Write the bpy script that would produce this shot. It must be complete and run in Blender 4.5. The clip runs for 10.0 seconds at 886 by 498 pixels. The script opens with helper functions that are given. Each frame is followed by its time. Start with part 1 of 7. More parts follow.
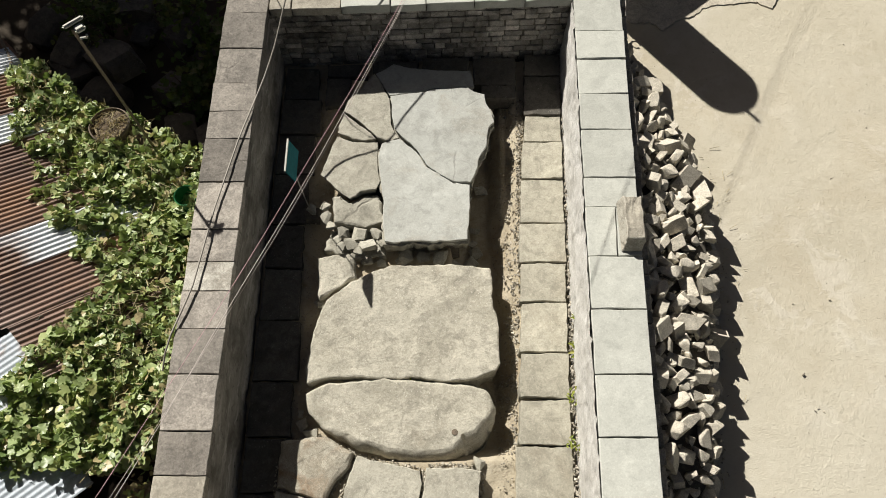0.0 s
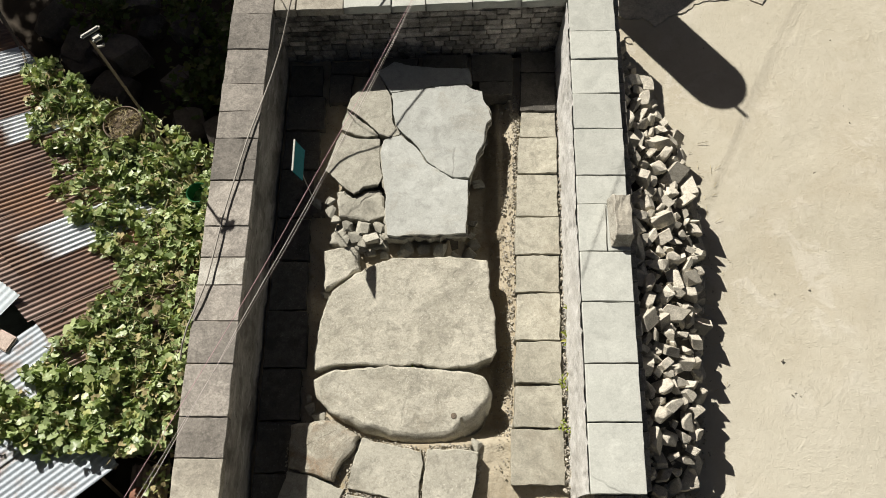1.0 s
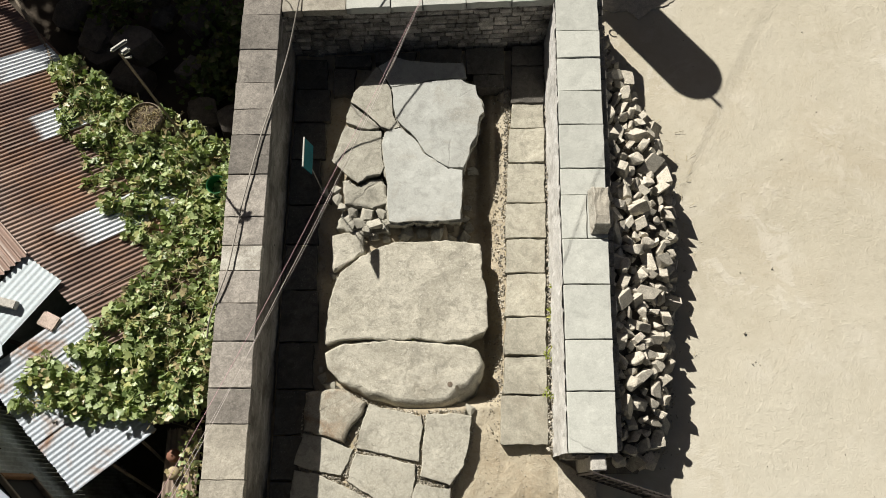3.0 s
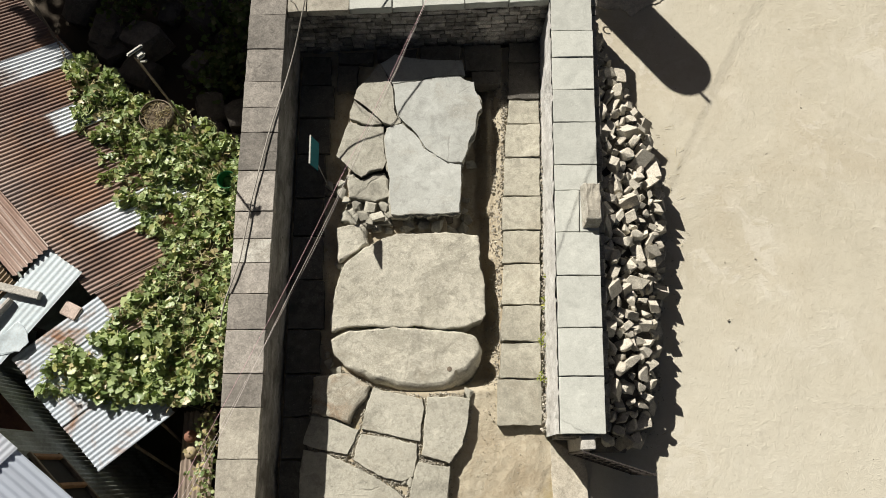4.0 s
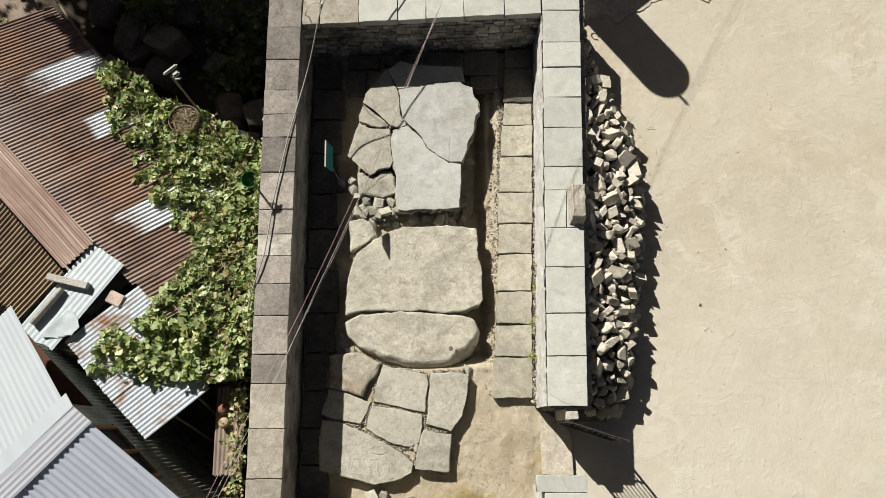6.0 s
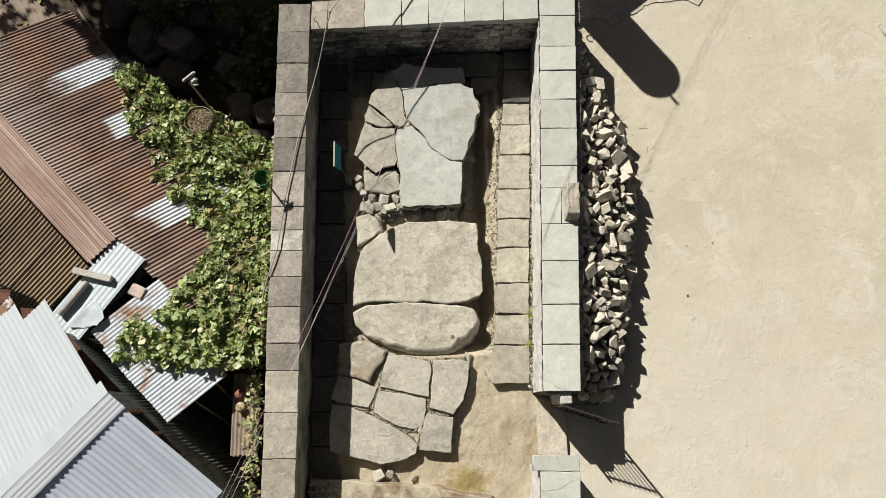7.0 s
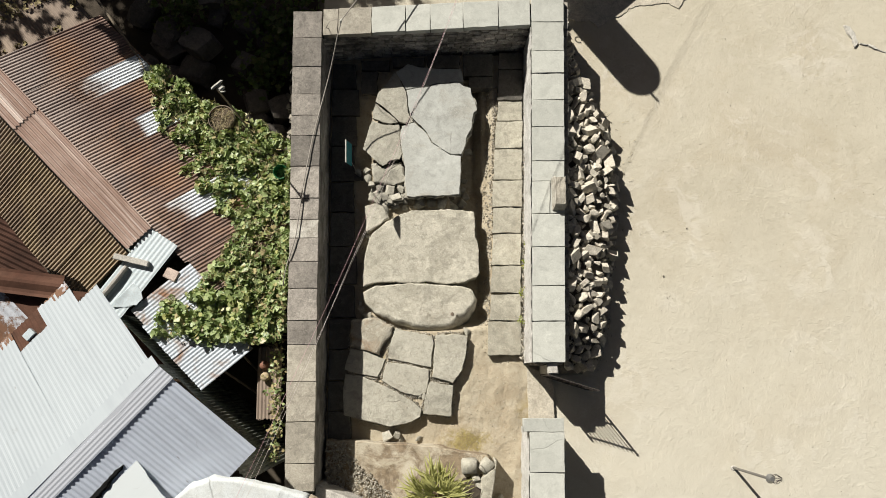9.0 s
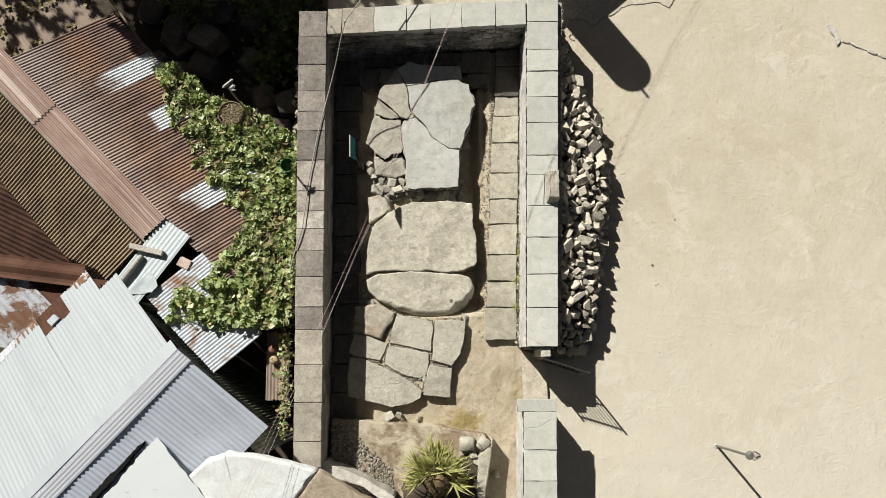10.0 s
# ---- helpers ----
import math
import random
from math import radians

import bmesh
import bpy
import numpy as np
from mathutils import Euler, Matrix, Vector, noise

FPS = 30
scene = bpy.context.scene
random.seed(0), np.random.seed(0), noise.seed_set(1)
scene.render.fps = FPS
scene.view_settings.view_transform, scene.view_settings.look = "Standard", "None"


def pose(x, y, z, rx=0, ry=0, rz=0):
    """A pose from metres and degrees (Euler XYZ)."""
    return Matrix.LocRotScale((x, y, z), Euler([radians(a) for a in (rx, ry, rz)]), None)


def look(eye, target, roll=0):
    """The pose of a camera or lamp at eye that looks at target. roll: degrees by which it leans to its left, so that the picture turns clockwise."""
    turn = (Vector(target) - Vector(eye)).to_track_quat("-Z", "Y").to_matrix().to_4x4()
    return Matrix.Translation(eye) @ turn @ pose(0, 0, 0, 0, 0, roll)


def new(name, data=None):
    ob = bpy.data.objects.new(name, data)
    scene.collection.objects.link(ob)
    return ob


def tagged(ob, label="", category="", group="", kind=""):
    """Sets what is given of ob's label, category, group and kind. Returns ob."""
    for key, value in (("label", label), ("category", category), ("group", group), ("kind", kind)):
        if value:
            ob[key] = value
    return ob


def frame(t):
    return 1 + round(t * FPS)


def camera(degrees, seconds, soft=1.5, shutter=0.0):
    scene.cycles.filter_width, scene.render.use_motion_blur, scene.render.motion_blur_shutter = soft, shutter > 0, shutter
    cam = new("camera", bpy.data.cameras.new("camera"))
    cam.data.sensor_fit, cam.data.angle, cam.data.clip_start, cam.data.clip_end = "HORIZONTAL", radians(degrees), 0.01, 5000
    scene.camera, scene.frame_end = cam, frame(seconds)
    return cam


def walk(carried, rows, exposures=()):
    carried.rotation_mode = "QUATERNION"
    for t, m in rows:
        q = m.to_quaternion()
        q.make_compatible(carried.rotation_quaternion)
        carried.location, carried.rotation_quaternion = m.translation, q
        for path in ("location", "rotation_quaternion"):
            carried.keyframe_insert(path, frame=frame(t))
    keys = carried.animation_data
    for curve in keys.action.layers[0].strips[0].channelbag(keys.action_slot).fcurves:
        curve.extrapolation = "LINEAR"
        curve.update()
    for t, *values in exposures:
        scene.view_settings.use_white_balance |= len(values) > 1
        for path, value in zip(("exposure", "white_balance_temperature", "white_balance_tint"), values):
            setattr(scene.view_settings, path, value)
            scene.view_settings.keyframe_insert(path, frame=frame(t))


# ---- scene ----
EXPOSURE = 0.57
cam = camera(63.2, 10.0, soft=0.9)
PATH = [
    (0, (0.193, 0.053, 8.82), (0.17, 0.887, 7.003), -1.3),
    (0.5, (0.192, 0.098, 9.082), (0.17, 0.894, 7.248), -1.3),
    (1, (0.21, 0.119, 9.38), (0.186, 0.881, 7.531), -1.6),
    (1.5, (0.235, 0.121, 9.633), (0.21, 0.857, 7.773), -1.8),
    (2, (0.252, 0.133, 9.929), (0.227, 0.837, 8.057), -1.9),
    (2.5, (0.268, 0.151, 10.189), (0.243, 0.825, 8.305), -2.1),
    (4, (0.25, 0.235, 11.059), (0.231, 0.812, 9.145), -2.0),
    (4.5, (0.239, 0.236, 11.356), (0.221, 0.792, 9.435), -2.0),
    (5, (0.224, 0.267, 11.725), (0.207, 0.797, 9.797), -2.0),
    (5.5, (0.216, 0.296, 12.047), (0.201, 0.803, 10.112), -1.9),
    (7, (0.142, 0.345, 13.142), (0.132, 0.782, 11.191), -1.6),
    (7.5, (0.127, 0.348, 13.481), (0.118, 0.764, 11.524), -1.6),
    (8, (0.116, 0.382, 13.889), (0.108, 0.772, 11.927), -1.5),
    (8.5, (0.116, 0.4, 14.242), (0.108, 0.769, 12.276), -1.7),
    (9, (0.119, 0.401, 14.639), (0.111, 0.749, 12.669), -1.7),
    (9.5, (0.137, 0.4, 14.998), (0.129, 0.727, 13.025), -1.9),
    (10, (0.105, 0.367, 15.373), (0.101, 0.675, 13.397), -1.1),
]
walk(cam, [(t, look(eye, target, roll)) for t, eye, target, roll in PATH], exposures=[(0.0, EXPOSURE), (10.0, EXPOSURE - 0.05)])

# ---- light ----
SUN_WAY = Vector((0.74, -0.96, -1.0)).normalized()
world = bpy.data.worlds.new("world")
scene.world = world
world.use_nodes = True
wn = world.node_tree.nodes
sky = wn.new("ShaderNodeTexSky")
sky.sky_type, sky.sun_disc = "NISHITA", False
sky.sun_elevation = math.asin(-SUN_WAY.z)
sky.sun_rotation = math.atan2(-SUN_WAY.x, -SUN_WAY.y)
sky.altitude, sky.air_density, sky.dust_density, sky.ozone_density = 1200, 0.7, 5.0, 0.3
haze = wn.new("ShaderNodeMix")      # dust in the air warms the skylight
haze.data_type, haze.blend_type = "RGBA", "MULTIPLY"
haze.inputs[0].default_value, haze.inputs[7].default_value = 1.0, (1.13, 1.0, 0.87, 1)
world.node_tree.links.new(sky.outputs[0], haze.inputs[6])
world.node_tree.links.new(haze.outputs[2], wn["Background"].inputs[0])
wn["Background"].inputs[1].default_value = 0.0182
lamp = bpy.data.lights.new("sun", "SUN")
lamp.energy, lamp.angle, lamp.color = 5.0, radians(0.55), (1.0, 0.955, 0.87)
sun = new("sun", lamp)
sun.matrix_world = look((-20, 26, 27), Vector((-20, 26, 27)) + SUN_WAY)


# ---- materials ----
class Nodes:
    """Small helper for node materials."""

    def __init__(self, name):
        self.m = bpy.data.materials.new(name)
        self.m.use_nodes = True
        self.t = self.m.node_tree
        self.bsdf = self.t.nodes["Principled BSDF"]
        geo = self.t.nodes.new("ShaderNodeNewGeometry")
        self.pos, self.island = geo.outputs["Position"], geo.outputs["Random Per Island"]
        self.rand = self.t.nodes.new("ShaderNodeObjectInfo").outputs["Random"]
        self.loc = self.t.nodes.new("ShaderNodeTexCoord").outputs["Object"]

    def link(self, a, b):
        self.t.links.new(a, b)

    def put(self, socket, v):
        if isinstance(v, bpy.types.NodeSocket):
            self.link(v, socket)
        else:
            socket.default_value = v

    def noise(self, scale, detail=4, rough=0.55, vec=None, distort=0.0):
        n = self.t.nodes.new("ShaderNodeTexNoise")
        self.link(vec or self.pos, n.inputs["Vector"])
        n.inputs["Scale"].default_value, n.inputs["Detail"].default_value = scale, detail
        n.inputs["Roughness"].default_value, n.inputs["Distortion"].default_value = rough, distort
        return n.outputs[0]

    def cells(self, scale, feature="F1", vec=None, out=0):
        n = self.t.nodes.new("ShaderNodeTexVoronoi")
        n.feature = feature
        self.link(vec or self.pos, n.inputs["Vector"])
        n.inputs["Scale"].default_value = scale
        return n.outputs[out]

    def scaled(self, vec, s):
        n = self.t.nodes.new("ShaderNodeMapping")
        self.link(vec, n.inputs[0])
        n.inputs["Scale"].default_value = s
        return n.outputs[0]

    def ramp(self, fac, lo, hi, a=0.0, b=1.0):
        n = self.t.nodes.new("ShaderNodeMapRange")
        n.clamp = True
        for i, v in enumerate((fac, lo, hi, a, b)):
            self.put(n.inputs[i], v)
        return n.outputs[0]

    def mix(self, fac, a, b, how="MIX"):
        n = self.t.nodes.new("ShaderNodeMix")
        n.data_type, n.blend_type = "RGBA", how
        self.put(n.inputs[0], fac)
        for s, v in ((n.inputs[6], a), (n.inputs[7], b)):
            self.put(s, (*v, 1) if isinstance(v, tuple) else v)
        return n.outputs[2]

    def math(self, how, a, b=0.0):
        n = self.t.nodes.new("ShaderNodeMath")
        n.operation = how
        self.put(n.inputs[0], a)
        self.put(n.inputs[1], b)
        return n.outputs[0]

    def grey(self, v):
        n = self.t.nodes.new("ShaderNodeCombineColor")
        for s in n.inputs:
            self.put(s, v)
        return n.outputs[0]

    def bump(self, height, strength, dist, under=None):
        n = self.t.nodes.new("ShaderNodeBump")
        n.inputs["Strength"].default_value, n.inputs["Distance"].default_value = strength, dist
        self.link(height, n.inputs["Height"])
        if under:
            self.link(under, n.inputs["Normal"])
        return n.outputs[0]

    def done(self, colour, rough=0.9, normal=None, metal=0.0, spec=0.3):
        b = self.bsdf
        self.put(b.inputs["Base Color"], colour if not isinstance(colour, tuple) else (*colour, 1))
        self.put(b.inputs["Roughness"], rough)
        self.put(b.inputs["Metallic"], metal)
        b.inputs["Specular IOR Level"].default_value = spec
        if normal:
            self.link(normal, b.inputs["Normal"])
        return self.m


def stone_mat(name, a, b, stain, speck=0.25, stain_at=0.56, bump=0.5, vary=0.16, island=False, rough=0.88, size=1.0, grain=0.3, veins=0.0, flake=0.0, wash=0.0, blotch=1.0):
    """Weathered stone: mottled tones, stains, pale lichen specks, hairline cracks, flaked layers and fine grain."""
    k = Nodes(name)
    off = k.t.nodes.new("ShaderNodeVectorMath")
    off.operation = "ADD"
    k.link(k.pos, off.inputs[0])
    k.link(k.grey(k.math("MULTIPLY", k.rand, 40.0)), off.inputs[1])
    v = k.pos if island else off.outputs[0]
    col = k.mix(k.ramp(k.noise(1.7 * size, 8, 0.66, v), 0.38, 0.62), a, b)
    col = k.mix(k.ramp(k.noise(1.0 * size, 7, 0.7, v, 0.6), stain_at, stain_at + 0.16, 0, 0.8), col, stain)
    col = k.mix(k.ramp(k.noise(5.5 * size, 8, 0.72, v, 0.8), 0.49, 0.62, 0.0, 0.6 * blotch), col, tuple(c * 0.62 for c in b))
    col = k.mix(k.ramp(k.noise(4.0 * size, 8, 0.72, v, 0.5), 0.54, 0.66, 0.0, 0.55 * blotch), col, tuple(min(0.8, c * 1.3) for c in a))
    col = k.mix(k.ramp(k.noise(38 * size, 4, 0.7), 0.40, 0.70, 0.0, grain), col, (0.06, 0.055, 0.045))
    fine = k.noise(15 * size, 9, 0.78, v, 0.9)
    col = k.mix(k.ramp(fine, 0.50, 0.62, 0.0, (0.18 + grain) * blotch), col, tuple(c * 0.52 for c in b))
    col = k.mix(k.ramp(fine, 0.44, 0.36, 0.0, 0.38 * blotch), col, tuple(min(0.8, c * 1.28) for c in a))
    grit = k.noise(52 * size, 5, 0.8)
    col = k.mix(k.ramp(grit, 0.54, 0.66, 0.0, 0.22 + grain), col, tuple(c * 0.45 for c in b))
    col = k.mix(k.ramp(grit, 0.44, 0.34, 0.0, 0.35), col, tuple(min(0.85, c * 1.35) for c in a))
    dots = k.math("MULTIPLY", k.ramp(k.cells(24 * size, vec=v), 0.0, 0.24, 1, 0), k.ramp(k.noise(2.6 * size, 4, 0.6, v), 0.50, 0.60))
    col = k.mix(k.math("MULTIPLY", dots, speck), col, (0.75, 0.73, 0.66))
    n = None
    if flake:
        lay = k.math("SNAP", k.noise(1.5 * size, 9, 0.62, v, 0.3), 0.085)
        n = k.bump(lay, flake, 0.09 / size)
    if veins:
        wob = k.t.nodes.new("ShaderNodeVectorMath")
        wob.operation = "ADD"
        k.link(v, wob.inputs[0])
        k.link(k.grey(k.math("MULTIPLY", k.noise(2.2, 4, 0.5, v), 0.28)), wob.inputs[1])
        line = k.ramp(k.cells(0.55 * size, "DISTANCE_TO_EDGE", wob.outputs[0]), 0.0, 0.009, 1, 0)
        line = k.math("MULTIPLY", line, k.ramp(k.noise(1.1 * size, 3, 0.5, v), 0.54, 0.66))
        col = k.mix(k.math("MULTIPLY", line, veins), col, (0.05, 0.042, 0.032))
        n = k.bump(k.math("SUBTRACT", 1.0, line), veins, 0.02, n)
    if wash:
        col = k.mix(wash, col, k.grey(k.ramp(k.noise(1.4, 7, 0.7, distort=0.6), 0.36, 0.62, 0.25, 1.35)), "MULTIPLY")
    pick = k.island if island else k.rand
    col = k.mix(1.0, col, k.grey(k.ramp(pick, 0, 1, 1 - vary, 1 + vary)), "MULTIPLY")
    n = k.bump(k.noise(9 * size, 9, 0.68), bump * 0.6, 0.02 / size, n)
    n = k.bump(fine, bump * 0.7, 0.012, n)
    n = k.bump(k.noise(70 * size, 4, 0.7), bump * 0.6, 0.005, n)
    return k.done(col, rough, n)


def iron_mat(name, zinc, rust, dark, rust_from, rust_to, metal=0.35, stretch=(1, 1, 1), size=1.0, sheen=0.42):
    """Corrugated sheet: zinc or paint that gives way to rust, streaks and dirt."""
    k = Nodes(name)
    v = k.scaled(k.pos, stretch)
    f = k.ramp(k.math("ADD", k.noise(1.5 * size, 7, 0.68, v, 0.4), k.math("MULTIPLY", k.math("SUBTRACT", k.rand, 0.5), 0.12)), rust_from, rust_to)
    r = k.mix(k.ramp(k.noise(6 * size, 5, 0.6, v), 0.32, 0.68), rust, dark)
    col = k.mix(f, zinc, r)
    col = k.mix(k.ramp(k.noise(30, 4, 0.7), 0.4, 0.75, 0, 0.3), col, tuple(c * 0.5 for c in rust))
    n = k.bump(k.noise(45, 5, 0.7), 0.25, 0.004)
    return k.done(col, k.ramp(f, 0, 1, sheen, 0.9), n, k.ramp(f, 0, 1, metal, 0.0), 0.4 if sheen < 0.6 else 0.15)


def on_axes(k, across, down, fa, fd):
    """Coordinates that run across and down a roof, each at its own scale."""
    n = k.t.nodes.new("ShaderNodeCombineXYZ")
    outs = []
    for i, (v, f) in enumerate(((across, fa), (down, fd))):
        d = k.t.nodes.new("ShaderNodeVectorMath")
        d.operation = "DOT_PRODUCT"
        k.link(k.pos, d.inputs[0])
        d.inputs[1].default_value = v
        k.link(k.math("MULTIPLY", d.outputs["Value"], f), n.inputs[i])
        outs.append(d.outputs["Value"])
    k.link(k.math("MULTIPLY", k.rand, 9.0), n.inputs[2])
    return n.outputs[0], outs


def painted_mat(name, base, dirt, spot, across, down, wear=0.5, rough=0.5):
    """Painted sheet: faint run-off streaks down the slope, dust and a few scuffs and nail stains."""
    k = Nodes(name)
    v, _ = on_axes(k, across, down, 9.0, 0.7)
    col = k.mix(k.ramp(k.noise(1.0, 6, 0.6, v), 0.42, 0.72, 0, wear), base, dirt)
    col = k.mix(k.ramp(k.noise(0.8, 5, 0.6), 0.5, 0.75, 0, wear * 0.6), col, dirt)
    nail, _ = on_axes(k, across, down, 3.3, 1.4)
    col = k.mix(k.ramp(k.cells(1.0, vec=nail), 0.02, 0.05, 0.7, 0), col, spot)
    scuff = k.math("MULTIPLY", k.ramp(k.noise(4.0, 8, 0.75, distort=0.8), 0.60, 0.68), k.ramp(k.noise(1.1, 3, 0.5), 0.52, 0.62))
    col = k.mix(k.math("MULTIPLY", scuff, 0.5), col, spot)
    return k.done(col, rough, k.bump(k.noise(50, 4, 0.7), 0.12, 0.003), 0.0, 0.4)


def rust_mat(name, tones, pale, across, down, ridge_from, ridge_to, streak=0.0):
    """Old rusted roofing: rust tones that run down the slope, and worn grey zinc towards the ridge."""
    k = Nodes(name)
    v, d = on_axes(k, across, down, 3.4, 0.9)
    w, _ = on_axes(k, across, down, 14.0, 1.1)
    col = k.mix(k.ramp(k.noise(0.8, 6, 0.62, v), 0.42, 0.58), tones[0], tones[1])
    col = k.mix(k.ramp(k.noise(0.95, 6, 0.62, distort=0.4), 0.48, 0.60, 0, 0.8), col, tones[2])
    col = k.mix(k.ramp(k.noise(1.0, 6, 0.7, w), 0.44, 0.68, 0, 0.55), col, tones[3])
    top = k.ramp(k.math("ADD", d[1], k.math("MULTIPLY", k.noise(0.8, 6, 0.65, v), 0.9)), ridge_from, ridge_to, 1, 0)
    col = k.mix(k.math("MULTIPLY", top, 0.75), col, pale)
    if streak:
        u, _ = on_axes(k, across, down, 11.0, 0.16)
        col = k.mix(k.ramp(k.noise(1.0, 6, 0.6, u), 0.52, 0.62, 0, streak), col, (0.62, 0.54, 0.49))
    col = k.mix(k.ramp(k.noise(40, 5, 0.75), 0.45, 0.7, 0, 0.3), col, tuple(c * 0.45 for c in tones[0]))
    return k.done(col, 0.8, k.bump(k.noise(45, 5, 0.7), 0.25, 0.004), 0.0, 0.3)


M = {}
M["slab"] = stone_mat("slab_grey", (0.46, 0.47, 0.44), (0.39, 0.395, 0.365), (0.33, 0.305, 0.25), 0.35, 0.56, 0.4, 0.12, grain=0.06, veins=0.3, flake=0.25, blotch=0.65)
M["slab_rough"] = stone_mat("slab_rough", (0.53, 0.503, 0.422), (0.41, 0.387, 0.317), (0.25, 0.22, 0.165), 0.9, 0.56, 1.5, 0.06, grain=0.20, veins=0.25, flake=0.65, blotch=0.95)
M["tail"] = stone_mat("tail_stone", (0.43, 0.412, 0.348), (0.365, 0.348, 0.29), (0.265, 0.24, 0.187), 0.5, 0.55, 0.8, 0.14, grain=0.16, veins=0.6, flake=0.8)
M["tan_boulder"] = stone_mat("tan_boulder", (0.50, 0.47, 0.39), (0.39, 0.35, 0.275), (0.26, 0.155, 0.08), 0.5, 0.48, 1.5, 0.0, grain=0.3, flake=1.2, size=2.6, veins=0.5)
M["ledge"] = stone_mat("ledge_stone", (0.435, 0.412, 0.338), (0.355, 0.335, 0.272), (0.25, 0.22, 0.17), 0.35, 0.55, 0.5, 0.15, grain=0.18, veins=0.3, flake=0.5)
M["cope_light"] = stone_mat("coping_pale", (0.48, 0.487, 0.444), (0.435, 0.442, 0.402), (0.385, 0.378, 0.335), 0.1, 0.58, 0.35, 0.09, grain=0.06, veins=0.25, flake=0.3, blotch=0.45)
M["cope_dark"] = stone_mat("coping_brown", (0.355, 0.324, 0.285), (0.245, 0.225, 0.20), (0.13, 0.116, 0.10), 0.2, 0.54, 0.8, 0.42, grain=0.4, veins=0.3, flake=0.6)
M["brick"] = stone_mat("wall_stone", (0.44, 0.412, 0.37), (0.295, 0.278, 0.25), (0.11, 0.10, 0.083), 0.6, 0.52, 0.9, 0.4, wash=1.0)
M["brick_stuff"] = stone_mat("wall_stone_joined", (0.42, 0.39, 0.34), (0.27, 0.255, 0.225), (0.12, 0.11, 0.095), 0.5, 0.55, 0.8, 0.3, island=True)
# ledge stone with shade put into the colour, for the unlit sides
M["shade_dark"] = stone_mat("shade_dark_stone", (0.16, 0.145, 0.123), (0.11, 0.102, 0.089), (0.058, 0.054, 0.046), 0.3, 0.53, 0.6, 0.2, veins=0.3, flake=0.5)
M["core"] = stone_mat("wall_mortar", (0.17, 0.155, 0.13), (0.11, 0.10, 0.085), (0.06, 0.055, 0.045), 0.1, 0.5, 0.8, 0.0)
M["render"] = stone_mat("lime_render", (0.68, 0.67, 0.64), (0.54, 0.525, 0.49), (0.25, 0.23, 0.20), 0.6, 0.55, 1.1, 0.0, size=2.0, grain=0.14, flake=0.5, blotch=0.7)


def decayed_render_mat():
    """Lime render in decay: blackish patches, bare brown earth mortar and remnants of whitewash."""
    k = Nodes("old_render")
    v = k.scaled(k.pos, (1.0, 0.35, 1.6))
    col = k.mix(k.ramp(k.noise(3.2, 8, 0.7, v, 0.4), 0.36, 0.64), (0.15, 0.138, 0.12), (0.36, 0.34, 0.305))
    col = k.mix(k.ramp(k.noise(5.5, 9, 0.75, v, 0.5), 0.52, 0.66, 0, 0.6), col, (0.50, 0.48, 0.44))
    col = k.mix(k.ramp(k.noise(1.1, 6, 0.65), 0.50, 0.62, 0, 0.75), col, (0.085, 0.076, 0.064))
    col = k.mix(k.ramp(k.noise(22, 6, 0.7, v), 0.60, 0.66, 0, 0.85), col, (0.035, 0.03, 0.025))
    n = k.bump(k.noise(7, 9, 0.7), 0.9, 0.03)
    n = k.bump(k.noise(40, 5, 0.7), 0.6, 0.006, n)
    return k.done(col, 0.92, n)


M["old_render"] = decayed_render_mat()
M["rubble"] = stone_mat("rubble_stone", (0.62, 0.575, 0.485), (0.53, 0.49, 0.405), (0.37, 0.315, 0.235), 0.1, 0.60, 1.0, 0.22, size=1.6)
M["rubble_stuff"] = stone_mat("rubble_small", (0.46, 0.425, 0.355), (0.35, 0.32, 0.26), (0.22, 0.19, 0.145), 0.1, 0.58, 0.4, 0.3, island=True)
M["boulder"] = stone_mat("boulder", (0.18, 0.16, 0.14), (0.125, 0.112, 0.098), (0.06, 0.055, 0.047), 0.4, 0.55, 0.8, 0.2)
M["brown_roof"] = rust_mat("rusted_iron", ((0.255, 0.175, 0.142), (0.155, 0.105, 0.086), (0.315, 0.195, 0.128), (0.115, 0.08, 0.068)), (0.36, 0.315, 0.292), (-0.705, 0.709, 0.0), (0.80, 0.60, 0.0), -2.35, -1.55)
M["dark_roof"] = rust_mat("dark_rusted_iron", ((0.265, 0.203, 0.142), (0.185, 0.14, 0.102), (0.29, 0.228, 0.145), (0.12, 0.09, 0.07)), (0.34, 0.295, 0.24), (-0.705, 0.709, 0.0), (-1.02, -0.81, 0.0), 3.6, 4.0)
M["galv"] = iron_mat("galvanised_iron", (0.42, 0.475, 0.53), (0.24, 0.12, 0.065), (0.32, 0.26, 0.215), 0.50, 0.64, 0.0)


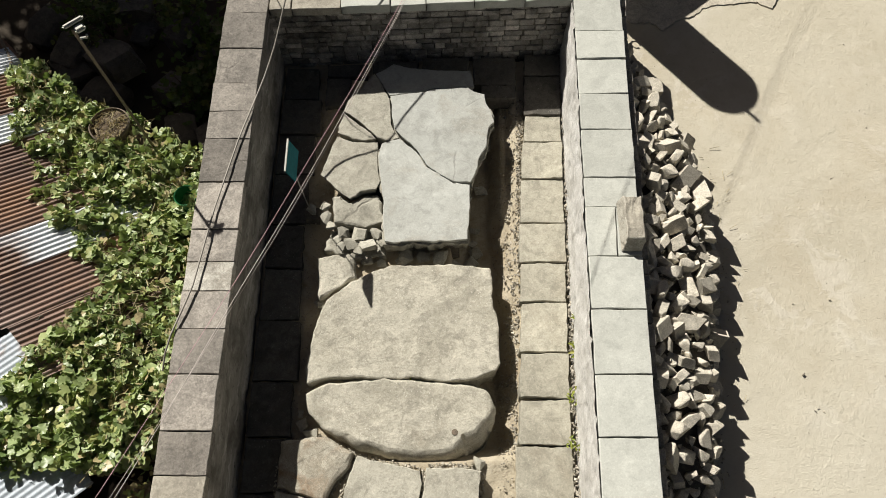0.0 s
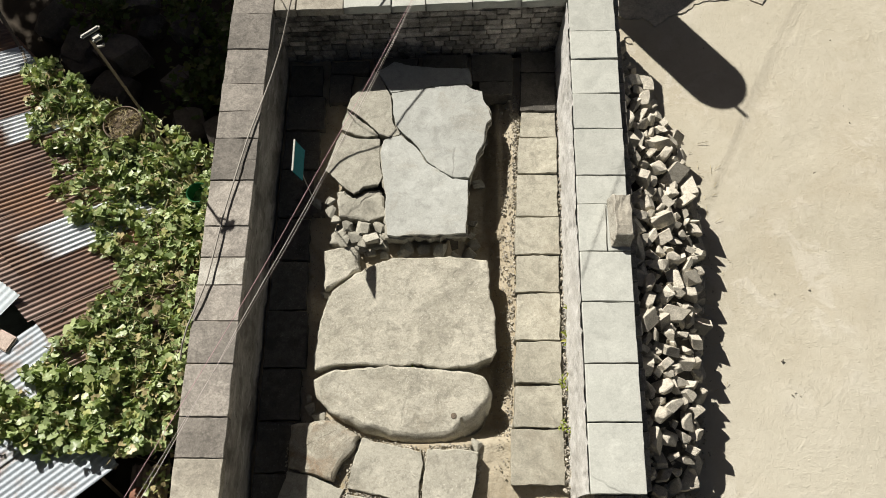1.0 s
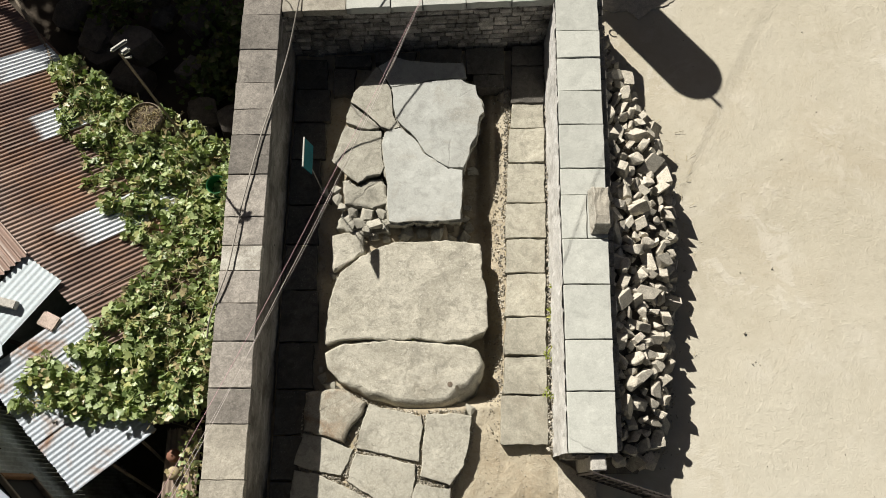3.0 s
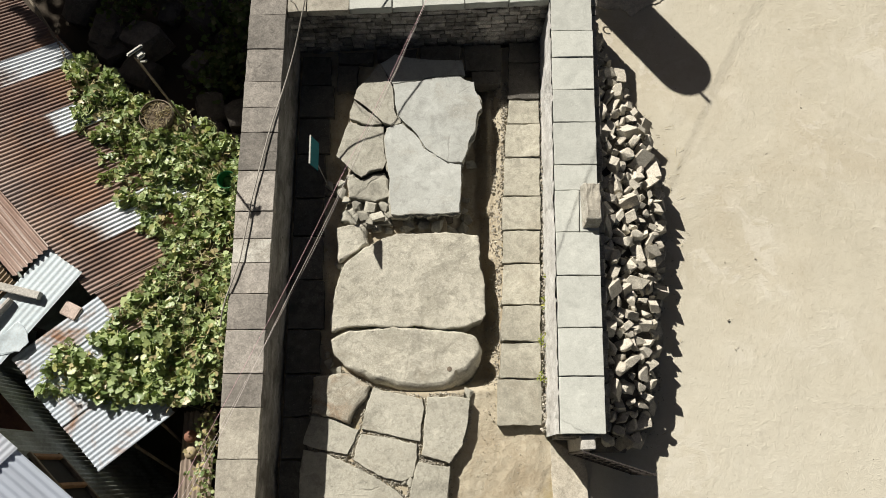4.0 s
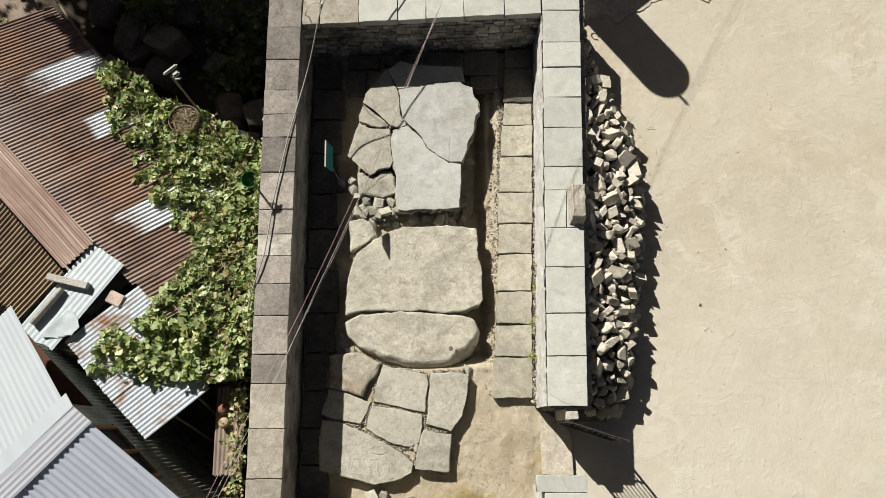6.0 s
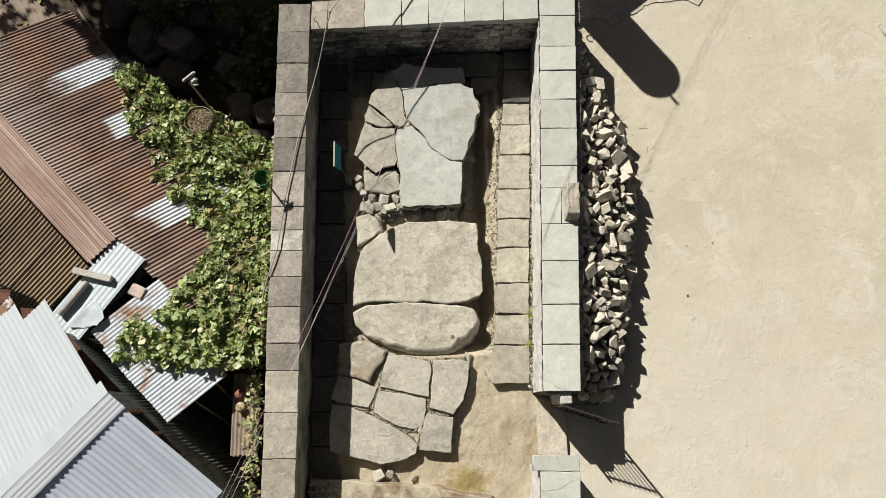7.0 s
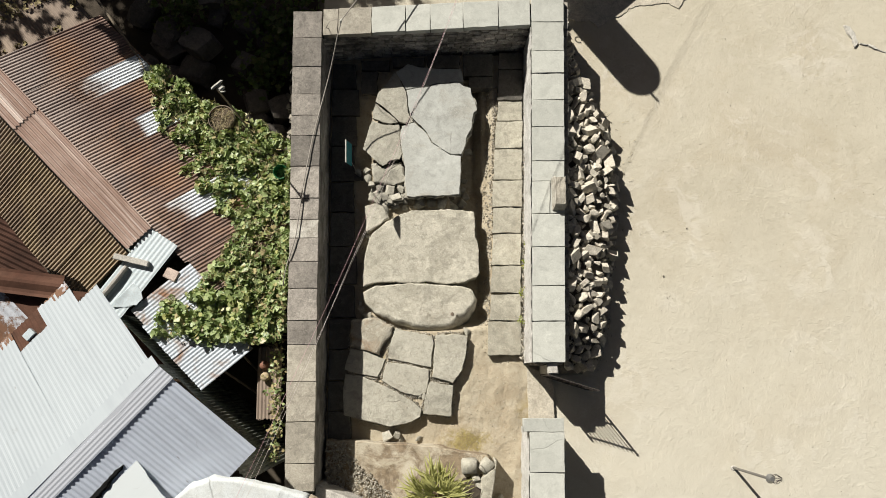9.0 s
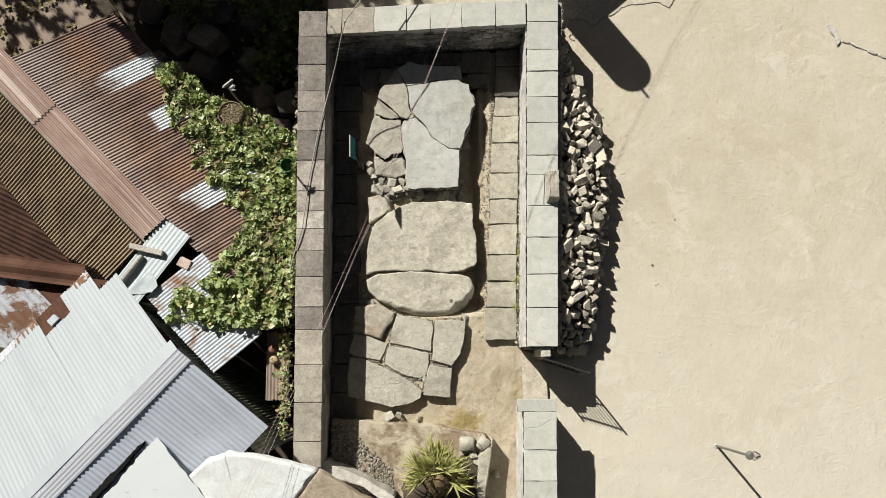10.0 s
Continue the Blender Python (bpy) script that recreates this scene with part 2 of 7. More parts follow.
def patch_mat():
    """White sheet whose upper end has gone to rust."""
    k = Nodes("worn_white_iron")
    dot = k.t.nodes.new("ShaderNodeVectorMath")
    dot.operation = "DOT_PRODUCT"
    k.link(k.loc, dot.inputs[0])
    dot.inputs[1].default_value = (0.765, 0.574, -0.296)
    f = k.ramp(k.math("ADD", dot.outputs["Value"], k.math("MULTIPLY", k.math("SUBTRACT", k.noise(2.5, 6, 0.7), 0.5), 1.5)), 0.20, 0.70)
    rust = k.mix(k.ramp(k.noise(1.5, 7, 0.68), 0.30, 0.46), (0.30, 0.26, 0.225), k.mix(k.ramp(k.noise(6, 5, 0.6), 0.32, 0.68), (0.235, 0.148, 0.103), (0.12, 0.08, 0.06)))
    rust = k.mix(0.12, rust, (0.33, 0.27, 0.25))
    col = k.mix(f, rust, k.mix(k.noise(4, 5, 0.7), (0.63, 0.66, 0.69), (0.50, 0.525, 0.55)))
    return k.done(col, 0.6, k.bump(k.noise(45, 5, 0.7), 0.25, 0.004), 0.0, 0.3)


M["patch"] = patch_mat()
M["white_roof"] = painted_mat("white_painted_iron", (0.315, 0.35, 0.377), (0.262, 0.294, 0.32), (0.20, 0.205, 0.20), (-0.69, -0.724, 0.0), (-0.72, 0.69, 0.0), 0.6)
M["grey_roof"] = painted_mat("blue_grey_iron", (0.60, 0.655, 0.755), (0.49, 0.53, 0.61), (0.30, 0.31, 0.34), (-0.69, -0.724, 0.0), (0.725, -0.688, 0.0), 0.8)
M["flashing"] = painted_mat("lavender_flashing", (0.70, 0.735, 0.80), (0.62, 0.65, 0.72), (0.40, 0.42, 0.48), (0.725, -0.688, 0.0), (-0.69, -0.724, 0.0), 0.5)
M["ridge_iron"] = rust_mat("ridge_iron", ((0.37, 0.265, 0.22), (0.31, 0.215, 0.175), (0.42, 0.32, 0.275), (0.22, 0.15, 0.12)), (0.48, 0.41, 0.365), (0.72, 0.69, 0.0), (-0.705, 0.709, 0.0), 4.0, 4.4, 0.85)
M["white_sheet"] = iron_mat("bright_white_sheet", (0.47, 0.54, 0.575), (0.40, 0.27, 0.17), (0.5, 0.46, 0.42), 0.72, 0.80, 0.0)
M["rust_dark"] = iron_mat("dark_brown_iron", (0.09, 0.046, 0.033), (0.062, 0.031, 0.022), (0.04, 0.022, 0.016), 0.36, 0.56, 0.0, sheen=0.85)
M["old_roof"] = rust_mat("faded_rust_iron", ((0.30, 0.238, 0.19), (0.235, 0.185, 0.15), (0.34, 0.27, 0.21), (0.17, 0.13, 0.105)), (0.38, 0.33, 0.28), (-0.85, -0.53, 0.0), (-0.644, 0.765, 0.0), -9.0, -8.0)
M["cope_tan"] = stone_mat("coping_tan", (0.42, 0.39, 0.325), (0.33, 0.303, 0.252), (0.20, 0.175, 0.14), 0.2, 0.57, 0.8, 0.10, grain=0.2, veins=0.3, flake=0.6)
M["cope_white"] = stone_mat("limewashed_coping", (0.60, 0.58, 0.52), (0.36, 0.33, 0.28), (0.15, 0.13, 0.105), 0.7, 0.54, 0.8, 0.0, grain=0.3, size=1.6)
M["white_flat"] = painted_mat("white_flat_sheet", (0.52, 0.56, 0.575), (0.46, 0.49, 0.50), (0.10, 0.095, 0.09), (0.66, -0.75, 0.0), (-0.70, -0.715, 0.0), 0.12)
M["rust_red"] = iron_mat("red_rust_iron", (0.11, 0.056, 0.038), (0.08, 0.037, 0.025), (0.055, 0.03, 0.021), 0.38, 0.6, 0.0, sheen=0.85)
M["rust_white"] = iron_mat("peeling_white_iron", (0.45, 0.475, 0.52), (0.155, 0.075, 0.042), (0.17, 0.105, 0.07), 0.43, 0.49, 0.0, (1.0, 1.0, 1.0), 1.1)
M["wall_iron"] = iron_mat("green_grey_iron", (0.27, 0.295, 0.26), (0.16, 0.165, 0.135), (0.10, 0.09, 0.075), 0.46, 0.7, 0.0)


def plain(name, c, rough=0.6, metal=0.0, vary=0.25, scale=20):
    k = Nodes(name)
    col = k.mix(k.ramp(k.noise(scale, 5, 0.65), 0.3, 0.7), c, tuple(v * (1 - vary) for v in c))
    return k.done(col, rough, k.bump(k.noise(scale * 3, 3), 0.2, 0.004), metal)


def sand_mat():
    k = Nodes("sandy_ground")
    col = k.mix(k.ramp(k.noise(0.55, 6, 0.6, distort=0.4), 0.32, 0.68), (0.508, 0.473, 0.384), (0.456, 0.420, 0.333))
    col = k.mix(k.ramp(k.noise(1.1, 7, 0.72, distort=0.5), 0.53, 0.72, 0, 0.45), col, (0.615, 0.58, 0.495))
    col = k.mix(k.ramp(k.noise(0.45, 7, 0.72, distort=0.5), 0.47, 0.68, 0, 0.7), col, (0.43, 0.378, 0.285))
    crust = k.math("MULTIPLY", k.ramp(k.noise(1.5, 10, 0.7, distort=1.2), 0.52, 0.555), k.ramp(k.noise(0.45, 4, 0.6), 0.47, 0.58))
    col = k.mix(k.math("MULTIPLY", crust, 0.4), col, (0.60, 0.57, 0.50))
    col = k.mix(k.ramp(k.noise(9, 6, 0.75), 0.5, 0.8, 0, 0.45), col, (0.33, 0.28, 0.205))
    col = k.mix(k.ramp(k.noise(26, 6, 0.8, distort=0.5), 0.56, 0.70, 0, 0.28), col, (0.27, 0.23, 0.165))
    col = k.mix(k.ramp(k.cells(38), 0.0, 0.1, 0.5, 0), col, (0.25, 0.21, 0.15))
    sep = k.t.nodes.new("ShaderNodeSeparateXYZ")
    k.link(k.pos, sep.inputs[0])
    dust = k.ramp(k.math("ADD", sep.outputs[1], k.math("MULTIPLY", k.noise(0.5, 5, 0.6), 3.0)), -0.5, 5.5, 0.6, 0.0)
    col = k.mix(dust, col, (0.575, 0.55, 0.468))
    # ground turns very dark brown just west of the low wall
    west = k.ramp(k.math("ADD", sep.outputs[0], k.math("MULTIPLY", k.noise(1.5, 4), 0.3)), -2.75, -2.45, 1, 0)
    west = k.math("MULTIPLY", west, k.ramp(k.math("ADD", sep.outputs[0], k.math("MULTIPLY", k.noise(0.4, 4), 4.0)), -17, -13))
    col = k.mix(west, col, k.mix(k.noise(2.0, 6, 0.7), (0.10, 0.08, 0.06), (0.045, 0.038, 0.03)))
    n = k.bump(k.noise(2.2, 7, 0.6), 0.36, 0.05)
    n = k.bump(crust, 0.2, 0.010, n)
    lumps = k.math("MULTIPLY", k.ramp(k.noise(6.5, 5, 0.6, distort=0.4), 0.50, 0.70), k.ramp(k.noise(0.7, 4, 0.6), 0.42, 0.60))
    n = k.bump(lumps, 0.3, 0.018, n)
    n = k.bump(k.noise(14, 7, 0.75), 0.42, 0.016, n)
    n = k.bump(k.noise(60, 5, 0.8), 0.9, 0.009, n)
    return k.done(col, 0.95, n, 0.0, 0.15)


def soil_mat():
    k = Nodes("enclosure_soil")
    col = k.mix(k.ramp(k.noise(1.3, 6, 0.65, distort=0.5), 0.35, 0.65), (0.45, 0.40, 0.305), (0.375, 0.315, 0.225))
    col = k.mix(k.ramp(k.noise(2.4, 6, 0.7), 0.52, 0.7, 0, 0.65), col, (0.50, 0.455, 0.36))
    col = k.mix(k.ramp(k.noise(0.9, 5, 0.7, distort=0.8), 0.58, 0.7, 0, 0.6), col, (0.30, 0.235, 0.10))
    col = k.mix(k.ramp(k.cells(45), 0.0, 0.12, 0.4, 0), col, (0.22, 0.17, 0.12))
    col = k.mix(k.ramp(k.noise(11, 9, 0.8, distort=0.8), 0.48, 0.66, 0, 0.4), col, (0.20, 0.155, 0.095))
    gap = k.t.nodes.new("ShaderNodeVectorMath")
    gap.operation = "DISTANCE"
    k.link(k.scaled(k.pos, (1.0, 1.9, 0.0)), gap.inputs[0])
    gap.inputs[1].default_value = (0.50, -1.62, 0.0)
    moss = k.ramp(k.math("ADD", gap.outputs["Value"], k.math("MULTIPLY", k.noise(7, 9, 0.78, distort=0.6), 1.7)), 1.08, 1.36, 0.8, 0)
    col = k.mix(moss, col, k.mix(k.ramp(k.noise(18, 5, 0.7), 0.4, 0.6), (0.30, 0.245, 0.075), (0.22, 0.17, 0.07)))
    n = k.bump(k.noise(6, 8, 0.75), 0.7, 0.05)
    n = k.bump(k.noise(55, 5, 0.8), 0.8, 0.010, n)
    return k.done(col, 0.95, n, 0.0, 0.15)


M["sand"] = sand_mat()
M["soil"] = soil_mat()


# ---- building helpers ----
def part(name, bm, material, parent=None, label="", kind="", smooth=False):
    """Links a bmesh as one mesh object, under a thing or on its own."""
    me = bpy.data.meshes.new(name)
    bm.to_mesh(me)
    bm.free()
    me.materials.append(material)
    if smooth:
        for p in me.polygons:
            p.use_smooth = True
    ob = new(name, me)
    ob.parent = parent
    return tagged(ob, label, "", "", kind)


def piece(name, me, parent, m):
    """One more object on a shared mesh, as a part."""
    ob = new(name, me)
    ob.parent = parent
    ob.matrix_basis = m
    return ob


def thing(name, label, category, group="", kind="", at=(0, 0, 0)):
    ob = new(name)
    ob.location = at
    ob.empty_display_size = 0.1
    return tagged(ob, label, category, group, kind)


def under(ob, parent):
    ob.parent = parent
    return ob


def area2(p):
    return sum(a[0] * b[1] - b[0] * a[1] for a, b in zip(p, p[1:] + p[:1]))


def slab(outline, z0, z1, r=0.03, jit=0.012, relief=0.006, step=0.08, seed=0, batter=0.015, tilt=(0.0, 0.0), chip=0.0, flat=False, flank=0.0):
    """A stone with an uneven outline, worn top edges and a slightly uneven top."""
    pts = list(outline)
    if area2(pts) < 0:
        pts.reverse()
    dense = []
    for a, b in zip(pts, pts[1:] + pts[:1]):
        n = max(1, round(math.dist(a, b) / step))
        dense += [(a[0] + (b[0] - a[0]) * i / n, a[1] + (b[1] - a[1]) * i / n) for i in range(n)]
    n = len(dense)
    nor = []
    for i in range(n):
        a, b = dense[i - 2], dense[(i + 2) % n]
        d = Vector((b[1] - a[1], a[0] - b[0]))
        nor.append(d.normalized() if d.length > 1e-6 else Vector((0, 0)))
    soft = nor
    for _ in range(12):
        soft = [(soft[i - 1] + soft[i] + soft[(i + 1) % n]) / 3 for i in range(n)]
    off = seed * 7.31
    rim = []
    for i, (x, y) in enumerate(dense):
        w = noise.noise((x * 4, y * 4, off)) * jit + noise.noise((x * 14, y * 14, off + 5)) * jit * 0.8 + noise.noise((x * 31, y * 31, off + 6)) * jit * 0.45
        rim.append(Vector((x, y)) + nor[i] * w)
    cx, cy = sum(v.x for v in rim) / n, sum(v.y for v in rim) / n

    def top(x, y):
        z = noise.noise((x * 1.7, y * 1.7, off)) * relief * 1.6 + noise.noise((x * 6, y * 6, off)) * relief
        return z1 + z + (x - cx) * tilt[0] + (y - cy) * tilt[1]

    bm = bmesh.new()
    rings = []
    for k, (inset, drop) in enumerate(((-batter, 0.0), (-batter * 0.4, 0.55), (0.0, r), (r * 0.3, r * 0.3), (r, 0.0))):
        ring = []
        for i, v in enumerate(rim):
            bite = chip * max(0.0, noise.noise((v.x * 2.1, v.y * 2.1, off + 12)) + 0.12 + 0.3 * noise.noise((v.x * 9, v.y * 9, off + 13)))
            p = v - nor[i] * (inset * (1 + 0.7 * noise.noise((v.x * 9, v.y * 9, off + 2))) + bite * (0, 0, 0.05, 0.35, 0.9)[k])
            way = soft[i]
            side = flank * max(0.0, 0.55 * way.x - 0.80 * way.y - 0.12 + 0.22 * noise.noise((v.x * 1.6, v.y * 1.6, off + 17))) * (1.0 + 0.45 * noise.noise((v.x * 3.5, v.y * 3.5, off + 18)))
            p = p - way * side * (0, 0, 0.0, 0.55, 1.0)[k]
            if k < 2:
                p = p + nor[i] * (noise.noise((v.x * 7, v.y * 7, off + 9)) - 0.2) * jit * 1.5
                z = z0 + (z1 - z0) * drop
            else:
                z = top(p.x, p.y) - drop
                if k == 2:
                    z -= max(0.0, noise.noise((v.x * 11, v.y * 11, off + 3))) * r * 0.8
                z -= bite * (1.0, 0.45, 0.0)[k - 2] + side * (1.45 + 1.3 * max(0.0, way.x), 0.42, 0.0)[k - 2]
            ring.append(bm.verts.new((p.x, p.y, z)))
        rings.append(ring)
    last = [v.co.copy() for v in rings[-1]]
    for _ in range(3):
        last = [(last[i - 1] + last[i] * 2 + last[(i + 1) % n]) / 4 for i in range(n)]
    size = max((c - Vector((cx, cy, c.z))).length for c in last)
    for f in (1.0 - 0.02 / size, 0.9, 0.79, 0.67, 0.55, 0.43, 0.31, 0.2, 0.1):
        ring = []
        for c in last:
            x, y = cx + (c.x - cx) * f, cy + (c.y - cy) * f
            ring.append(bm.verts.new((x, y, top(x, y))))
        rings.append(ring)
    for a, b in zip(rings, rings[1:]):
        for i in range(n):
            bm.faces.new((a[i], a[(i + 1) % n], b[(i + 1) % n], b[i]))
    mid = bm.verts.new((cx, cy, top(cx, cy)))
    for i in range(n):
        bm.faces.new((rings[-1][i], rings[-1][(i + 1) % n], mid))
    bm.faces.new(list(reversed(rings[0])))
    bm.normal_update()
    for f in bm.faces:
        f.smooth = flank > 0.1 or not (flat and max(abs(f.normal.x), abs(f.normal.y)) > 0.25)
    for ring in (rings[0], rings[2], rings[4]):
        for i in range(n):
            e = bm.edges.get((ring[i], ring[(i + 1) % n]))
            if e and (r < 0.03 or ring is rings[0]):
                e.smooth = False
    return bm


def rock(rng, sx, sy, sz, n=14, sharp=0.55):
    """An angular broken stone: the hull of points near a box's faces."""
    bm = bmesh.new()
    for i in range(n):
        v = Vector((rng.uniform(-1, 1), rng.uniform(-1, 1), rng.uniform(-1, 1)))
        m = max(abs(c) for c in v)
        v = v / m * (sharp + (1 - sharp) * rng.random())
        bm.verts.new((v.x * sx, v.y * sy, v.z * sz))
    res = bmesh.ops.convex_hull(bm, input=bm.verts[:])
    junk = list({g for g in res["geom_interior"] + res["geom_unused"] if isinstance(g, bmesh.types.BMVert)})
    bmesh.ops.delete(bm, geom=junk, context="VERTS")
    bmesh.ops.recalc_face_normals(bm, faces=bm.faces[:])
    return bm


def box(bm, c, size, rz=0.0, bevel=0.0, m=None):
    """A bevelled box added to a bmesh."""
    mm = (m or Matrix()) @ Matrix.Translation(c) @ Matrix.Rotation(rz, 4, "Z") @ Matrix.Diagonal((*size, 1))
    res = bmesh.ops.create_cube(bm, size=1.0, matrix=mm)
    if bevel:
        edges = list({e for v in res["verts"] for e in v.link_edges})
        bmesh.ops.bevel(bm, geom=edges, offset=bevel, segments=2, affect="EDGES")
    return bm


def tube(bm, pts, r, sides=8, close=True):
    """A round bar along points."""
    rings = []
    pts = [Vector(p) for p in pts]
    for i, p in enumerate(pts):
        d = (pts[min(i + 1, len(pts) - 1)] - pts[max(i - 1, 0)]).normalized()
        a = d.cross(Vector((0, 0, 1)) if abs(d.z) < 0.9 else Vector((1, 0, 0))).normalized()
        b = d.cross(a)
        rr = r[i] if isinstance(r, (list, tuple)) else r
        rings.append([bm.verts.new(p + (a * math.cos(t) + b * math.sin(t)) * rr) for t in (2 * math.pi * k / sides for k in range(sides))])
    for a, b in zip(rings, rings[1:]):
        for k in range(sides):
            bm.faces.new((a[k], a[(k + 1) % sides], b[(k + 1) % sides], b[k]))
    if close:
        bm.faces.new(list(reversed(rings[0])))
        bm.faces.new(rings[-1])
    return bm


def sheet(o, a, b, s0, s1, l0, l1, pitch=0.07, amp=0.010, thick=0.004, per=6, seg=4, lift=0.0, seed=0, rag=0.0, trap=False):
    """A corrugated sheet: o origin, a the direction across the waves, b along them; s across, l along, in metres."""
    o, a, b = Vector(o), Vector(a).normalized(), Vector(b).normalized()
    nrm = a.cross(b).normalized()
    if nrm.z < 0:
        nrm = -nrm
    run = a - b * a.dot(b)
    k = run.length
    n = max(2, round((s1 - s0) * k / pitch * per))
    rng = random.Random(seed)
    bm = bmesh.new()
    layers = []
    ends = [(rng.uniform(-rag, rag), rng.uniform(-rag, rag)) for _ in range(n + 1)]
    for t in (0.0, -thick):
        grid = []
        for i in range(n + 1):
            s = s0 + (s1 - s0) * i / n
            ph = s * k / pitch
            h = (max(-1, min(1, 2.2 * math.sin(2 * math.pi * ph))) if trap else math.sin(2 * math.pi * ph)) * amp
            row = []
            for j in range(seg + 1):
                l = l0 + ends[i][0] + (l1 + ends[i][1] - l0 - ends[i][0]) * j / seg
                p = o + a * s + b * l
                sag = noise.noise((p.x * 0.9, p.y * 0.9, seed * 3.7)) * 0.018
                row.append(bm.verts.new(p + nrm * (h + t + lift + sag)))
            grid.append(row)
        layers.append(grid)
    up, lo = layers
    for i in range(n):
        for j in range(seg):
            bm.faces.new((up[i][j], up[i + 1][j], up[i + 1][j + 1], up[i][j + 1]))
            bm.faces.new((lo[i][j + 1], lo[i + 1][j + 1], lo[i + 1][j], lo[i][j]))
        bm.faces.new((lo[i][0], lo[i + 1][0], up[i + 1][0], up[i][0]))
        bm.faces.new((up[i][seg], up[i + 1][seg], lo[i + 1][seg], lo[i][seg]))
    for j in range(seg):
        bm.faces.new((up[0][j], up[0][j + 1], lo[0][j + 1], lo[0][j]))
        bm.faces.new((lo[n][j], lo[n][j + 1], up[n][j + 1], up[n][j]))
    bmesh.ops.recalc_face_normals(bm, faces=bm.faces[:])
    return bm


def scatter_mesh(name, items, material, parent=None, kind="stuff", label="", category="", smooth=False):
    """Many small solids joined into one mesh: items are (verts, faces) already placed."""
    vs, fs = [], []
    for v, f in items:
        k = len(vs)
        vs += v
        fs += [tuple(i + k for i in q) for q in f]
    me = bpy.data.meshes.new(name)
    me.from_pydata(vs, [], fs)
    me.materials.append(material)
    if smooth:
        me.polygons.foreach_set("use_smooth", [True] * len(me.polygons))
    ob = new(name, me)
    ob.parent = parent
    return tagged(ob, label, category, "", kind)


def solid_of(bm):
    bm.verts.index_update()
    out = [v.co.copy() for v in bm.verts], [tuple(v.index for v in f.verts) for f in bm.faces]
    bm.free()
    return out


def placed(solid, m):
    return [tuple(m @ v) for v in solid[0]], solid[1]


def turn(rng, x, y, z, s=1.0, flat=1.0):
    e = Euler((rng.uniform(-3.1, 3.1) * flat, rng.uniform(-3.1, 3.1) * flat, rng.uniform(-3.1, 3.1)))
    return Matrix.LocRotScale((x, y, z), e, (s, s, s))

# ---- ground ----
def steps(lo, hi, d, far):
    a = [lo + d * i for i in range(round((hi - lo) / d) + 1)]
    out, k = [], d
    while k < far:
        k *= 1.7
        out.append(k)
    return [lo - k for k in reversed(out)] + a + [hi + k for k in out]


def ground_z(x, y):
    z = noise.noise((x * 0.5, y * 0.5, 0)) * 0.02 + noise.noise((x * 2.2, y * 2.2, 3)) * 0.008
    if x < -2.5:
        z += max(-1.35, (x + 2.5) * 5.0) * (1.0 + 0.12 * noise.noise((x, y, 8)))
    if -2.5 < x < 1.6 and -3 < y < 7.3:
        z += noise.noise((x * 6, y * 6, 1)) * 0.012 - 0.50
    return z


gx, gy = steps(-12, 12, 0.125, 900), steps(-6, 12, 0.125, 900)
bm = bmesh.new()
rows = [[bm.verts.new((x, y, ground_z(x, y))) for x in gx] for y in gy]
for a, b in zip(rows, rows[1:]):
    for i in range(len(gx) - 1):
        bm.faces.new((a[i], a[i + 1], b[i + 1], b[i]))
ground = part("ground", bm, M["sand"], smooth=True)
tagged(ground, "pale dusty sand and packed earth ground", "ground", "", "structure")

FLOOR = 0.07


def soil_rise(x, y):
    """Earth packed between the flagstones at the foot; washed out beside the great slabs."""
    if -1.83 < x < 0.17 + 0.3 * max(0.0, y - 0.3) and -0.27 < y < 1.3:
        return 0.13
    if 0.1 < x < 0.95 and -0.45 < y < 1.35:
        return 0.015 * min(1.0, (0.95 - x) / 0.14)
    if x > 0.2 and 1.35 <= y < 6.7:
        far = 0.78 if y < 4.2 else 0.70
        up = min(1.0, max(0.0, (x - far) / 0.20))
        return (-0.395 * (1 - up) - 0.16 * up) * min(1.0, max(0.0, (1.10 - x) / 0.10)) * min(1.0, (y - 1.35) / 0.2)
    return 0.0


# soil inside the enclosure, a little darker than the yard
bm = bmesh.new()
nx, ny = 110, 220
rows = []
for j in range(ny + 1):
    y = -2.9 + 10.1 * j / ny
    x1 = 1.78 + y * 0.02
    rows.append([bm.verts.new((-2.45 + (x1 + 2.45) * i / nx, y, FLOOR + soil_rise(-2.45 + (x1 + 2.45) * i / nx, y) + 0.035 * noise.noise((i * 0.115, j * 0.095, 4)) + 0.014 * noise.noise((i * 0.4, j * 0.4, 2)) + 0.010 * noise.noise((i * 0.9, j * 0.9, 7)))) for i in range(nx + 1)])
for a, b in zip(rows, rows[1:]):
    for i in range(nx):
        bm.faces.new((a[i], a[i + 1], b[i + 1], b[i]))
tagged(part("floor", bm, M["soil"], smooth=True), "trodden yellow-brown earth floor of the enclosure", "floor", "", "structure")

# ---- enclosure walls ----
TOP, CAP = 1.28, 0.13


def right_in(y):
    return 1.69 + (y - 0.63) * 0.0245


def right_out(y):
    return 2.30 + (y - 0.63) * 0.031


def left_in(y):
    return -2.255 - (y + 1.6) * 0.0075


def left_out(y):
    return -2.79 - (y + 1.6) * 0.0125


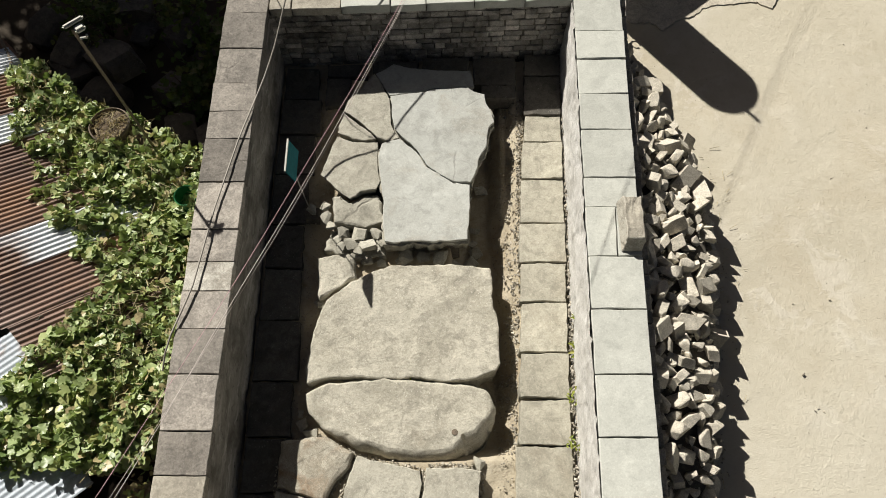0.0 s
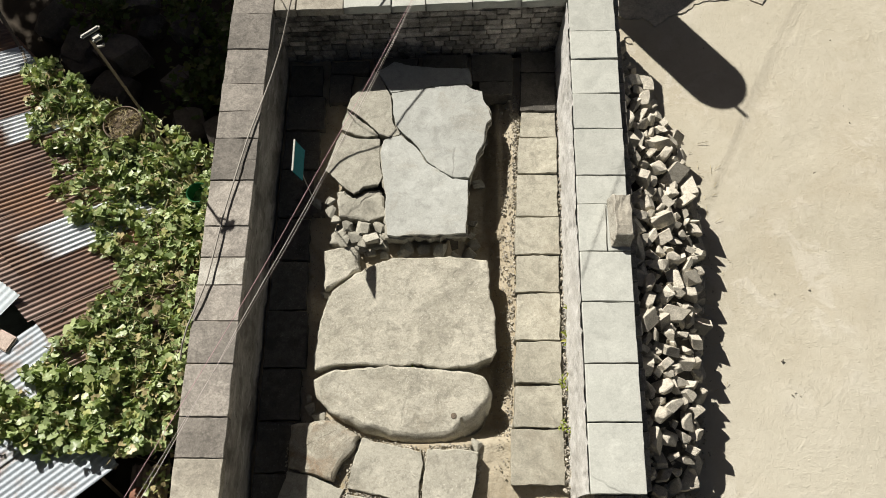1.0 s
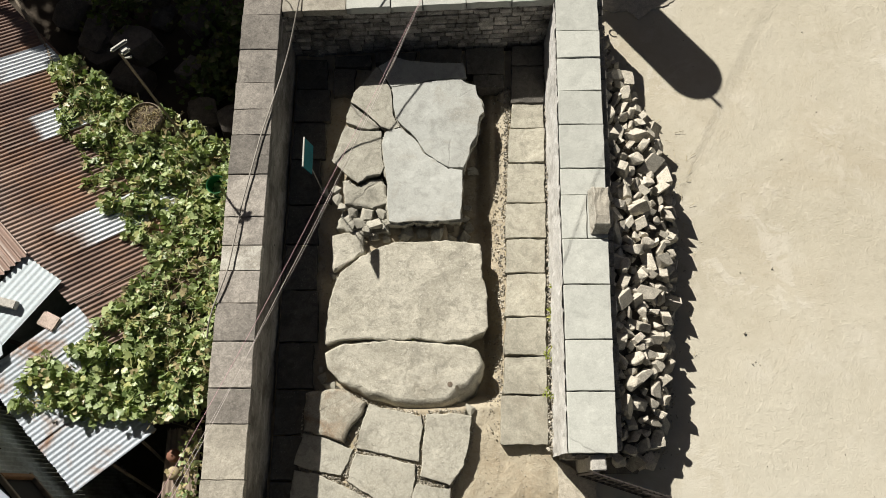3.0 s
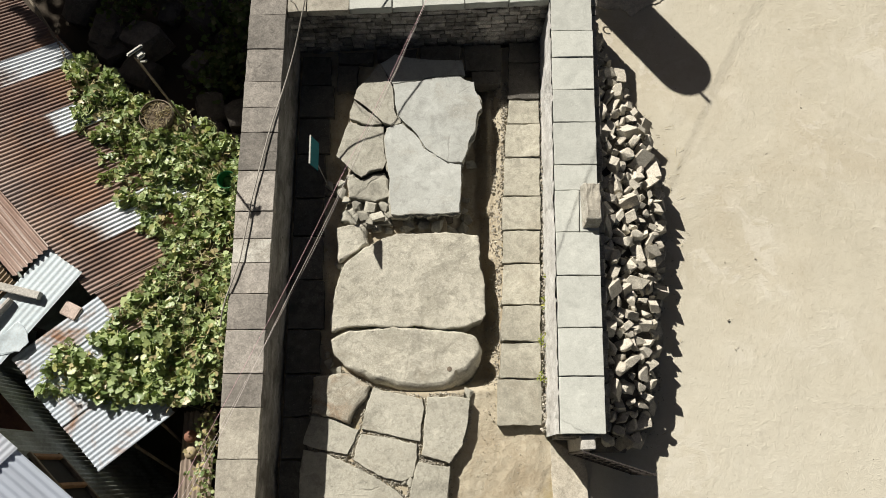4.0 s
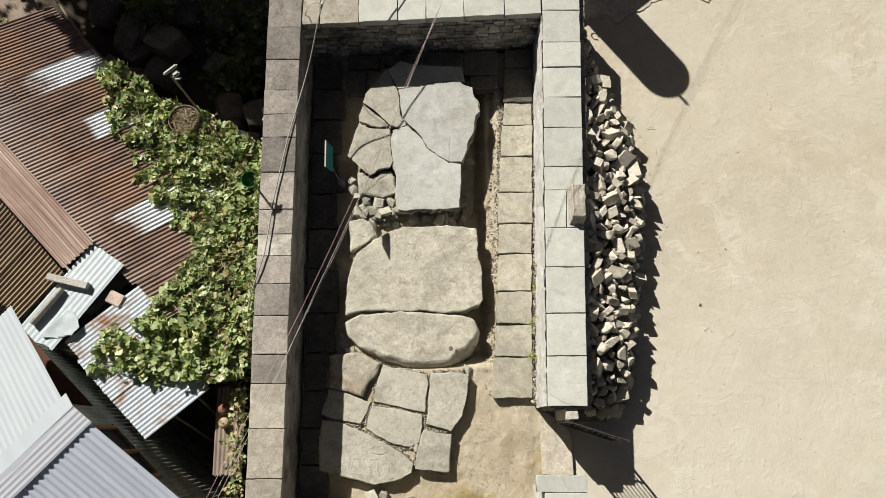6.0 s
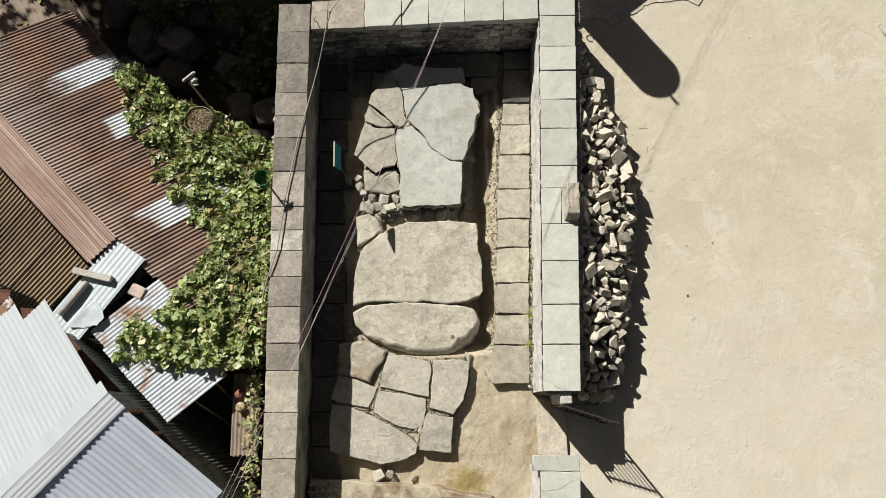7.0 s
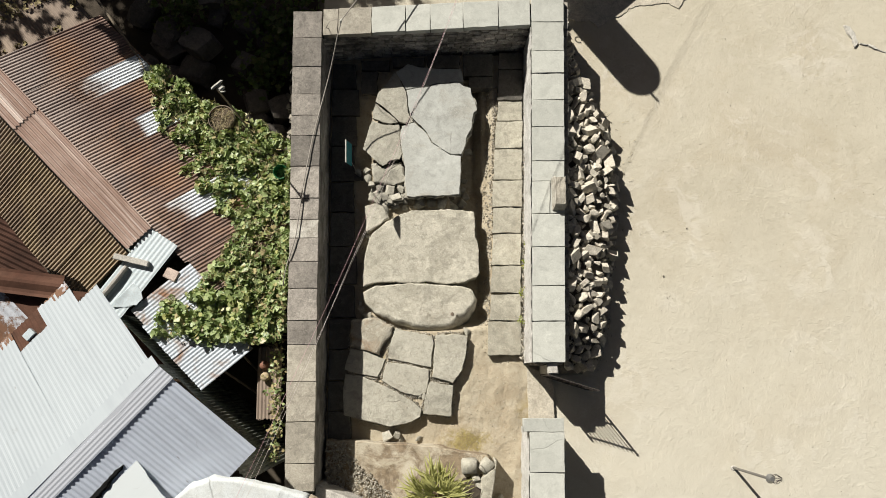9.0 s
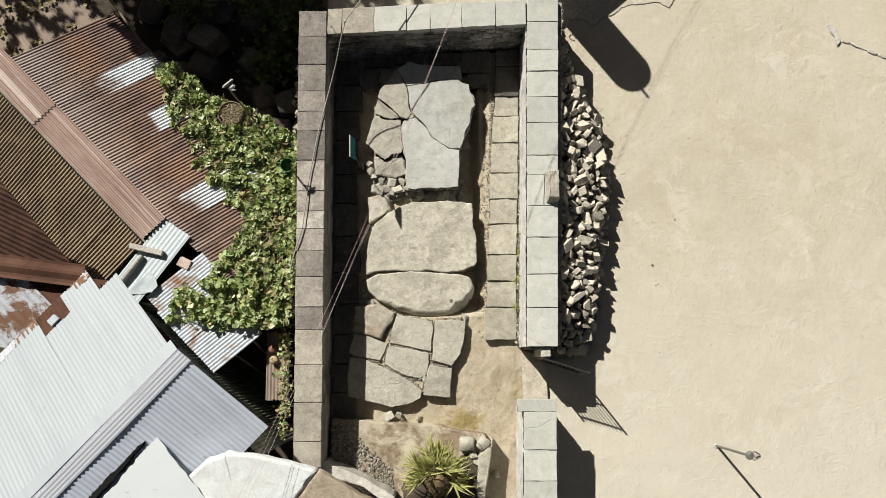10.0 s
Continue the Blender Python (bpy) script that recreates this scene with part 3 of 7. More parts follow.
def wall_body(name, corners, label, material):
    """The mortared core of a wall under its coping."""
    bm = bmesh.new()
    lo = [bm.verts.new((x, y, -1.3)) for x, y in corners]
    hi = [bm.verts.new((x, y, TOP - CAP + 0.01)) for x, y in corners]
    n = len(corners)
    for i in range(n):
        bm.faces.new((lo[i], lo[(i + 1) % n], hi[(i + 1) % n], hi[i]))
    bm.faces.new(hi)
    bm.faces.new(list(reversed(lo)))
    bmesh.ops.recalc_face_normals(bm, faces=bm.faces[:])
    ob = part(name, bm, material)
    return tagged(ob, label, "wall", "", "structure")


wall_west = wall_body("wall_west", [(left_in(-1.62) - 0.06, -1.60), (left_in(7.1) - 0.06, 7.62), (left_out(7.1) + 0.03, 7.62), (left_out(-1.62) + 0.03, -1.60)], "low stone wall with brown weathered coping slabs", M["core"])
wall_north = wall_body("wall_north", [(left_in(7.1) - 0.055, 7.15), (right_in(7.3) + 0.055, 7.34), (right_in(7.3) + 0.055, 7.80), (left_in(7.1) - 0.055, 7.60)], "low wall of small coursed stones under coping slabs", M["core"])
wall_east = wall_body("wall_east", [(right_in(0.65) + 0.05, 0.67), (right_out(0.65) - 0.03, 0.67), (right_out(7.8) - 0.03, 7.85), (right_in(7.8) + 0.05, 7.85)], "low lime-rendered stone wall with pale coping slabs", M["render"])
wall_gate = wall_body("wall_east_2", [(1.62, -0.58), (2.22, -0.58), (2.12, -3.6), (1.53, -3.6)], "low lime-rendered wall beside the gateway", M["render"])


def coping(parent, quads, material, seed, jit=0.008):
    for i, q in enumerate(quads):
        c = [sum(p[0] for p in q) / 4, sum(p[1] for p in q) / 4]
        q = [(c[0] + (x - c[0]) * 0.985, c[1] + (y - c[1]) * 0.978) for x, y in q]
        rng = random.Random(seed + i)
        part("coping_stone", slab(q, TOP - CAP, TOP + rng.uniform(-0.012, 0.012), 0.008, jit, 0.006, 0.10, seed + i, 0.0, (rng.uniform(-0.02, 0.02), rng.uniform(-0.012, 0.012))), material, parent)


ys = [7.62, 7.05, 6.44, 5.86, 5.42, 5.01, 4.40, 3.76, 3.35, 2.99, 2.54, 2.03, 1.43, 0.99, 0.32, -0.40, -1.13, -1.61]
coping(wall_west, [[(left_out(a), a), (left_in(a), a), (left_in(b), b), (left_out(b), b)] for a, b in zip(ys, ys[1:])], M["cope_dark"], 100)
for i, stone in enumerate(wall_west.children):
    if i == 8 or i > 12:
        stone.data.materials[0] = M["cope_white" if i == 8 else "cope_tan"]
xs = [left_in(7) + 0.02, -2.0, -1.33, -0.65, -0.16, 0.50, 1.20, 1.84]
ty = lambda x: 7.66 + (x + 2.3) * 0.045
by = lambda x: 7.085 + (x + 2.3) * 0.047
north = [[(a, ty(a)), (b, ty(b)), (b, by(b)), (a, by(a))] for a, b in zip(xs, xs[1:])]
coping(wall_north, north[:2], M["cope_tan"], 140)
coping(wall_north, north[2:], M["cope_light"], 150)
ys = [8.3, 7.85, 7.35, 6.73, 6.26, 5.71, 5.16, 4.47, 4.07]
east = [[(right_in(a), a), (right_out(a), a), (right_out(b), b), (right_in(b), b)] for a, b in zip(ys, ys[1:])][1:]
east += [[(right_in(4.07), 4.07), (2.13, 4.07), (2.10, 3.43), (right_in(3.43), 3.43)], [(2.135, 4.07), (right_out(4.07), 4.07), (right_out(3.43), 3.43), (2.105, 3.43)]]
ys = [3.43, 2.79, 2.05, 1.39, 0.63]
east += [[(right_in(a), a), (right_out(a), a), (right_out(b), b), (right_in(b), b)] for a, b in zip(ys, ys[1:])]
coping(wall_east, east, M["cope_light"], 200, 0.006)
ys = [-0.36, -0.60, -1.31, -1.88, -2.5, -3.1, -3.6]
gate_x = lambda y: 1.615 + y * 0.02
coping(wall_gate, [[(gate_x(a) - (0.12 if i == 0 else 0), a), (gate_x(a) + 0.63, a), (gate_x(b) + 0.63, b), (gate_x(b) - (0.12 if i == 0 else 0), b)] for i, (a, b) in enumerate(zip(ys, ys[1:]))], M["cope_light"], 230, 0.006)

def grown(o, d):
    """An outline pushed outwards by d."""
    s = 1 if area2(o) > 0 else -1
    out = []
    for a, b, c in zip(o[-1:] + o[:-1], o, o[1:] + o[:1]):
        n = Vector((c[1] - a[1], a[0] - c[0])).normalized() * s * d
        out.append((b[0] + n.x, b[1] + n.y))
    return out


# ---- the great slabs ----
def great_slab(name, label, pieces, z0, z1, material, r, jit, relief, seed, step=0.05, batter=-0.03, chip=0.0, flank=0.0):
    ob = thing(name, label, "stone slab")
    for i, (outline, dz) in enumerate(pieces):
        part("slab_piece" if len(pieces) > 1 else "stone", slab(outline, z0, z1 + dz, r, jit, relief, step, seed + i, batter, chip=chip, flat=True, flank=flank), material if i < 3 else M["tail"], ob)
    return ob


T = [(-0.69, 6.3), (-0.9, 6.68), (-0.65, 6.86), (-0.5, 6.8), (-0.06, 6.74), (0.46, 6.75), (0.52, 6.45), (0.39, 6.46), (-0.06, 6.41), (-0.31, 6.35)]
A = [(-0.68, 6.28), (-0.31, 6.33), (-0.06, 6.39), (0.39, 6.44), (0.51, 6.35), (0.66, 6.31), (0.68, 6.16), (0.76, 5.98), (0.78, 5.83), (0.71, 5.75), (0.67, 5.44), (0.56, 5.24), (0.54, 5.09), (0.45, 4.87), (0.23, 4.88), (0.06, 4.99), (-0.15, 5.14), (-0.28, 5.38), (-0.51, 5.61), (-0.6, 5.72), (-0.64, 5.91)]
B = [(-0.52, 5.57), (-0.29, 5.35), (-0.16, 5.12), (0.05, 4.97), (0.22, 4.86), (0.44, 4.84), (0.43, 4.37), (0.4, 4.04), (0.05, 4.01), (-0.26, 4.01), (-0.54, 3.98), (-0.66, 4.01), (-0.7, 4.23), (-0.7, 4.6), (-0.74, 4.83), (-0.79, 5.14), (-0.81, 5.29), (-0.76, 5.5)]
C = [(-0.92, 6.69), (-1.12, 6.4), (-1.28, 6.2), (-1.32, 6.03), (-1.02, 5.79), (-0.83, 5.59), (-0.67, 5.52), (-0.54, 5.58), (-0.63, 5.76), (-0.66, 5.99), (-0.7, 6.28)]
C2 = [(-1.32, 6.01), (-1.04, 5.78), (-0.86, 5.59), (-1.0, 5.56), (-1.18, 5.58), (-1.38, 5.68), (-1.37, 5.82)]
D = [(-1.4, 5.64), (-1.18, 5.55), (-0.98, 5.53), (-0.83, 5.53), (-0.83, 5.31), (-0.81, 5.16), (-0.77, 4.93), (-0.82, 4.8), (-1.02, 4.76), (-1.16, 4.65), (-1.34, 4.78), (-1.58, 5.03), (-1.5, 5.28)]
E = [(-1.41, 4.72), (-1.29, 4.76), (-1.17, 4.64), (-0.99, 4.75), (-0.81, 4.77), (-0.74, 4.65), (-0.72, 4.35), (-0.94, 4.27), (-1.16, 4.29), (-1.35, 4.33), (-1.39, 4.54)]
great_slab("broken_slab", "large cracked grey flagstone broken into several pieces", [(T, -0.01), (A, 0.01), (B, 0.0), (C, -0.01), (C2, -0.03), (D, -0.05)], 0.24, 0.45, M["slab"], 0.007, 0.014, 0.006, 300, chip=0.010)
broken = bpy.data.objects["broken_slab"]
for i, o in enumerate((A, B)):
    part("lower_layer", slab(grown(o, 0.022), 0.12, 0.385, 0.012, 0.035, 0.008, 0.04, 315 + i, -0.05, chip=0.03, flat=True), M["tail"], broken, "split lower layer of the flagstone")
great_slab("broken_flagstone", "weathered broken piece of grey flagstone lying low", [(E, 0.0)], -0.1, 0.33, M["tail"], 0.02, 0.025, 0.02, 320, chip=0.08)
S2 = [(-1.06, 3.53), (-0.81, 3.68), (-0.59, 3.74), (-0.23, 3.74), (0.18, 3.78), (0.41, 3.74), (0.7, 3.72), (0.72, 3.32), (0.78, 2.9), (0.79, 2.45), (0.74, 2.36), (0.52, 2.26), (0.21, 2.23), (-0.23, 2.27), (-0.72, 2.25), (-1.13, 2.27), (-1.38, 2.24), (-1.55, 2.18), (-1.59, 2.37), (-1.55, 2.68), (-1.48, 3.04), (-1.38, 3.25)]
great_slab("rough_slab", "huge rough tan-grey stone slab with worn edges", [(S2, 0.0)], -0.45, 0.27, M["slab_rough"], 0.02, 0.02, 0.014, 330, chip=0.03)
G = [(-1.55, 3.85), (-1.17, 3.96), (-1.07, 3.86), (-1.03, 3.60), (-1.22, 3.47), (-1.38, 3.35), (-1.49, 3.30), (-1.54, 3.4)]
great_slab("corner_stone", "broken corner of a rough tan stone slab", [(G, 0.0)], -0.1, 0.24, M["slab_rough"], 0.02, 0.025, 0.014, 340, chip=0.08)
S3 = [(-1.57, 2.07), (-1.28, 2.20), (-0.88, 2.235), (-0.41, 2.245), (0.02, 2.22), (0.46, 2.18), (0.62, 2.12), (0.73, 1.92), (0.7, 1.74), (0.63, 1.52), (0.45, 1.38), (0.25, 1.31), (0.08, 1.27), (-0.17, 1.27), (-0.45, 1.32), (-0.67, 1.37), (-0.89, 1.44), (-1.15, 1.55), (-1.34, 1.68), (-1.49, 1.84)]
great_slab("oval_slab", "long rounded tan-grey boulder slab with a small drilled hole", [(S3, 0.0)], -0.45, 0.27, M["slab_rough"], 0.03, 0.022, 0.018, 350, batter=-0.02, flank=0.18)
TAILS = [
    ([(-1.78, 1.5), (-1.58, 1.53), (-1.42, 1.56), (-1.24, 1.53), (-0.94, 1.37), (-0.99, 1.2), (-1.15, 1.03), (-1.22, 0.83), (-1.52, 0.92), (-1.79, 0.98)], 0.22, 0.05),
    ([(-0.89, 1.34), (-0.68, 1.29), (-0.42, 1.23), (-0.16, 1.18), (-0.14, 1.05), (-0.2, 0.59), (-0.61, 0.67), (-1.04, 0.76), (-0.99, 1.06)], 0.18, 0.02),
    ([(-0.08, 1.21), (0.24, 1.22), (0.54, 1.18), (0.5, 0.84), (0.41, 0.5), (0.23, 0.28), (-0.16, 0.39), (-0.12, 0.93)], 0.19, 0.02),
    ([(-1.79, 0.95), (-1.52, 0.9), (-1.09, 0.73), (-1.14, 0.6), (-1.24, 0.4), (-1.51, 0.44), (-1.88, 0.55)], 0.17, 0.02),
    ([(-1.05, 0.68), (-0.67, 0.63), (-0.24, 0.53), (-0.24, 0.35), (-0.29, 0.09), (-0.44, 0.03), (-0.66, 0.06), (-0.97, 0.21), (-1.14, 0.33), (-1.11, 0.51)], 0.18, 0.03),
    ([(-0.21, 0.29), (-0.01, 0.24), (0.24, 0.23), (0.2, -0.38), (-0.04, -0.34), (-0.34, -0.31), (-0.3, -0.03)], 0.18, 0.02),
    ([(-1.88, 0.46), (-1.57, 0.41), (-1.22, 0.26), (-0.88, 0.1), (-0.54, -0.1), (-0.4, -0.24), (-0.41, -0.37), (-0.59, -0.47), (-0.99, -0.55), (-1.42, -0.45), (-1.88, -0.32), (-1.91, 0.09)], 0.18, 0.02),
]
for i, (o, z, r) in enumerate(TAILS):
    ob = part("paving_stone", slab(grown(o, 0.008), -0.25, z + 0.09, 0.05 if i == 0 else 0.007, 0.014, 0.018 if i == 0 else 0.007, 0.045, 360 + i, 0.004, chip=0.09 if i == 0 else 0.018, flat=True), M["tan_boulder"] if i == 0 else M["tail"])
    lab = "large rounded grey flagstone with a faint chalk square" if i == 6 else ("rough tan boulder set among flagstones" if i == 0 else "irregular grey-tan flagstone laid in earth")
    tagged(ob, lab, "flagstone", "flagstones at the foot")

# right-hand ledge of flagstones
led = [(7.21, 6.81), (6.81, 6.12), (6.12, 5.67), (5.67, 5.07), (5.07, 4.39), (4.39, 3.81), (3.81, 3.26), (3.26, 2.60), (2.60, 2.03), (2.03, 1.48), (1.48, 0.79)]
le_l = lambda y: 0.90 + y * 0.054
le_r = lambda y: 1.545 + y * 0.036
for i, (a, b) in enumerate(led):
    rng = random.Random(400 + i)
    j = [rng.uniform(-0.02, 0.02) for _ in range(4)]
    q = [(le_l(a) + j[0] * 1.6, a - 0.014), (le_r(a) + j[1] * 0.6, a - 0.012), (le_r(b) + j[1] * 0.6, b + 0.012), (le_l(b) + j[0], b + 0.014)]
    # the two far stones are darker: the north wall's shade is in their colour
    ob = part("ledge_stone", slab(q, -0.30, 0.215 + j[2] * 0.5, 0.008, 0.016, 0.007, 0.06, 400 + i, 0.004, (j[3], j[2])), M["shade_dark" if i < 2 else "ledge"])
    tagged(ob, "flagstone of the ledge along the wall, shade painted into its dark colour" if i < 2 else "squared tan flagstone of the ledge along the wall", "flagstone", "ledge flagstones")
# left-hand ledge, in the wall's shade, which is also put into its colour
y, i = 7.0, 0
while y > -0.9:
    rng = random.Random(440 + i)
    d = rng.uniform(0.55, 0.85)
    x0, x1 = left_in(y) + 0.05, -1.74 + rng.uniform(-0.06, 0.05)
    ob = part("ledge_stone", slab([(x0, y), (x1, y - 0.01), (x1 + 0.03, y - d + 0.025), (x0, y - d + 0.02)], -0.02, 0.17 + rng.uniform(-0.02, 0.02), 0.008, 0.014, 0.008, 0.09, 440 + i, 0.004), M["shade_dark"])
    tagged(ob, "flagstone of the ledge along the wall, shade painted into its dark colour", "flagstone", "ledge flagstones")
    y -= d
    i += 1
# dark stones added behind the broken slab, their colour deepening the shade there
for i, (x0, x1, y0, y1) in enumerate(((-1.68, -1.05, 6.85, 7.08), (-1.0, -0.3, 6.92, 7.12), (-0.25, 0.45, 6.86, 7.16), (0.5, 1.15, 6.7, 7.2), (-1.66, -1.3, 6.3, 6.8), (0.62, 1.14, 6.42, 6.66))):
    ob = part("ledge_stone", slab([(x0, y1), (x1, y1), (x1 - 0.02, y0), (x0 + 0.02, y0)], -0.05, 0.16 + 0.02 * (i % 3), 0.01, 0.02, 0.01, 0.08, 470 + i, 0.004), M["shade_dark"])
    tagged(ob, "flagstone of the ledge along the wall, shade painted into its dark colour", "flagstone", "ledge flagstones")

# ---- tin houses beside the enclosure ----
# brown shed: a ridge falling towards the enclosure on one side
shed = thing("tin_shed", "low shed with rust-brown corrugated iron roof", "shed", at=(-7.3, 4.9, -1.0))
R0, RD = Vector((-5.45, 3.10, 1.22)), Vector((-0.705, 0.709, 0.0))
UD = Vector((0.80, 0.60, -0.31))


def in_shed(ob):
    ob.matrix_parent_inverse = Matrix.Translation((7.3, -4.9, 1.0))
    return ob


s, i = -1.63, 0
while s < 4.9:
    rng = random.Random(500 + i)
    l0 = 0.0 if s > -0.2 else (0.06 if s > -1.0 else 0.12)
    in_shed(part("roof_sheet", sheet(R0, RD, UD, s, min(s + 0.82, 4.97), l0, 2.35 + rng.uniform(-0.05, 0.05), 0.072, 0.012, lift=0.006 * (i % 2), seed=500 + i), M["brown_roof"], shed))
    s += 0.80
    i += 1
for k, (a, b, c, d) in enumerate(((3.1961, 3.72, 0.75, 2.33), (1.8886, 2.40, 0.75, 2.33), (-0.1453, 0.42, 0.30, 2.33))):
    at = R0 + RD * a + UD.normalized() * c
    ob = part("pale_roof_sheet", sheet((0, 0, 0), RD, UD, 0.0, b - a, 0.0, d - c, 0.072, 0.012, lift=0.009, seed=520 + k), M["patch"], shed, "sheet of worn white galvanised iron")
    ob.location = at
    in_shed(ob)
U2 = Vector((-1.02, -0.81, -0.50))
s, i = -0.02, 0
while s < 6.4:
    in_shed(part("roof_sheet", sheet(Vector((-5.98, 2.68, 1.20)), RD, U2, s, s + 0.82, -0.10, 1.45, 0.072, 0.013, lift=0.006 * (i % 2), seed=540 + i), M["dark_roof"], shed, "olive-brown rusted sheet"))
    s += 0.80
    i += 1
for k, (a, b) in enumerate(((0.0, 3.45), (3.35, 6.4))):
    in_shed(part("ridge_cap", sheet(R0 + Vector((-0.40, -0.26, 0.055 + 0.012 * k)), Vector((0.72, 0.69, 0.02)), RD, -0.06, 0.56, a, b, 0.088, 0.030, lift=0.026, seed=560 + k, seg=8), M["ridge_iron"], shed, "pinkish-brown ridge capping"))
bm = bmesh.new()
box(bm, (-7.6, 4.9, -0.35), (5.0, 2.0, 1.5), math.atan2(0.709, -0.705))
in_shed(part("wall", bm, M["wall_iron"], shed))

# white and grey house
house = thing("tin_house", "house with white and blue-grey corrugated iron roof", "house", at=(-5.5, -1.0, -1.0))


def in_house(ob):
    ob.matrix_parent_inverse = Matrix.Translation((5.5, 1.0, 1.0))
    return ob


H0, HD = Vector((-4.09, 0.54, 4.08)), Vector((-0.69, -0.724, 0.0))
WU, GU = Vector((-0.72, 0.69, -0.50)), Vector((0.725, -0.688, -0.40))
spans = [(0.02, 0.44, 2.22), (0.42, 1.03, 2.78), (1.02, 1.62, 2.34)] + [(1.60 + 0.8 * i, 2.42 + 0.8 * i, 2.80) for i in range(7)]
for i, (a, b, l1) in enumerate(spans):
    in_house(part("white_roof_sheet", sheet(H0, HD, WU, a, b, 0.0, l1, 0.074, 0.0016, lift=0.005 * (i % 2), seed=600 + i, rag=0.015, trap=True), M["white_roof"], house, "white-painted corrugated sheet"))
    if l1 > 2.5:
        in_house(part("rusted_eave", sheet(H0, HD, WU, a, b, l1 - 0.14, l1 + 0.03, 0.10, 0.0022, lift=0.004 + 0.005 * (i % 2), seed=610 + i, rag=0.022, trap=True), M["rust_white"], house, "eave strip where rust eats the paint"))
in_house(part("bare_roof_sheet", sheet(H0, HD, WU, 0.95, 1.70, 2.2, 2.86, 0.08, 0.009, lift=-0.03, seed=615), M["rust_red"], house, "bare rust-brown sheet"))
for i in range(9):
    s = 0.82 * i
    in_house(part("grey_roof_sheet", sheet(H0, HD, GU, s - 0.03, s + 0.82, 0.0, 1.92, 0.076, 0.006, lift=0.004 * (i % 2), seed=620 + i), M["grey_roof"], house, "blue-grey corrugated sheet"))
for k, (d, w, mt) in enumerate(((WU, 0.24, "white_roof"), (GU, 0.27, "flashing"))):
    in_house(part("ridge_flashing", sheet(H0 + Vector((0, 0, 0.004)), HD, d, -0.05, 7.0, -0.01, w, 5.0, 0.001, lift=0.012, seed=640 + k), M[mt], house, "folded ridge flashing"))
in_house(part("ridge_fold", sheet(H0 + Vector((0, 0, 0.008)), GU, HD, 0.045, 0.275, -0.05, 7.0, 0.058, 0.0013, lift=0.013, seed=645), M["flashing"], house, "grooved lavender-grey flashing"))
g0, g1 = Vector((-6.05, 1.60, 0)), Vector((-3.05, -1.22, 0))
gd = (g1 - g0).normalized()
in_house(part("gable_wall", sheet(g0 - Vector((0.0, 0.0, 1.4)), gd, Vector((0, 0, 1)), 0.0, 4.1, 0.0, 4.15, 0.08, 0.012, seed=650, seg=3), M["wall_iron"], house, "weathered green-grey corrugated gable wall"))

# ---- stone faces of the walls ----
def unit_brick(seed):
    rng = random.Random(seed)
    bm = bmesh.new()
    bmesh.ops.create_cube(bm, size=1.0)
    bmesh.ops.bevel(bm, geom=bm.edges[:], offset=0.07, segments=1, affect="EDGES")
    for v in bm.verts:
        v.co += Vector([rng.uniform(-0.035, 0.035) for _ in range(3)])
    me = bpy.data.meshes.new("wall_stone")
    bm.to_mesh(me)
    bm.free()
    return me


BRICKS = [unit_brick(700 + i) for i in range(6)]
for me in BRICKS:
    me.materials.append(M["brick"])
BRICK_SOLIDS = []
for me in BRICKS:
    BRICK_SOLIDS.append(([v.co.copy() for v in me.vertices], [tuple(p.vertices) for p in me.polygons]))


def courses(length, z0, z1, seed, lo=0.15, hi=0.30, high=0.115):
    """Places and sizes of stones laid in courses: along, height, length, height of course."""
    rng = random.Random(seed)
    out, z = [], z0
    while z < z1 - 0.04:
        h = min(high * rng.uniform(0.85, 1.15), z1 - z)
        x = -rng.uniform(0, 0.15)
        while x < length:
            w = rng.uniform(lo, hi)
            a, b = max(0.0, x), min(length, x + w)
            if b - a > 0.03:
                out.append(((a + b) / 2, z + h / 2, b - a - 0.012, h - 0.012, rng.uniform(-0.012, 0.014), rng.randrange(6)))
            x += w
        z += h
    return out


def face_matrix(p, q, along, z, w, h, out, depth=0.09):
    """A stone on the wall face that runs from p to q; positive out stands proud to its left."""
    d = (Vector(q) - Vector(p)).normalized()
    n = Vector((-d.y, d.x))
    c = Vector(p) + d * along + n * (out - depth / 2 + 0.03)
    return Matrix.Translation((c.x, c.y, z)) @ Matrix.Rotation(math.atan2(d.y, d.x), 4, "Z") @ Matrix.Diagonal((w, depth, h, 1))


p, q = (right_in(7.3) + 0.05, 7.335), (left_in(7.1) - 0.05, 7.145)
for a, z, w, h, out, k in courses(math.dist(p, q), 0.02, TOP - CAP, 31, 0.15, 0.28, 0.108):
    piece("wall_stone", BRICKS[k], wall_north, face_matrix(p, q, a, z, w, h, out))
items = []
for p, q, sd in (((2.27, 0.66), (1.74, 0.66), 33), ((1.62, -0.57), (2.22, -0.57), 34), ((right_out(7.8) - 0.03, 7.85), (right_out(0.7) - 0.03, 0.67), 35)):
    for a, z, w, h, out, k in courses(math.dist(p, q), 0.0, TOP - CAP, sd):
        if sd == 35:
            m = face_matrix(q, p, math.dist(p, q) - a, z, w, h, -0.09 + 0.03 - out)
        else:
            m = face_matrix(q, p, math.dist(p, q) - a, z, w, h, out) if sd == 33 else face_matrix(q, p, a, z, w, h, out)
        items.append(placed(BRICK_SOLIDS[k], m))
scatter_mesh("wall_face_stones", items, M["brick_stuff"], wall_east)


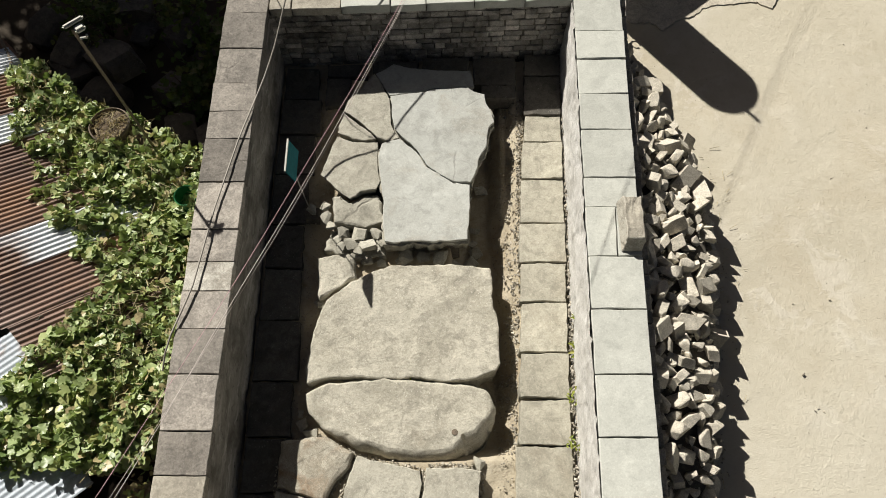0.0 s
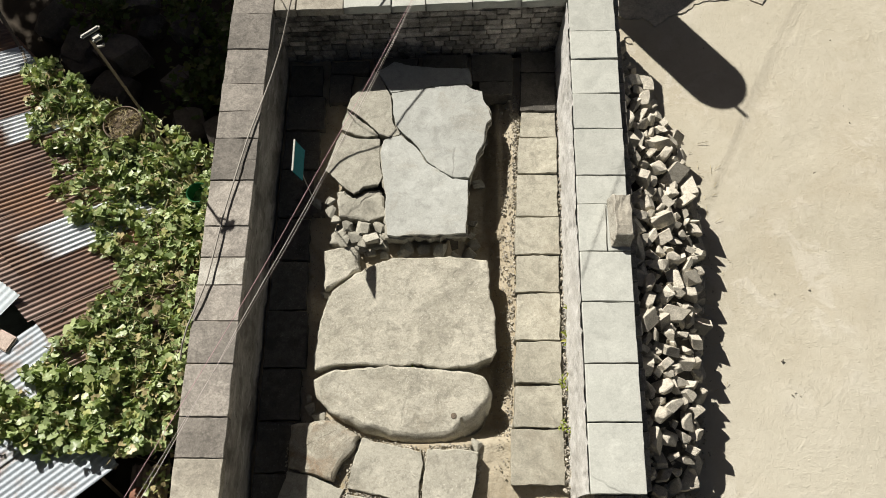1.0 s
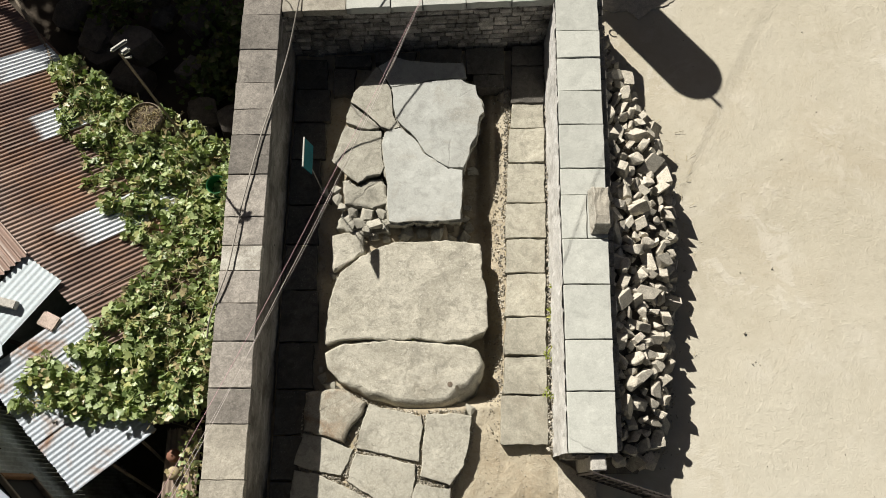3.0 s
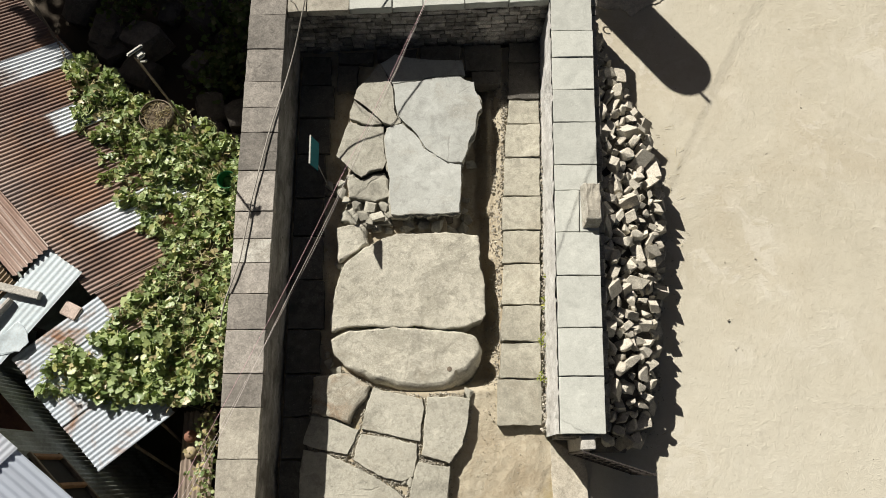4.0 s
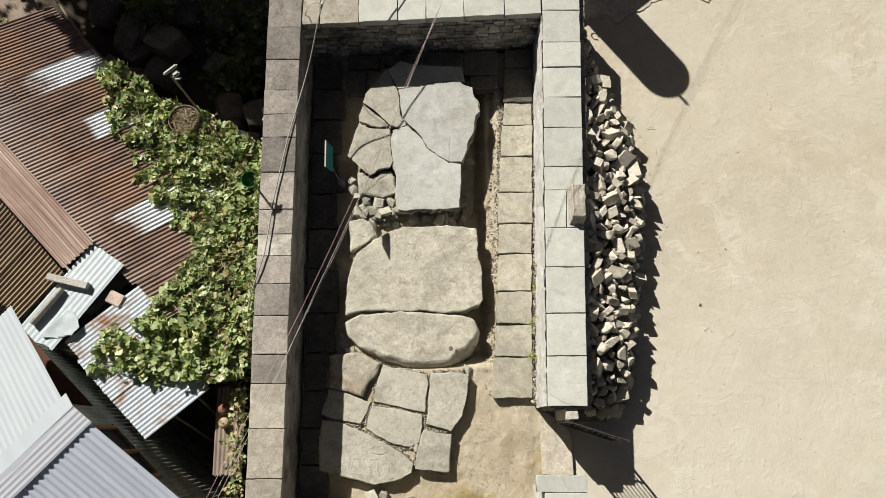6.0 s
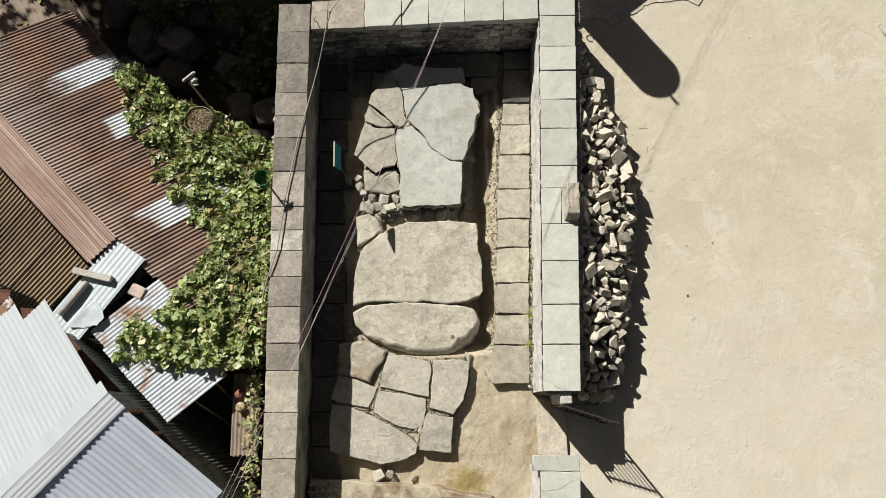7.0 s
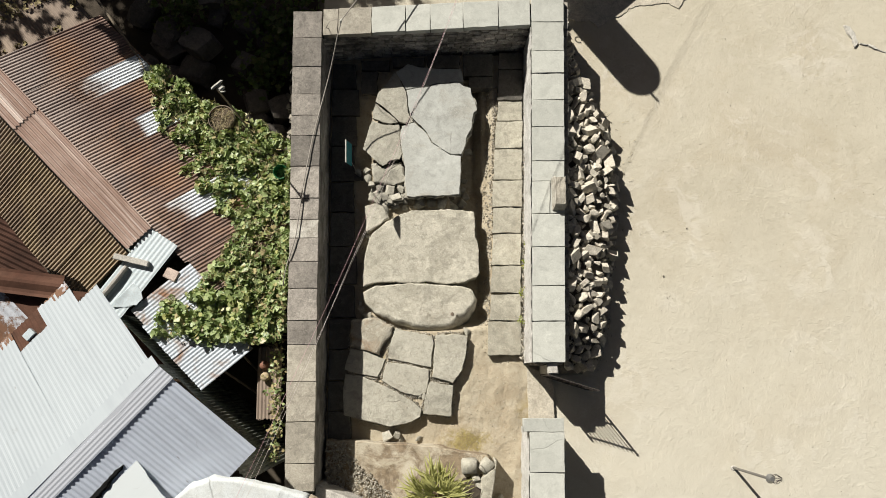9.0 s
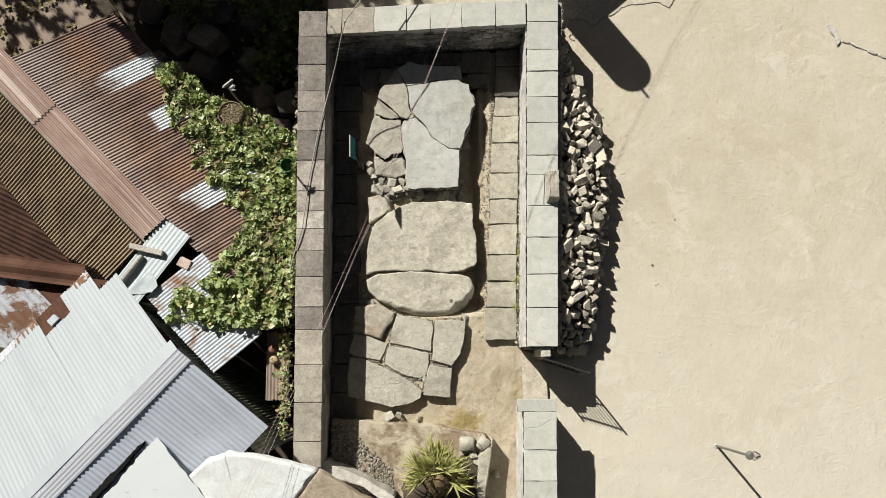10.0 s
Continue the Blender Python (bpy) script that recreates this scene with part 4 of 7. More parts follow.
def rough_face(p, q, z0, z1, out, seed):
    """Lumpy, pitted lime render over a wall face."""
    d = (Vector(q) - Vector(p))
    n = Vector((-d.y, d.x)).normalized()
    nl, nz = round(d.length / 0.045), round((z1 - z0) / 0.05)
    bm = bmesh.new()
    rows = []
    for j in range(nz + 1):
        row = []
        for i in range(nl + 1):
            c = Vector(p) + d * (i / nl)
            z = z0 + (z1 - z0) * j / nz
            w = noise.noise((c.y * 2.2, z * 3, seed)) * 0.02 + noise.noise((c.y * 9, z * 11, seed)) * 0.016
            pit = noise.noise((c.y * 8, z * 7, seed + 4))
            w -= max(0.0, pit - 0.30) * 0.09
            c = c + n * (out + w - 0.05 * (z - z0) ** 2 * 0.3)
            row.append(bm.verts.new((c.x, c.y, z)))
        rows.append(row)
    for a, b in zip(rows, rows[1:]):
        for i in range(nl):
            bm.faces.new((a[i], a[i + 1], b[i + 1], b[i]))
    bmesh.ops.recalc_face_normals(bm, faces=bm.faces[:])
    return bm


part("render_coat", rough_face((right_in(0.64) - 0.005, 0.64), (right_in(7.25) - 0.005, 7.25), 0.0, TOP - 0.006, 0.034, 3), M["render"], wall_east, "pitted whitewashed render", smooth=True)
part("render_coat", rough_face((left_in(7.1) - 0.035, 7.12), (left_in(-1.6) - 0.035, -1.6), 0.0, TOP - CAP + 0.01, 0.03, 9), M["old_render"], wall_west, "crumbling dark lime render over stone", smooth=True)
part("render_coat", rough_face((1.545, -3.6), (1.60, -0.57), 0.0, TOP - 0.03, 0.03, 5), M["render"], wall_gate, "pitted whitewashed render", smooth=True)

# ---- block resting on the coping ----
bm = bmesh.new()
lo = [(2.14, 3.48), (2.37, 3.48), (2.37, 4.12), (2.14, 4.12)]
hi = [(2.19, 3.58), (2.385, 3.57), (2.385, 4.09), (2.18, 4.10)]
vs = [bm.verts.new((x, y, TOP + 0.004)) for x, y in lo] + [bm.verts.new((x, y, TOP + 0.21)) for x, y in hi]
for f in ((3, 2, 1, 0), (4, 5, 6, 7), (0, 1, 5, 4), (1, 2, 6, 5), (2, 3, 7, 6), (3, 0, 4, 7)):
    bm.faces.new([vs[k] for k in f])
bmesh.ops.subdivide_edges(bm, edges=bm.edges[:], cuts=4, use_grid_fill=True)
for v in bm.verts:
    if v.co.z > TOP + 0.02:
        v.co += Vector((1, 0.6, 1)) * 0.022 * noise.noise(v.co * 7) + Vector((1, 1, 1)) * 0.012 * noise.noise(v.co * 19)
bmesh.ops.bevel(bm, geom=[e for e in bm.edges if e.calc_face_angle(0) > 0.7], offset=0.01, segments=1, affect="EDGES")
M["brown_block"] = stone_mat("brown_block", (0.48, 0.46, 0.40), (0.41, 0.38, 0.32), (0.25, 0.215, 0.165), 0.3, 0.52, 1.0, 0.0, size=2.0)
ob = part("stone_block", bm, M["brown_block"])
ob.data.materials.append(M["cope_tan"])
for p in ob.data.polygons:
    p.material_index = 1 if p.normal.z > 0.85 else 0
tagged(ob, "squared stone block with a broken brown side on the coping", "stone block")

# ---- heap of broken stones against the wall ----
heap = thing("rubble_heap", "heap of angular broken pale stones against the wall", "rubble heap", at=(2.9, 4.0, 0.0))
heap_inv = Matrix.Translation((-2.9, -4.0, 0.0))


def heap_out(y):
    pts = [(0.45, 2.98), (1.0, 3.22), (1.9, 3.38), (2.9, 3.54), (4.0, 3.66), (5.2, 3.62), (6.1, 3.24), (6.8, 2.95), (7.7, 2.78), (8.2, 2.7)]
    for (a, xa), (b, xb) in zip(pts, pts[1:]):
        if y <= b:
            return xa + (xb - xa) * (y - a) / (b - a)
    return 2.7


def heap_z(x, y):
    u = max(0.0, (x - 2.35) / (heap_out(y) - 2.35))
    if u >= 1:
        return 0.0
    hi = min(1.0, max(0.3, 1.0 - (y - 6.1) * 0.42)) * min(1.0, (y - 0.1) / 1.1)
    return hi * ((0.97 - 0.53 * u) * min(1.0, (1.0 - u) / 0.16)) + 0.06 * noise.noise((x * 2.5, y * 2.5, 2))


bm = bmesh.new()
rows = []
for j in range(64):
    y = 0.42 + 7.6 * j / 63
    rows.append([bm.verts.new((2.3 + (heap_out(y) - 0.12 - 2.3) * i / 14, y, (heap_z(2.3 + (heap_out(y) - 0.12 - 2.3) * i / 14, y) - 0.10) if 0 < i < 14 else -0.05)) for i in range(15)])
for a, b in zip(rows, rows[1:]):
    for i in range(14):
        bm.faces.new((a[i], a[i + 1], b[i + 1], b[i]))
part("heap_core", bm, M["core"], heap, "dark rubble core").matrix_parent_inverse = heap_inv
def blocky(rng, sx, sy, sz):
    """A roughly squared broken stone."""
    bm = bmesh.new()
    lean = Matrix([[1, rng.uniform(-0.35, 0.35), rng.uniform(-0.3, 0.3)], [rng.uniform(-0.25, 0.25), 1, rng.uniform(-0.3, 0.3)], [rng.uniform(-0.15, 0.15), rng.uniform(-0.15, 0.15), 1]])
    for ax in (-1, 1):
        for ay in (-1, 1):
            for az in (-1, 1):
                big = rng.random() < 0.3
                for cut in ((1, 0, 0), (0, 1, 0), (0, 0, 1)):
                    d = rng.uniform(0.5, 1.1) if big else rng.uniform(0.05, 0.28)
                    c = Vector((ax * (1 - cut[0] * d), ay * (1 - cut[1] * d), az * (1 - cut[2] * d)))
                    c = lean @ c
                    bm.verts.new((c.x * sx * 0.82, c.y * sy * 0.82, c.z * sz * 0.82))
    res = bmesh.ops.convex_hull(bm, input=bm.verts[:])
    junk = list({g for g in res["geom_interior"] + res["geom_unused"] if isinstance(g, bmesh.types.BMVert)})
    bmesh.ops.delete(bm, geom=junk, context="VERTS")
    bmesh.ops.recalc_face_normals(bm, faces=bm.faces[:])
    return bm


rng = random.Random(77)
STONES = []
for i in range(18):
    me = bpy.data.meshes.new("stone")
    if i % 2:
        b = blocky(rng, rng.uniform(0.85, 1.3), rng.uniform(0.6, 0.95), rng.uniform(0.45, 0.85))
    else:
        b = rock(rng, rng.uniform(0.95, 1.35), rng.uniform(0.7, 1.0), rng.uniform(0.5, 0.85), 15, 0.62)
    bmesh.ops.dissolve_limit(b, angle_limit=0.3, verts=b.verts[:], edges=b.edges[:])
    bmesh.ops.bevel(b, geom=b.edges[:], offset=0.06, segments=1, affect="EDGES", clamp_overlap=True)
    for v in b.verts:
        v.co += Vector((rng.uniform(-0.015, 0.015), rng.uniform(-0.015, 0.015), rng.uniform(-0.015, 0.015)))
    b.to_mesh(me)
    b.free()
    me.materials.append(M["rubble"])
    STONES.append(me)
spots, tries = [], 0
while len(spots) < 300 and tries < 9000:
    tries += 1
    y = rng.uniform(0.55, 7.95)
    x = rng.uniform(2.46, heap_out(y) + 0.02)
    r = rng.uniform(0.07, 0.155) * (1.3 if rng.random() < 0.2 else 1.0) * (0.8 if y > 6.4 else 1.0)
    if all(math.dist((x, y), (a, b)) > (r + c) * 0.66 for a, b, c in spots):
        spots.append((x, y, r))
for x, y, r in spots:
    ob = piece("stone", STONES[rng.randrange(18)], heap, turn(rng, x, y, heap_z(x, y) + r * rng.uniform(-0.1, 0.45), r))
    ob.matrix_parent_inverse = heap_inv
small = [solid_of(rock(random.Random(900 + i), 1.1, 0.8, 0.7, 10, 0.6)) for i in range(8)]
items = []
for i in range(480):
    y = rng.uniform(0.5, 8.0)
    x = rng.uniform(2.42, heap_out(y) + 0.06)
    r = rng.uniform(0.025, 0.06)
    items.append(placed(small[i % 8], turn(rng, x, y, max(0.0, heap_z(x, y)) + r * 0.2 - 0.01, r)))
for i in range(420):
    y = rng.uniform(0.5, 7.0)
    x = heap_out(y) + abs(rng.gauss(0, 0.10))
    r = rng.uniform(0.006, 0.022)
    items.append(placed(small[i % 8], turn(rng, x, y, r * 0.4, r)))
scatter_mesh("rubble_fill", items, M["rubble_stuff"], heap).matrix_parent_inverse = heap_inv

# ---- small stones in the gaps and on the yard ----
items = []
for i in range(1300):      # along the foot of the east wall
    y = rng.uniform(0.7, 6.9)
    r = rng.uniform(0.010, 0.038)
    f = rng.random()
    items.append(placed(small[i % 8], turn(rng, le_r(y) + 0.015 + f * 0.14, y, 0.16 + 0.14 * f + r * 0.4, r)))
for i in range(1700):      # round the great slabs
    y = rng.uniform(0.9, 6.8)
    x = rng.choice((rng.uniform(-1.8, -1.5), rng.uniform(0.72, 1.02), rng.uniform(-1.7, 0.5)))
    r = rng.uniform(0.004, 0.018)
    items.append(placed(small[i % 8], turn(rng, x, y, FLOOR + 0.013 + soil_rise(x, y) + r * 0.6, r)))
for i in range(1100):      # crumbled earth and chips between the slabs and the ledge
    y = rng.uniform(1.4, 6.5)
    x = le_l(y) - abs(rng.gauss(0.0, 0.10))
    r = rng.uniform(0.006, 0.03)
    items.append(placed(small[i % 8], turn(rng, x, y, FLOOR + 0.005 + soil_rise(x, y) + r * 0.5, r)))
for i in range(2600):      # joints between the flagstones
    k = TAILS[rng.randrange(7)][0]
    a = rng.randrange(len(k))
    f = rng.random()
    u, v = k[a], k[(a + 1) % len(k)]
    out = Vector((v[1] - u[1], u[0] - v[0])).normalized() * (1 if area2(k) > 0 else -1) * rng.uniform(0.012, 0.055)
    r = rng.uniform(0.006, 0.024)
    x, y = u[0] + (v[0] - u[0]) * f + out.x, u[1] + (v[1] - u[1]) * f + out.y
    items.append(placed(small[i % 8], turn(rng, x, y, FLOOR + 0.01 + soil_rise(x, y) + r * 0.5, r)))
for i in range(420):      # on the open earth floor
    x, y = rng.uniform(0.25, 1.6), rng.uniform(-1.1, 0.75)
    r = rng.uniform(0.003, 0.014)
    items.append(placed(small[i % 8], turn(rng, x, y, FLOOR + 0.010 + soil_rise(x, y) + r * 0.4, r)))
scatter_mesh("gap_stones", items, M["rubble_stuff"], None, "stuff", "small loose stones and chips in the joints", "gravel")
for i, (x, y, r, flat) in enumerate(((-1.22, 4.20, 0.10, 1), (-1.02, 4.17, 0.11, 1), (-0.80, 4.20, 0.09, 1), (-1.33, 4.08, 0.08, 1), (-1.12, 4.04, 0.09, 1), (-0.90, 4.03, 0.12, 1), (-0.74, 4.06, 0.07, 1), (-1.40, 4.30, 0.07, 1), (-1.48, 4.60, 0.08, 1), (-1.47, 4.42, 0.09, 1), (-0.92, 3.86, 0.08, 1), (-0.72, 3.84, 0.07, 1), (-1.02, 3.95, 0.06, 1), (-1.25, 3.98, 0.07, 1), (-1.52, 3.28, 0.07, 1), (-1.42, 3.22, 0.06, 1), (-1.58, 1.72, 0.07, 1), (-1.48, 1.60, 0.08, 1), (-1.62, 1.86, 0.05, 1), (0.50, 1.28, 0.08, 1), (-0.33, 0.02, 0.06, 1), (-0.27, 0.14, 0.05, 1), (-0.42, 0.03, 0.05, 1), (0.72, 5.85, 0.07, 1), (0.52, 4.50, 0.06, 1), (0.50, 4.30, 0.06, 1), (-1.65, 4.53, 0.09, 1), (-0.5, 3.88, 0.06, 1), (-0.42, 3.93, 0.12, 1), (-0.18, 3.92, 0.10, 1), (0.04, 3.93, 0.13, 1), (0.27, 3.92, 0.11, 1), (0.46, 3.98, 0.10, 1), (0.54, 4.16, 0.09, 1), (0.62, 5.15, 0.09, 1))):
    b = rock(random.Random(950 + i), r * 1.2, r * 0.95, r * 0.45, 16, 0.6)
    ob = part("loose_stone", b, M["tail"])
    ob.matrix_basis = Matrix.LocRotScale((x, y, FLOOR + 0.02 + r * 0.40 + soil_rise(x, y) + (0.17 if 3.9 < y < 4.7 and x < -0.6 else 0.0)), Euler((0.15 * math.sin(i), 0.15 * math.cos(i * 2), i * 1.3)), None)
    tagged(ob, "small broken tan stone wedged beside the slabs", "stone", "loose broken stones")
bm = slab([(-1.42, 4.30), (-0.72, 4.28), (-0.66, 3.92), (-1.1, 3.90), (-1.48, 4.0)], 0.0, 0.17, 0.04, 0.05, 0.05, 0.06, 990)
tagged(part("rubble_bed", bm, M["tail"]), "bed of crumbled stone under the broken slab", "rubble")
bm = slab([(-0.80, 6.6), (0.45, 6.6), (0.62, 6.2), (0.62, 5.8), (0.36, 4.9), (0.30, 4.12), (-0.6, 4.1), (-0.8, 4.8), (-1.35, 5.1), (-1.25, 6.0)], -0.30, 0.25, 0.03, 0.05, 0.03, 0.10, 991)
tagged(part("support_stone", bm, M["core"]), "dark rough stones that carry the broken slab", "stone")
items = []
for i in range(650):
    x, y = rng.uniform(3.2, 11.5), rng.uniform(-2.5, 9)
    r = min(0.016, 0.003 + rng.expovariate(260))
    items.append(placed(small[i % 8], turn(rng, x, y, ground_z(x, y) + r * 0.3, r)))
for x, y, r in ((4.56, 2.40, 0.035), (4.62, 1.95, 0.03), (4.66, 1.98, 0.022), (4.72, 1.93, 0.02), (6.2, 6.05, 0.02), (3.65, 5.7, 0.025), (5.1, 3.4, 0.02)):
    items.append(placed(small[3], turn(rng, x, y, r * 0.5, r)))
scatter_mesh("yard_pebbles", items, M["rubble_stuff"], None, "stuff", "scattered pebbles on the sandy yard", "pebbles")
items = []
for cx, cy, n in ((4.6, 1.9, 30), (5.2, 1.2, 26), (4.4, 0.9, 18), (5.9, 2.2, 16), (7.3, 3.6, 22), (8.2, 5.4, 30), (6.4, 5.0, 22), (7.4, 1.6, 16), (5.0, 5.6, 16), (9.2, 2.6, 14)):
    for i in range(n // 2):
        x, y, r = rng.gauss(cx, 0.4), rng.gauss(cy, 0.35), rng.uniform(0.008, 0.024)
        m = Matrix.LocRotScale((x, y, ground_z(x, y)), Euler((rng.uniform(-0.3, 0.3), rng.uniform(-0.3, 0.3), rng.uniform(0, 6.28))), (r * 1.2, r, r * 0.3))
        items.append(placed(small[i % 8], m))
scatter_mesh("sand_clods", items, M["sand"], None, "stuff", "small dry clods of pale sand on the yard", "clods")
M["straw"] = plain("dry_straw", (0.55, 0.47, 0.30), 0.9)
items = []
for i in range(70):
    y = rng.uniform(0.6, 6.5)
    x = heap_out(y) + abs(rng.gauss(0.05, 0.16))
    a, l = rng.uniform(0, 3.14), rng.uniform(0.04, 0.16)
    d = Vector((math.cos(a), math.sin(a), 0))
    n = Vector((-d.y, d.x, 0)) * 0.003
    c = Vector((x, y, 0.02))
    e = c + d * l + Vector((0, 0, rng.uniform(0, 0.03)))
    items.append(([tuple(c - n), tuple(c + n), tuple(e + n), tuple(e - n), tuple(c + Vector((0, 0, 0.005))), tuple(e + Vector((0, 0, 0.005)))], [(0, 1, 4), (1, 2, 5, 4), (2, 3, 5), (3, 0, 4, 5)]))
scatter_mesh("straw", items, M["straw"], None, "stuff", "dry straw stalks lying on the sand", "straw")

# ---- concrete patch at the far side of the yard ----
M["concrete"] = stone_mat("old_concrete", (0.54, 0.495, 0.41), (0.49, 0.445, 0.36), (0.42, 0.365, 0.28), 0.15, 0.56, 0.6, 0.0, size=0.8)
edge = [(2.3, 8.05), (2.75, 8.05), (3.16, 7.99), (3.29, 8.04), (3.38, 7.93), (3.48, 7.85), (3.6, 7.95), (3.73, 8.04), (3.91, 8.1), (4.16, 8.28), (4.4, 8.36), (4.7, 8.40), (4.94, 8.42), (5.25, 8.30), (5.4, 8.5), (5.9, 9.6)]
bm = slab(edge + [(6.5, 22), (2.3, 22)], -0.05, 0.020, 0.006, 0.035, 0.003, 0.05, 995, 0.01)
tagged(part("pavement", bm, M["concrete"]), "old worn concrete apron with a broken edge", "pavement", "", "structure")

# ---- cement threshold of the gateway ----
ob = part("threshold", slab([(1.72, -0.42), (2.235, -0.44), (2.23, 0.30), (2.0, 0.46), (1.72, 0.62)], -0.05, FLOOR + 0.012, 0.006, 0.012, 0.004, 0.06, 997, 0.01), M["concrete"])
tagged(ob, "low worn cement threshold dusted with sand", "threshold", "", "structure")

# ---- metal gate at the opening ----
M["iron"] = plain("dark_iron", (0.07, 0.06, 0.055), 0.6, 0.6)
M["pale_post"] = stone_mat("concrete_post", (0.55, 0.53, 0.48), (0.46, 0.44, 0.40), (0.35, 0.33, 0.29), 0.1, 0.6, 0.4, 0.0)
ob = part("gate_post", box(bmesh.new(), (2.07, 0.53, 0.6), (0.19, 0.19, 1.2), 0.03, 0.012), M["pale_post"])
tagged(ob, "squared pale concrete post at the gateway", "gate post")
gate = thing("metal_gate", "dark iron bar gate standing open at the gateway", "gate", at=(1.99, 0.42, 0.0))
ga, gb = Vector((1.99, 0.41, 0)), Vector((2.87, 0.13, 0))
gd2 = (gb - ga).normalized()
ginv = Matrix.Translation((-1.99, -0.42, 0.0))
for d in (0.0, (gb - ga).length):
    p = ga + gd2 * d
    part("stile", tube(bmesh.new(), [p + Vector((0, 0, 0.05)), p + Vector((0, 0, 1.34))], 0.02), M["iron"], gate).matrix_parent_inverse = ginv
for z in (0.12, 0.72, 1.24):
    part("rail", tube(bmesh.new(), [ga + Vector((0, 0, z)), gb + Vector((0, 0, z))], 0.016), M["iron"], gate).matrix_parent_inverse = ginv
for i in range(1, 10):
    p = ga.lerp(gb, i / 10)
    part("bar", tube(bmesh.new(), [p + Vector((0, 0, 0.12)), p + Vector((0, 0, 1.27)), p + Vector((0, 0, 1.34))], [0.009, 0.009, 0.003], 6), M["iron"], gate).matrix_parent_inverse = ginv

# ---- lamp post in the yard ----
M["pole"] = plain("grey_pole", (0.20, 0.19, 0.175), 0.55, 0.3)
M["glass"] = Nodes("clear_glass").done((0.9, 0.9, 0.9), 0.05)
M["glass"].node_tree.nodes["Principled BSDF"].inputs["Transmission Weight"].default_value = 1.0
M["steel"] = plain("dull_steel", (0.34, 0.34, 0.33), 0.4, 0.7)
post = thing("yard_lamp", "slim grey lamp post with a wire-caged glass lamp", "lamp post", at=(5.72, -1.40, 0.0))
part("pole", tube(bmesh.new(), [(0, 0, -0.05), (0.02, 0, 0.75), (0.03, 0.0, 1.50)], 0.026, 10), M["pole"], post)
bm = slab([(0.07 * math.cos(a), 0.06 * math.sin(a)) for a in (i * 0.6283 for i in range(10))], -0.03, 0.03, 0.015, 0.02, 0.012, 0.05, 812)
part("footing", bm, M["pale_post"], post, "rough cement footing")
bm = bmesh.new()
bmesh.ops.create_cone(bm, cap_ends=True, segments=18, radius1=0.085, radius2=0.04, depth=0.08, matrix=Matrix.Translation((0.05, 0, 1.54)))
reflector = part("reflector", bm, M["steel"], post, "dull metal reflector")
bm = bmesh.new()
bmesh.ops.create_uvsphere(bm, u_segments=14, v_segments=8, radius=0.055, matrix=Matrix.Translation((0.17, 0.0, 1.57)))
part("bulb", bm, M["glass"], reflector, "clear glass bulb", smooth=True)
bm = bmesh.new()
for k in range(10):
    a = k * math.pi / 5
    tube(bm, [(0.06 + 0.16 * t, 0.085 * math.sin(math.pi * (0.25 + 0.75 * t)) * math.cos(a), 1.57 + 0.085 * math.sin(math.pi * (0.25 + 0.75 * t)) * math.sin(a)) for t in (0, 0.25, 0.5, 0.75, 1)], 0.004, 5)
part("cage", bm, M["iron"], reflector, "thin wire cage")

# ---- flood lamp on a pole among the vines ----
M["white_metal"] = plain("white_metal", (0.48, 0.48, 0.43), 0.6, 0.0)
M["brown_pole"] = plain("weathered_pole", (0.20, 0.165, 0.12), 0.8)
pole = thing("flood_lamp", "white flood lamp on a tall weathered pole", "lamp", at=(-3.80, 5.30, -1.3))
part("pole", tube(bmesh.new(), [(0, 0, -0.1), (0.0, 0.0, 2.2), (-0.01, 0.0, 4.22)], 0.018, 10), M["brown_pole"], pole)
head = part("lamp_head", box(bmesh.new(), (0.0, 0.06, 4.26), (0.24, 0.05, 0.045), 0.72, 0.016), M["white_metal"], pole, "long white lamp housing")
part("lamp_glass", box(bmesh.new(), (0.055, 0.025, 4.21), (0.12, 0.10, 0.06), 0.72, 0.02), M["white_metal"], head, "square white lamp shield")
part("bracket", tube(bmesh.new(), [(0.0, 0.0, 4.08), (0.09, 0.0, 4.10), (0.12, -0.02, 4.16)], 0.013), M["white_metal"], head)

# ---- information sign ----
M["teal"] = plain("teal_sign", (0.004, 0.17, 0.195), 0.8)
sign = thing("small_sign", "small teal signboard with a white edge on a thin rod", "sign", at=(-1.70, 4.55, 0.2))
part("rod", tube(bmesh.new(), [(0.0, 0.0, -0.05), (-0.03, 0.03, 0.6), (-0.05, 0.05, 1.22)], 0.007, 6), M["steel"], sign)
SIGN_TILT = Matrix.Translation((-0.062, 0.06, 1.34)) @ Matrix.Rotation(-0.28, 4, "Y") @ Matrix.Translation((0.062, -0.06, -1.34))
bm = box(bmesh.new(), (-0.062, 0.06, 1.21), (0.016, 0.44, 0.27), 0.02, 0.003, SIGN_TILT)
part("board", bm, M["teal"], sign)
part("board_edge", box(bmesh.new(), (-0.062, 0.06, 1.352), (0.022, 0.45, 0.018), 0.02, 0.003), M["white_metal"], sign, "white top edge")
ob = part("foot_stone", slab([(-1.80, 4.62), (-1.60, 4.62), (-1.60, 4.44), (-1.79, 4.45)], 0.05, 0.21, 0.02, 0.02, 0.01, 0.06, 815), M["boulder"])
tagged(ob, "dark stone that holds the sign's rod", "stone")

# ---- overhead wires ----
M["wire_pale"] = plain("pale_wire", (0.62, 0.55, 0.52), 0.6)
M["wire_pink"] = plain("pink_wire", (0.62, 0.38, 0.42), 0.6)
M["wire_grey"] = plain("grey_cable", (0.36, 0.33, 0.29), 0.6)


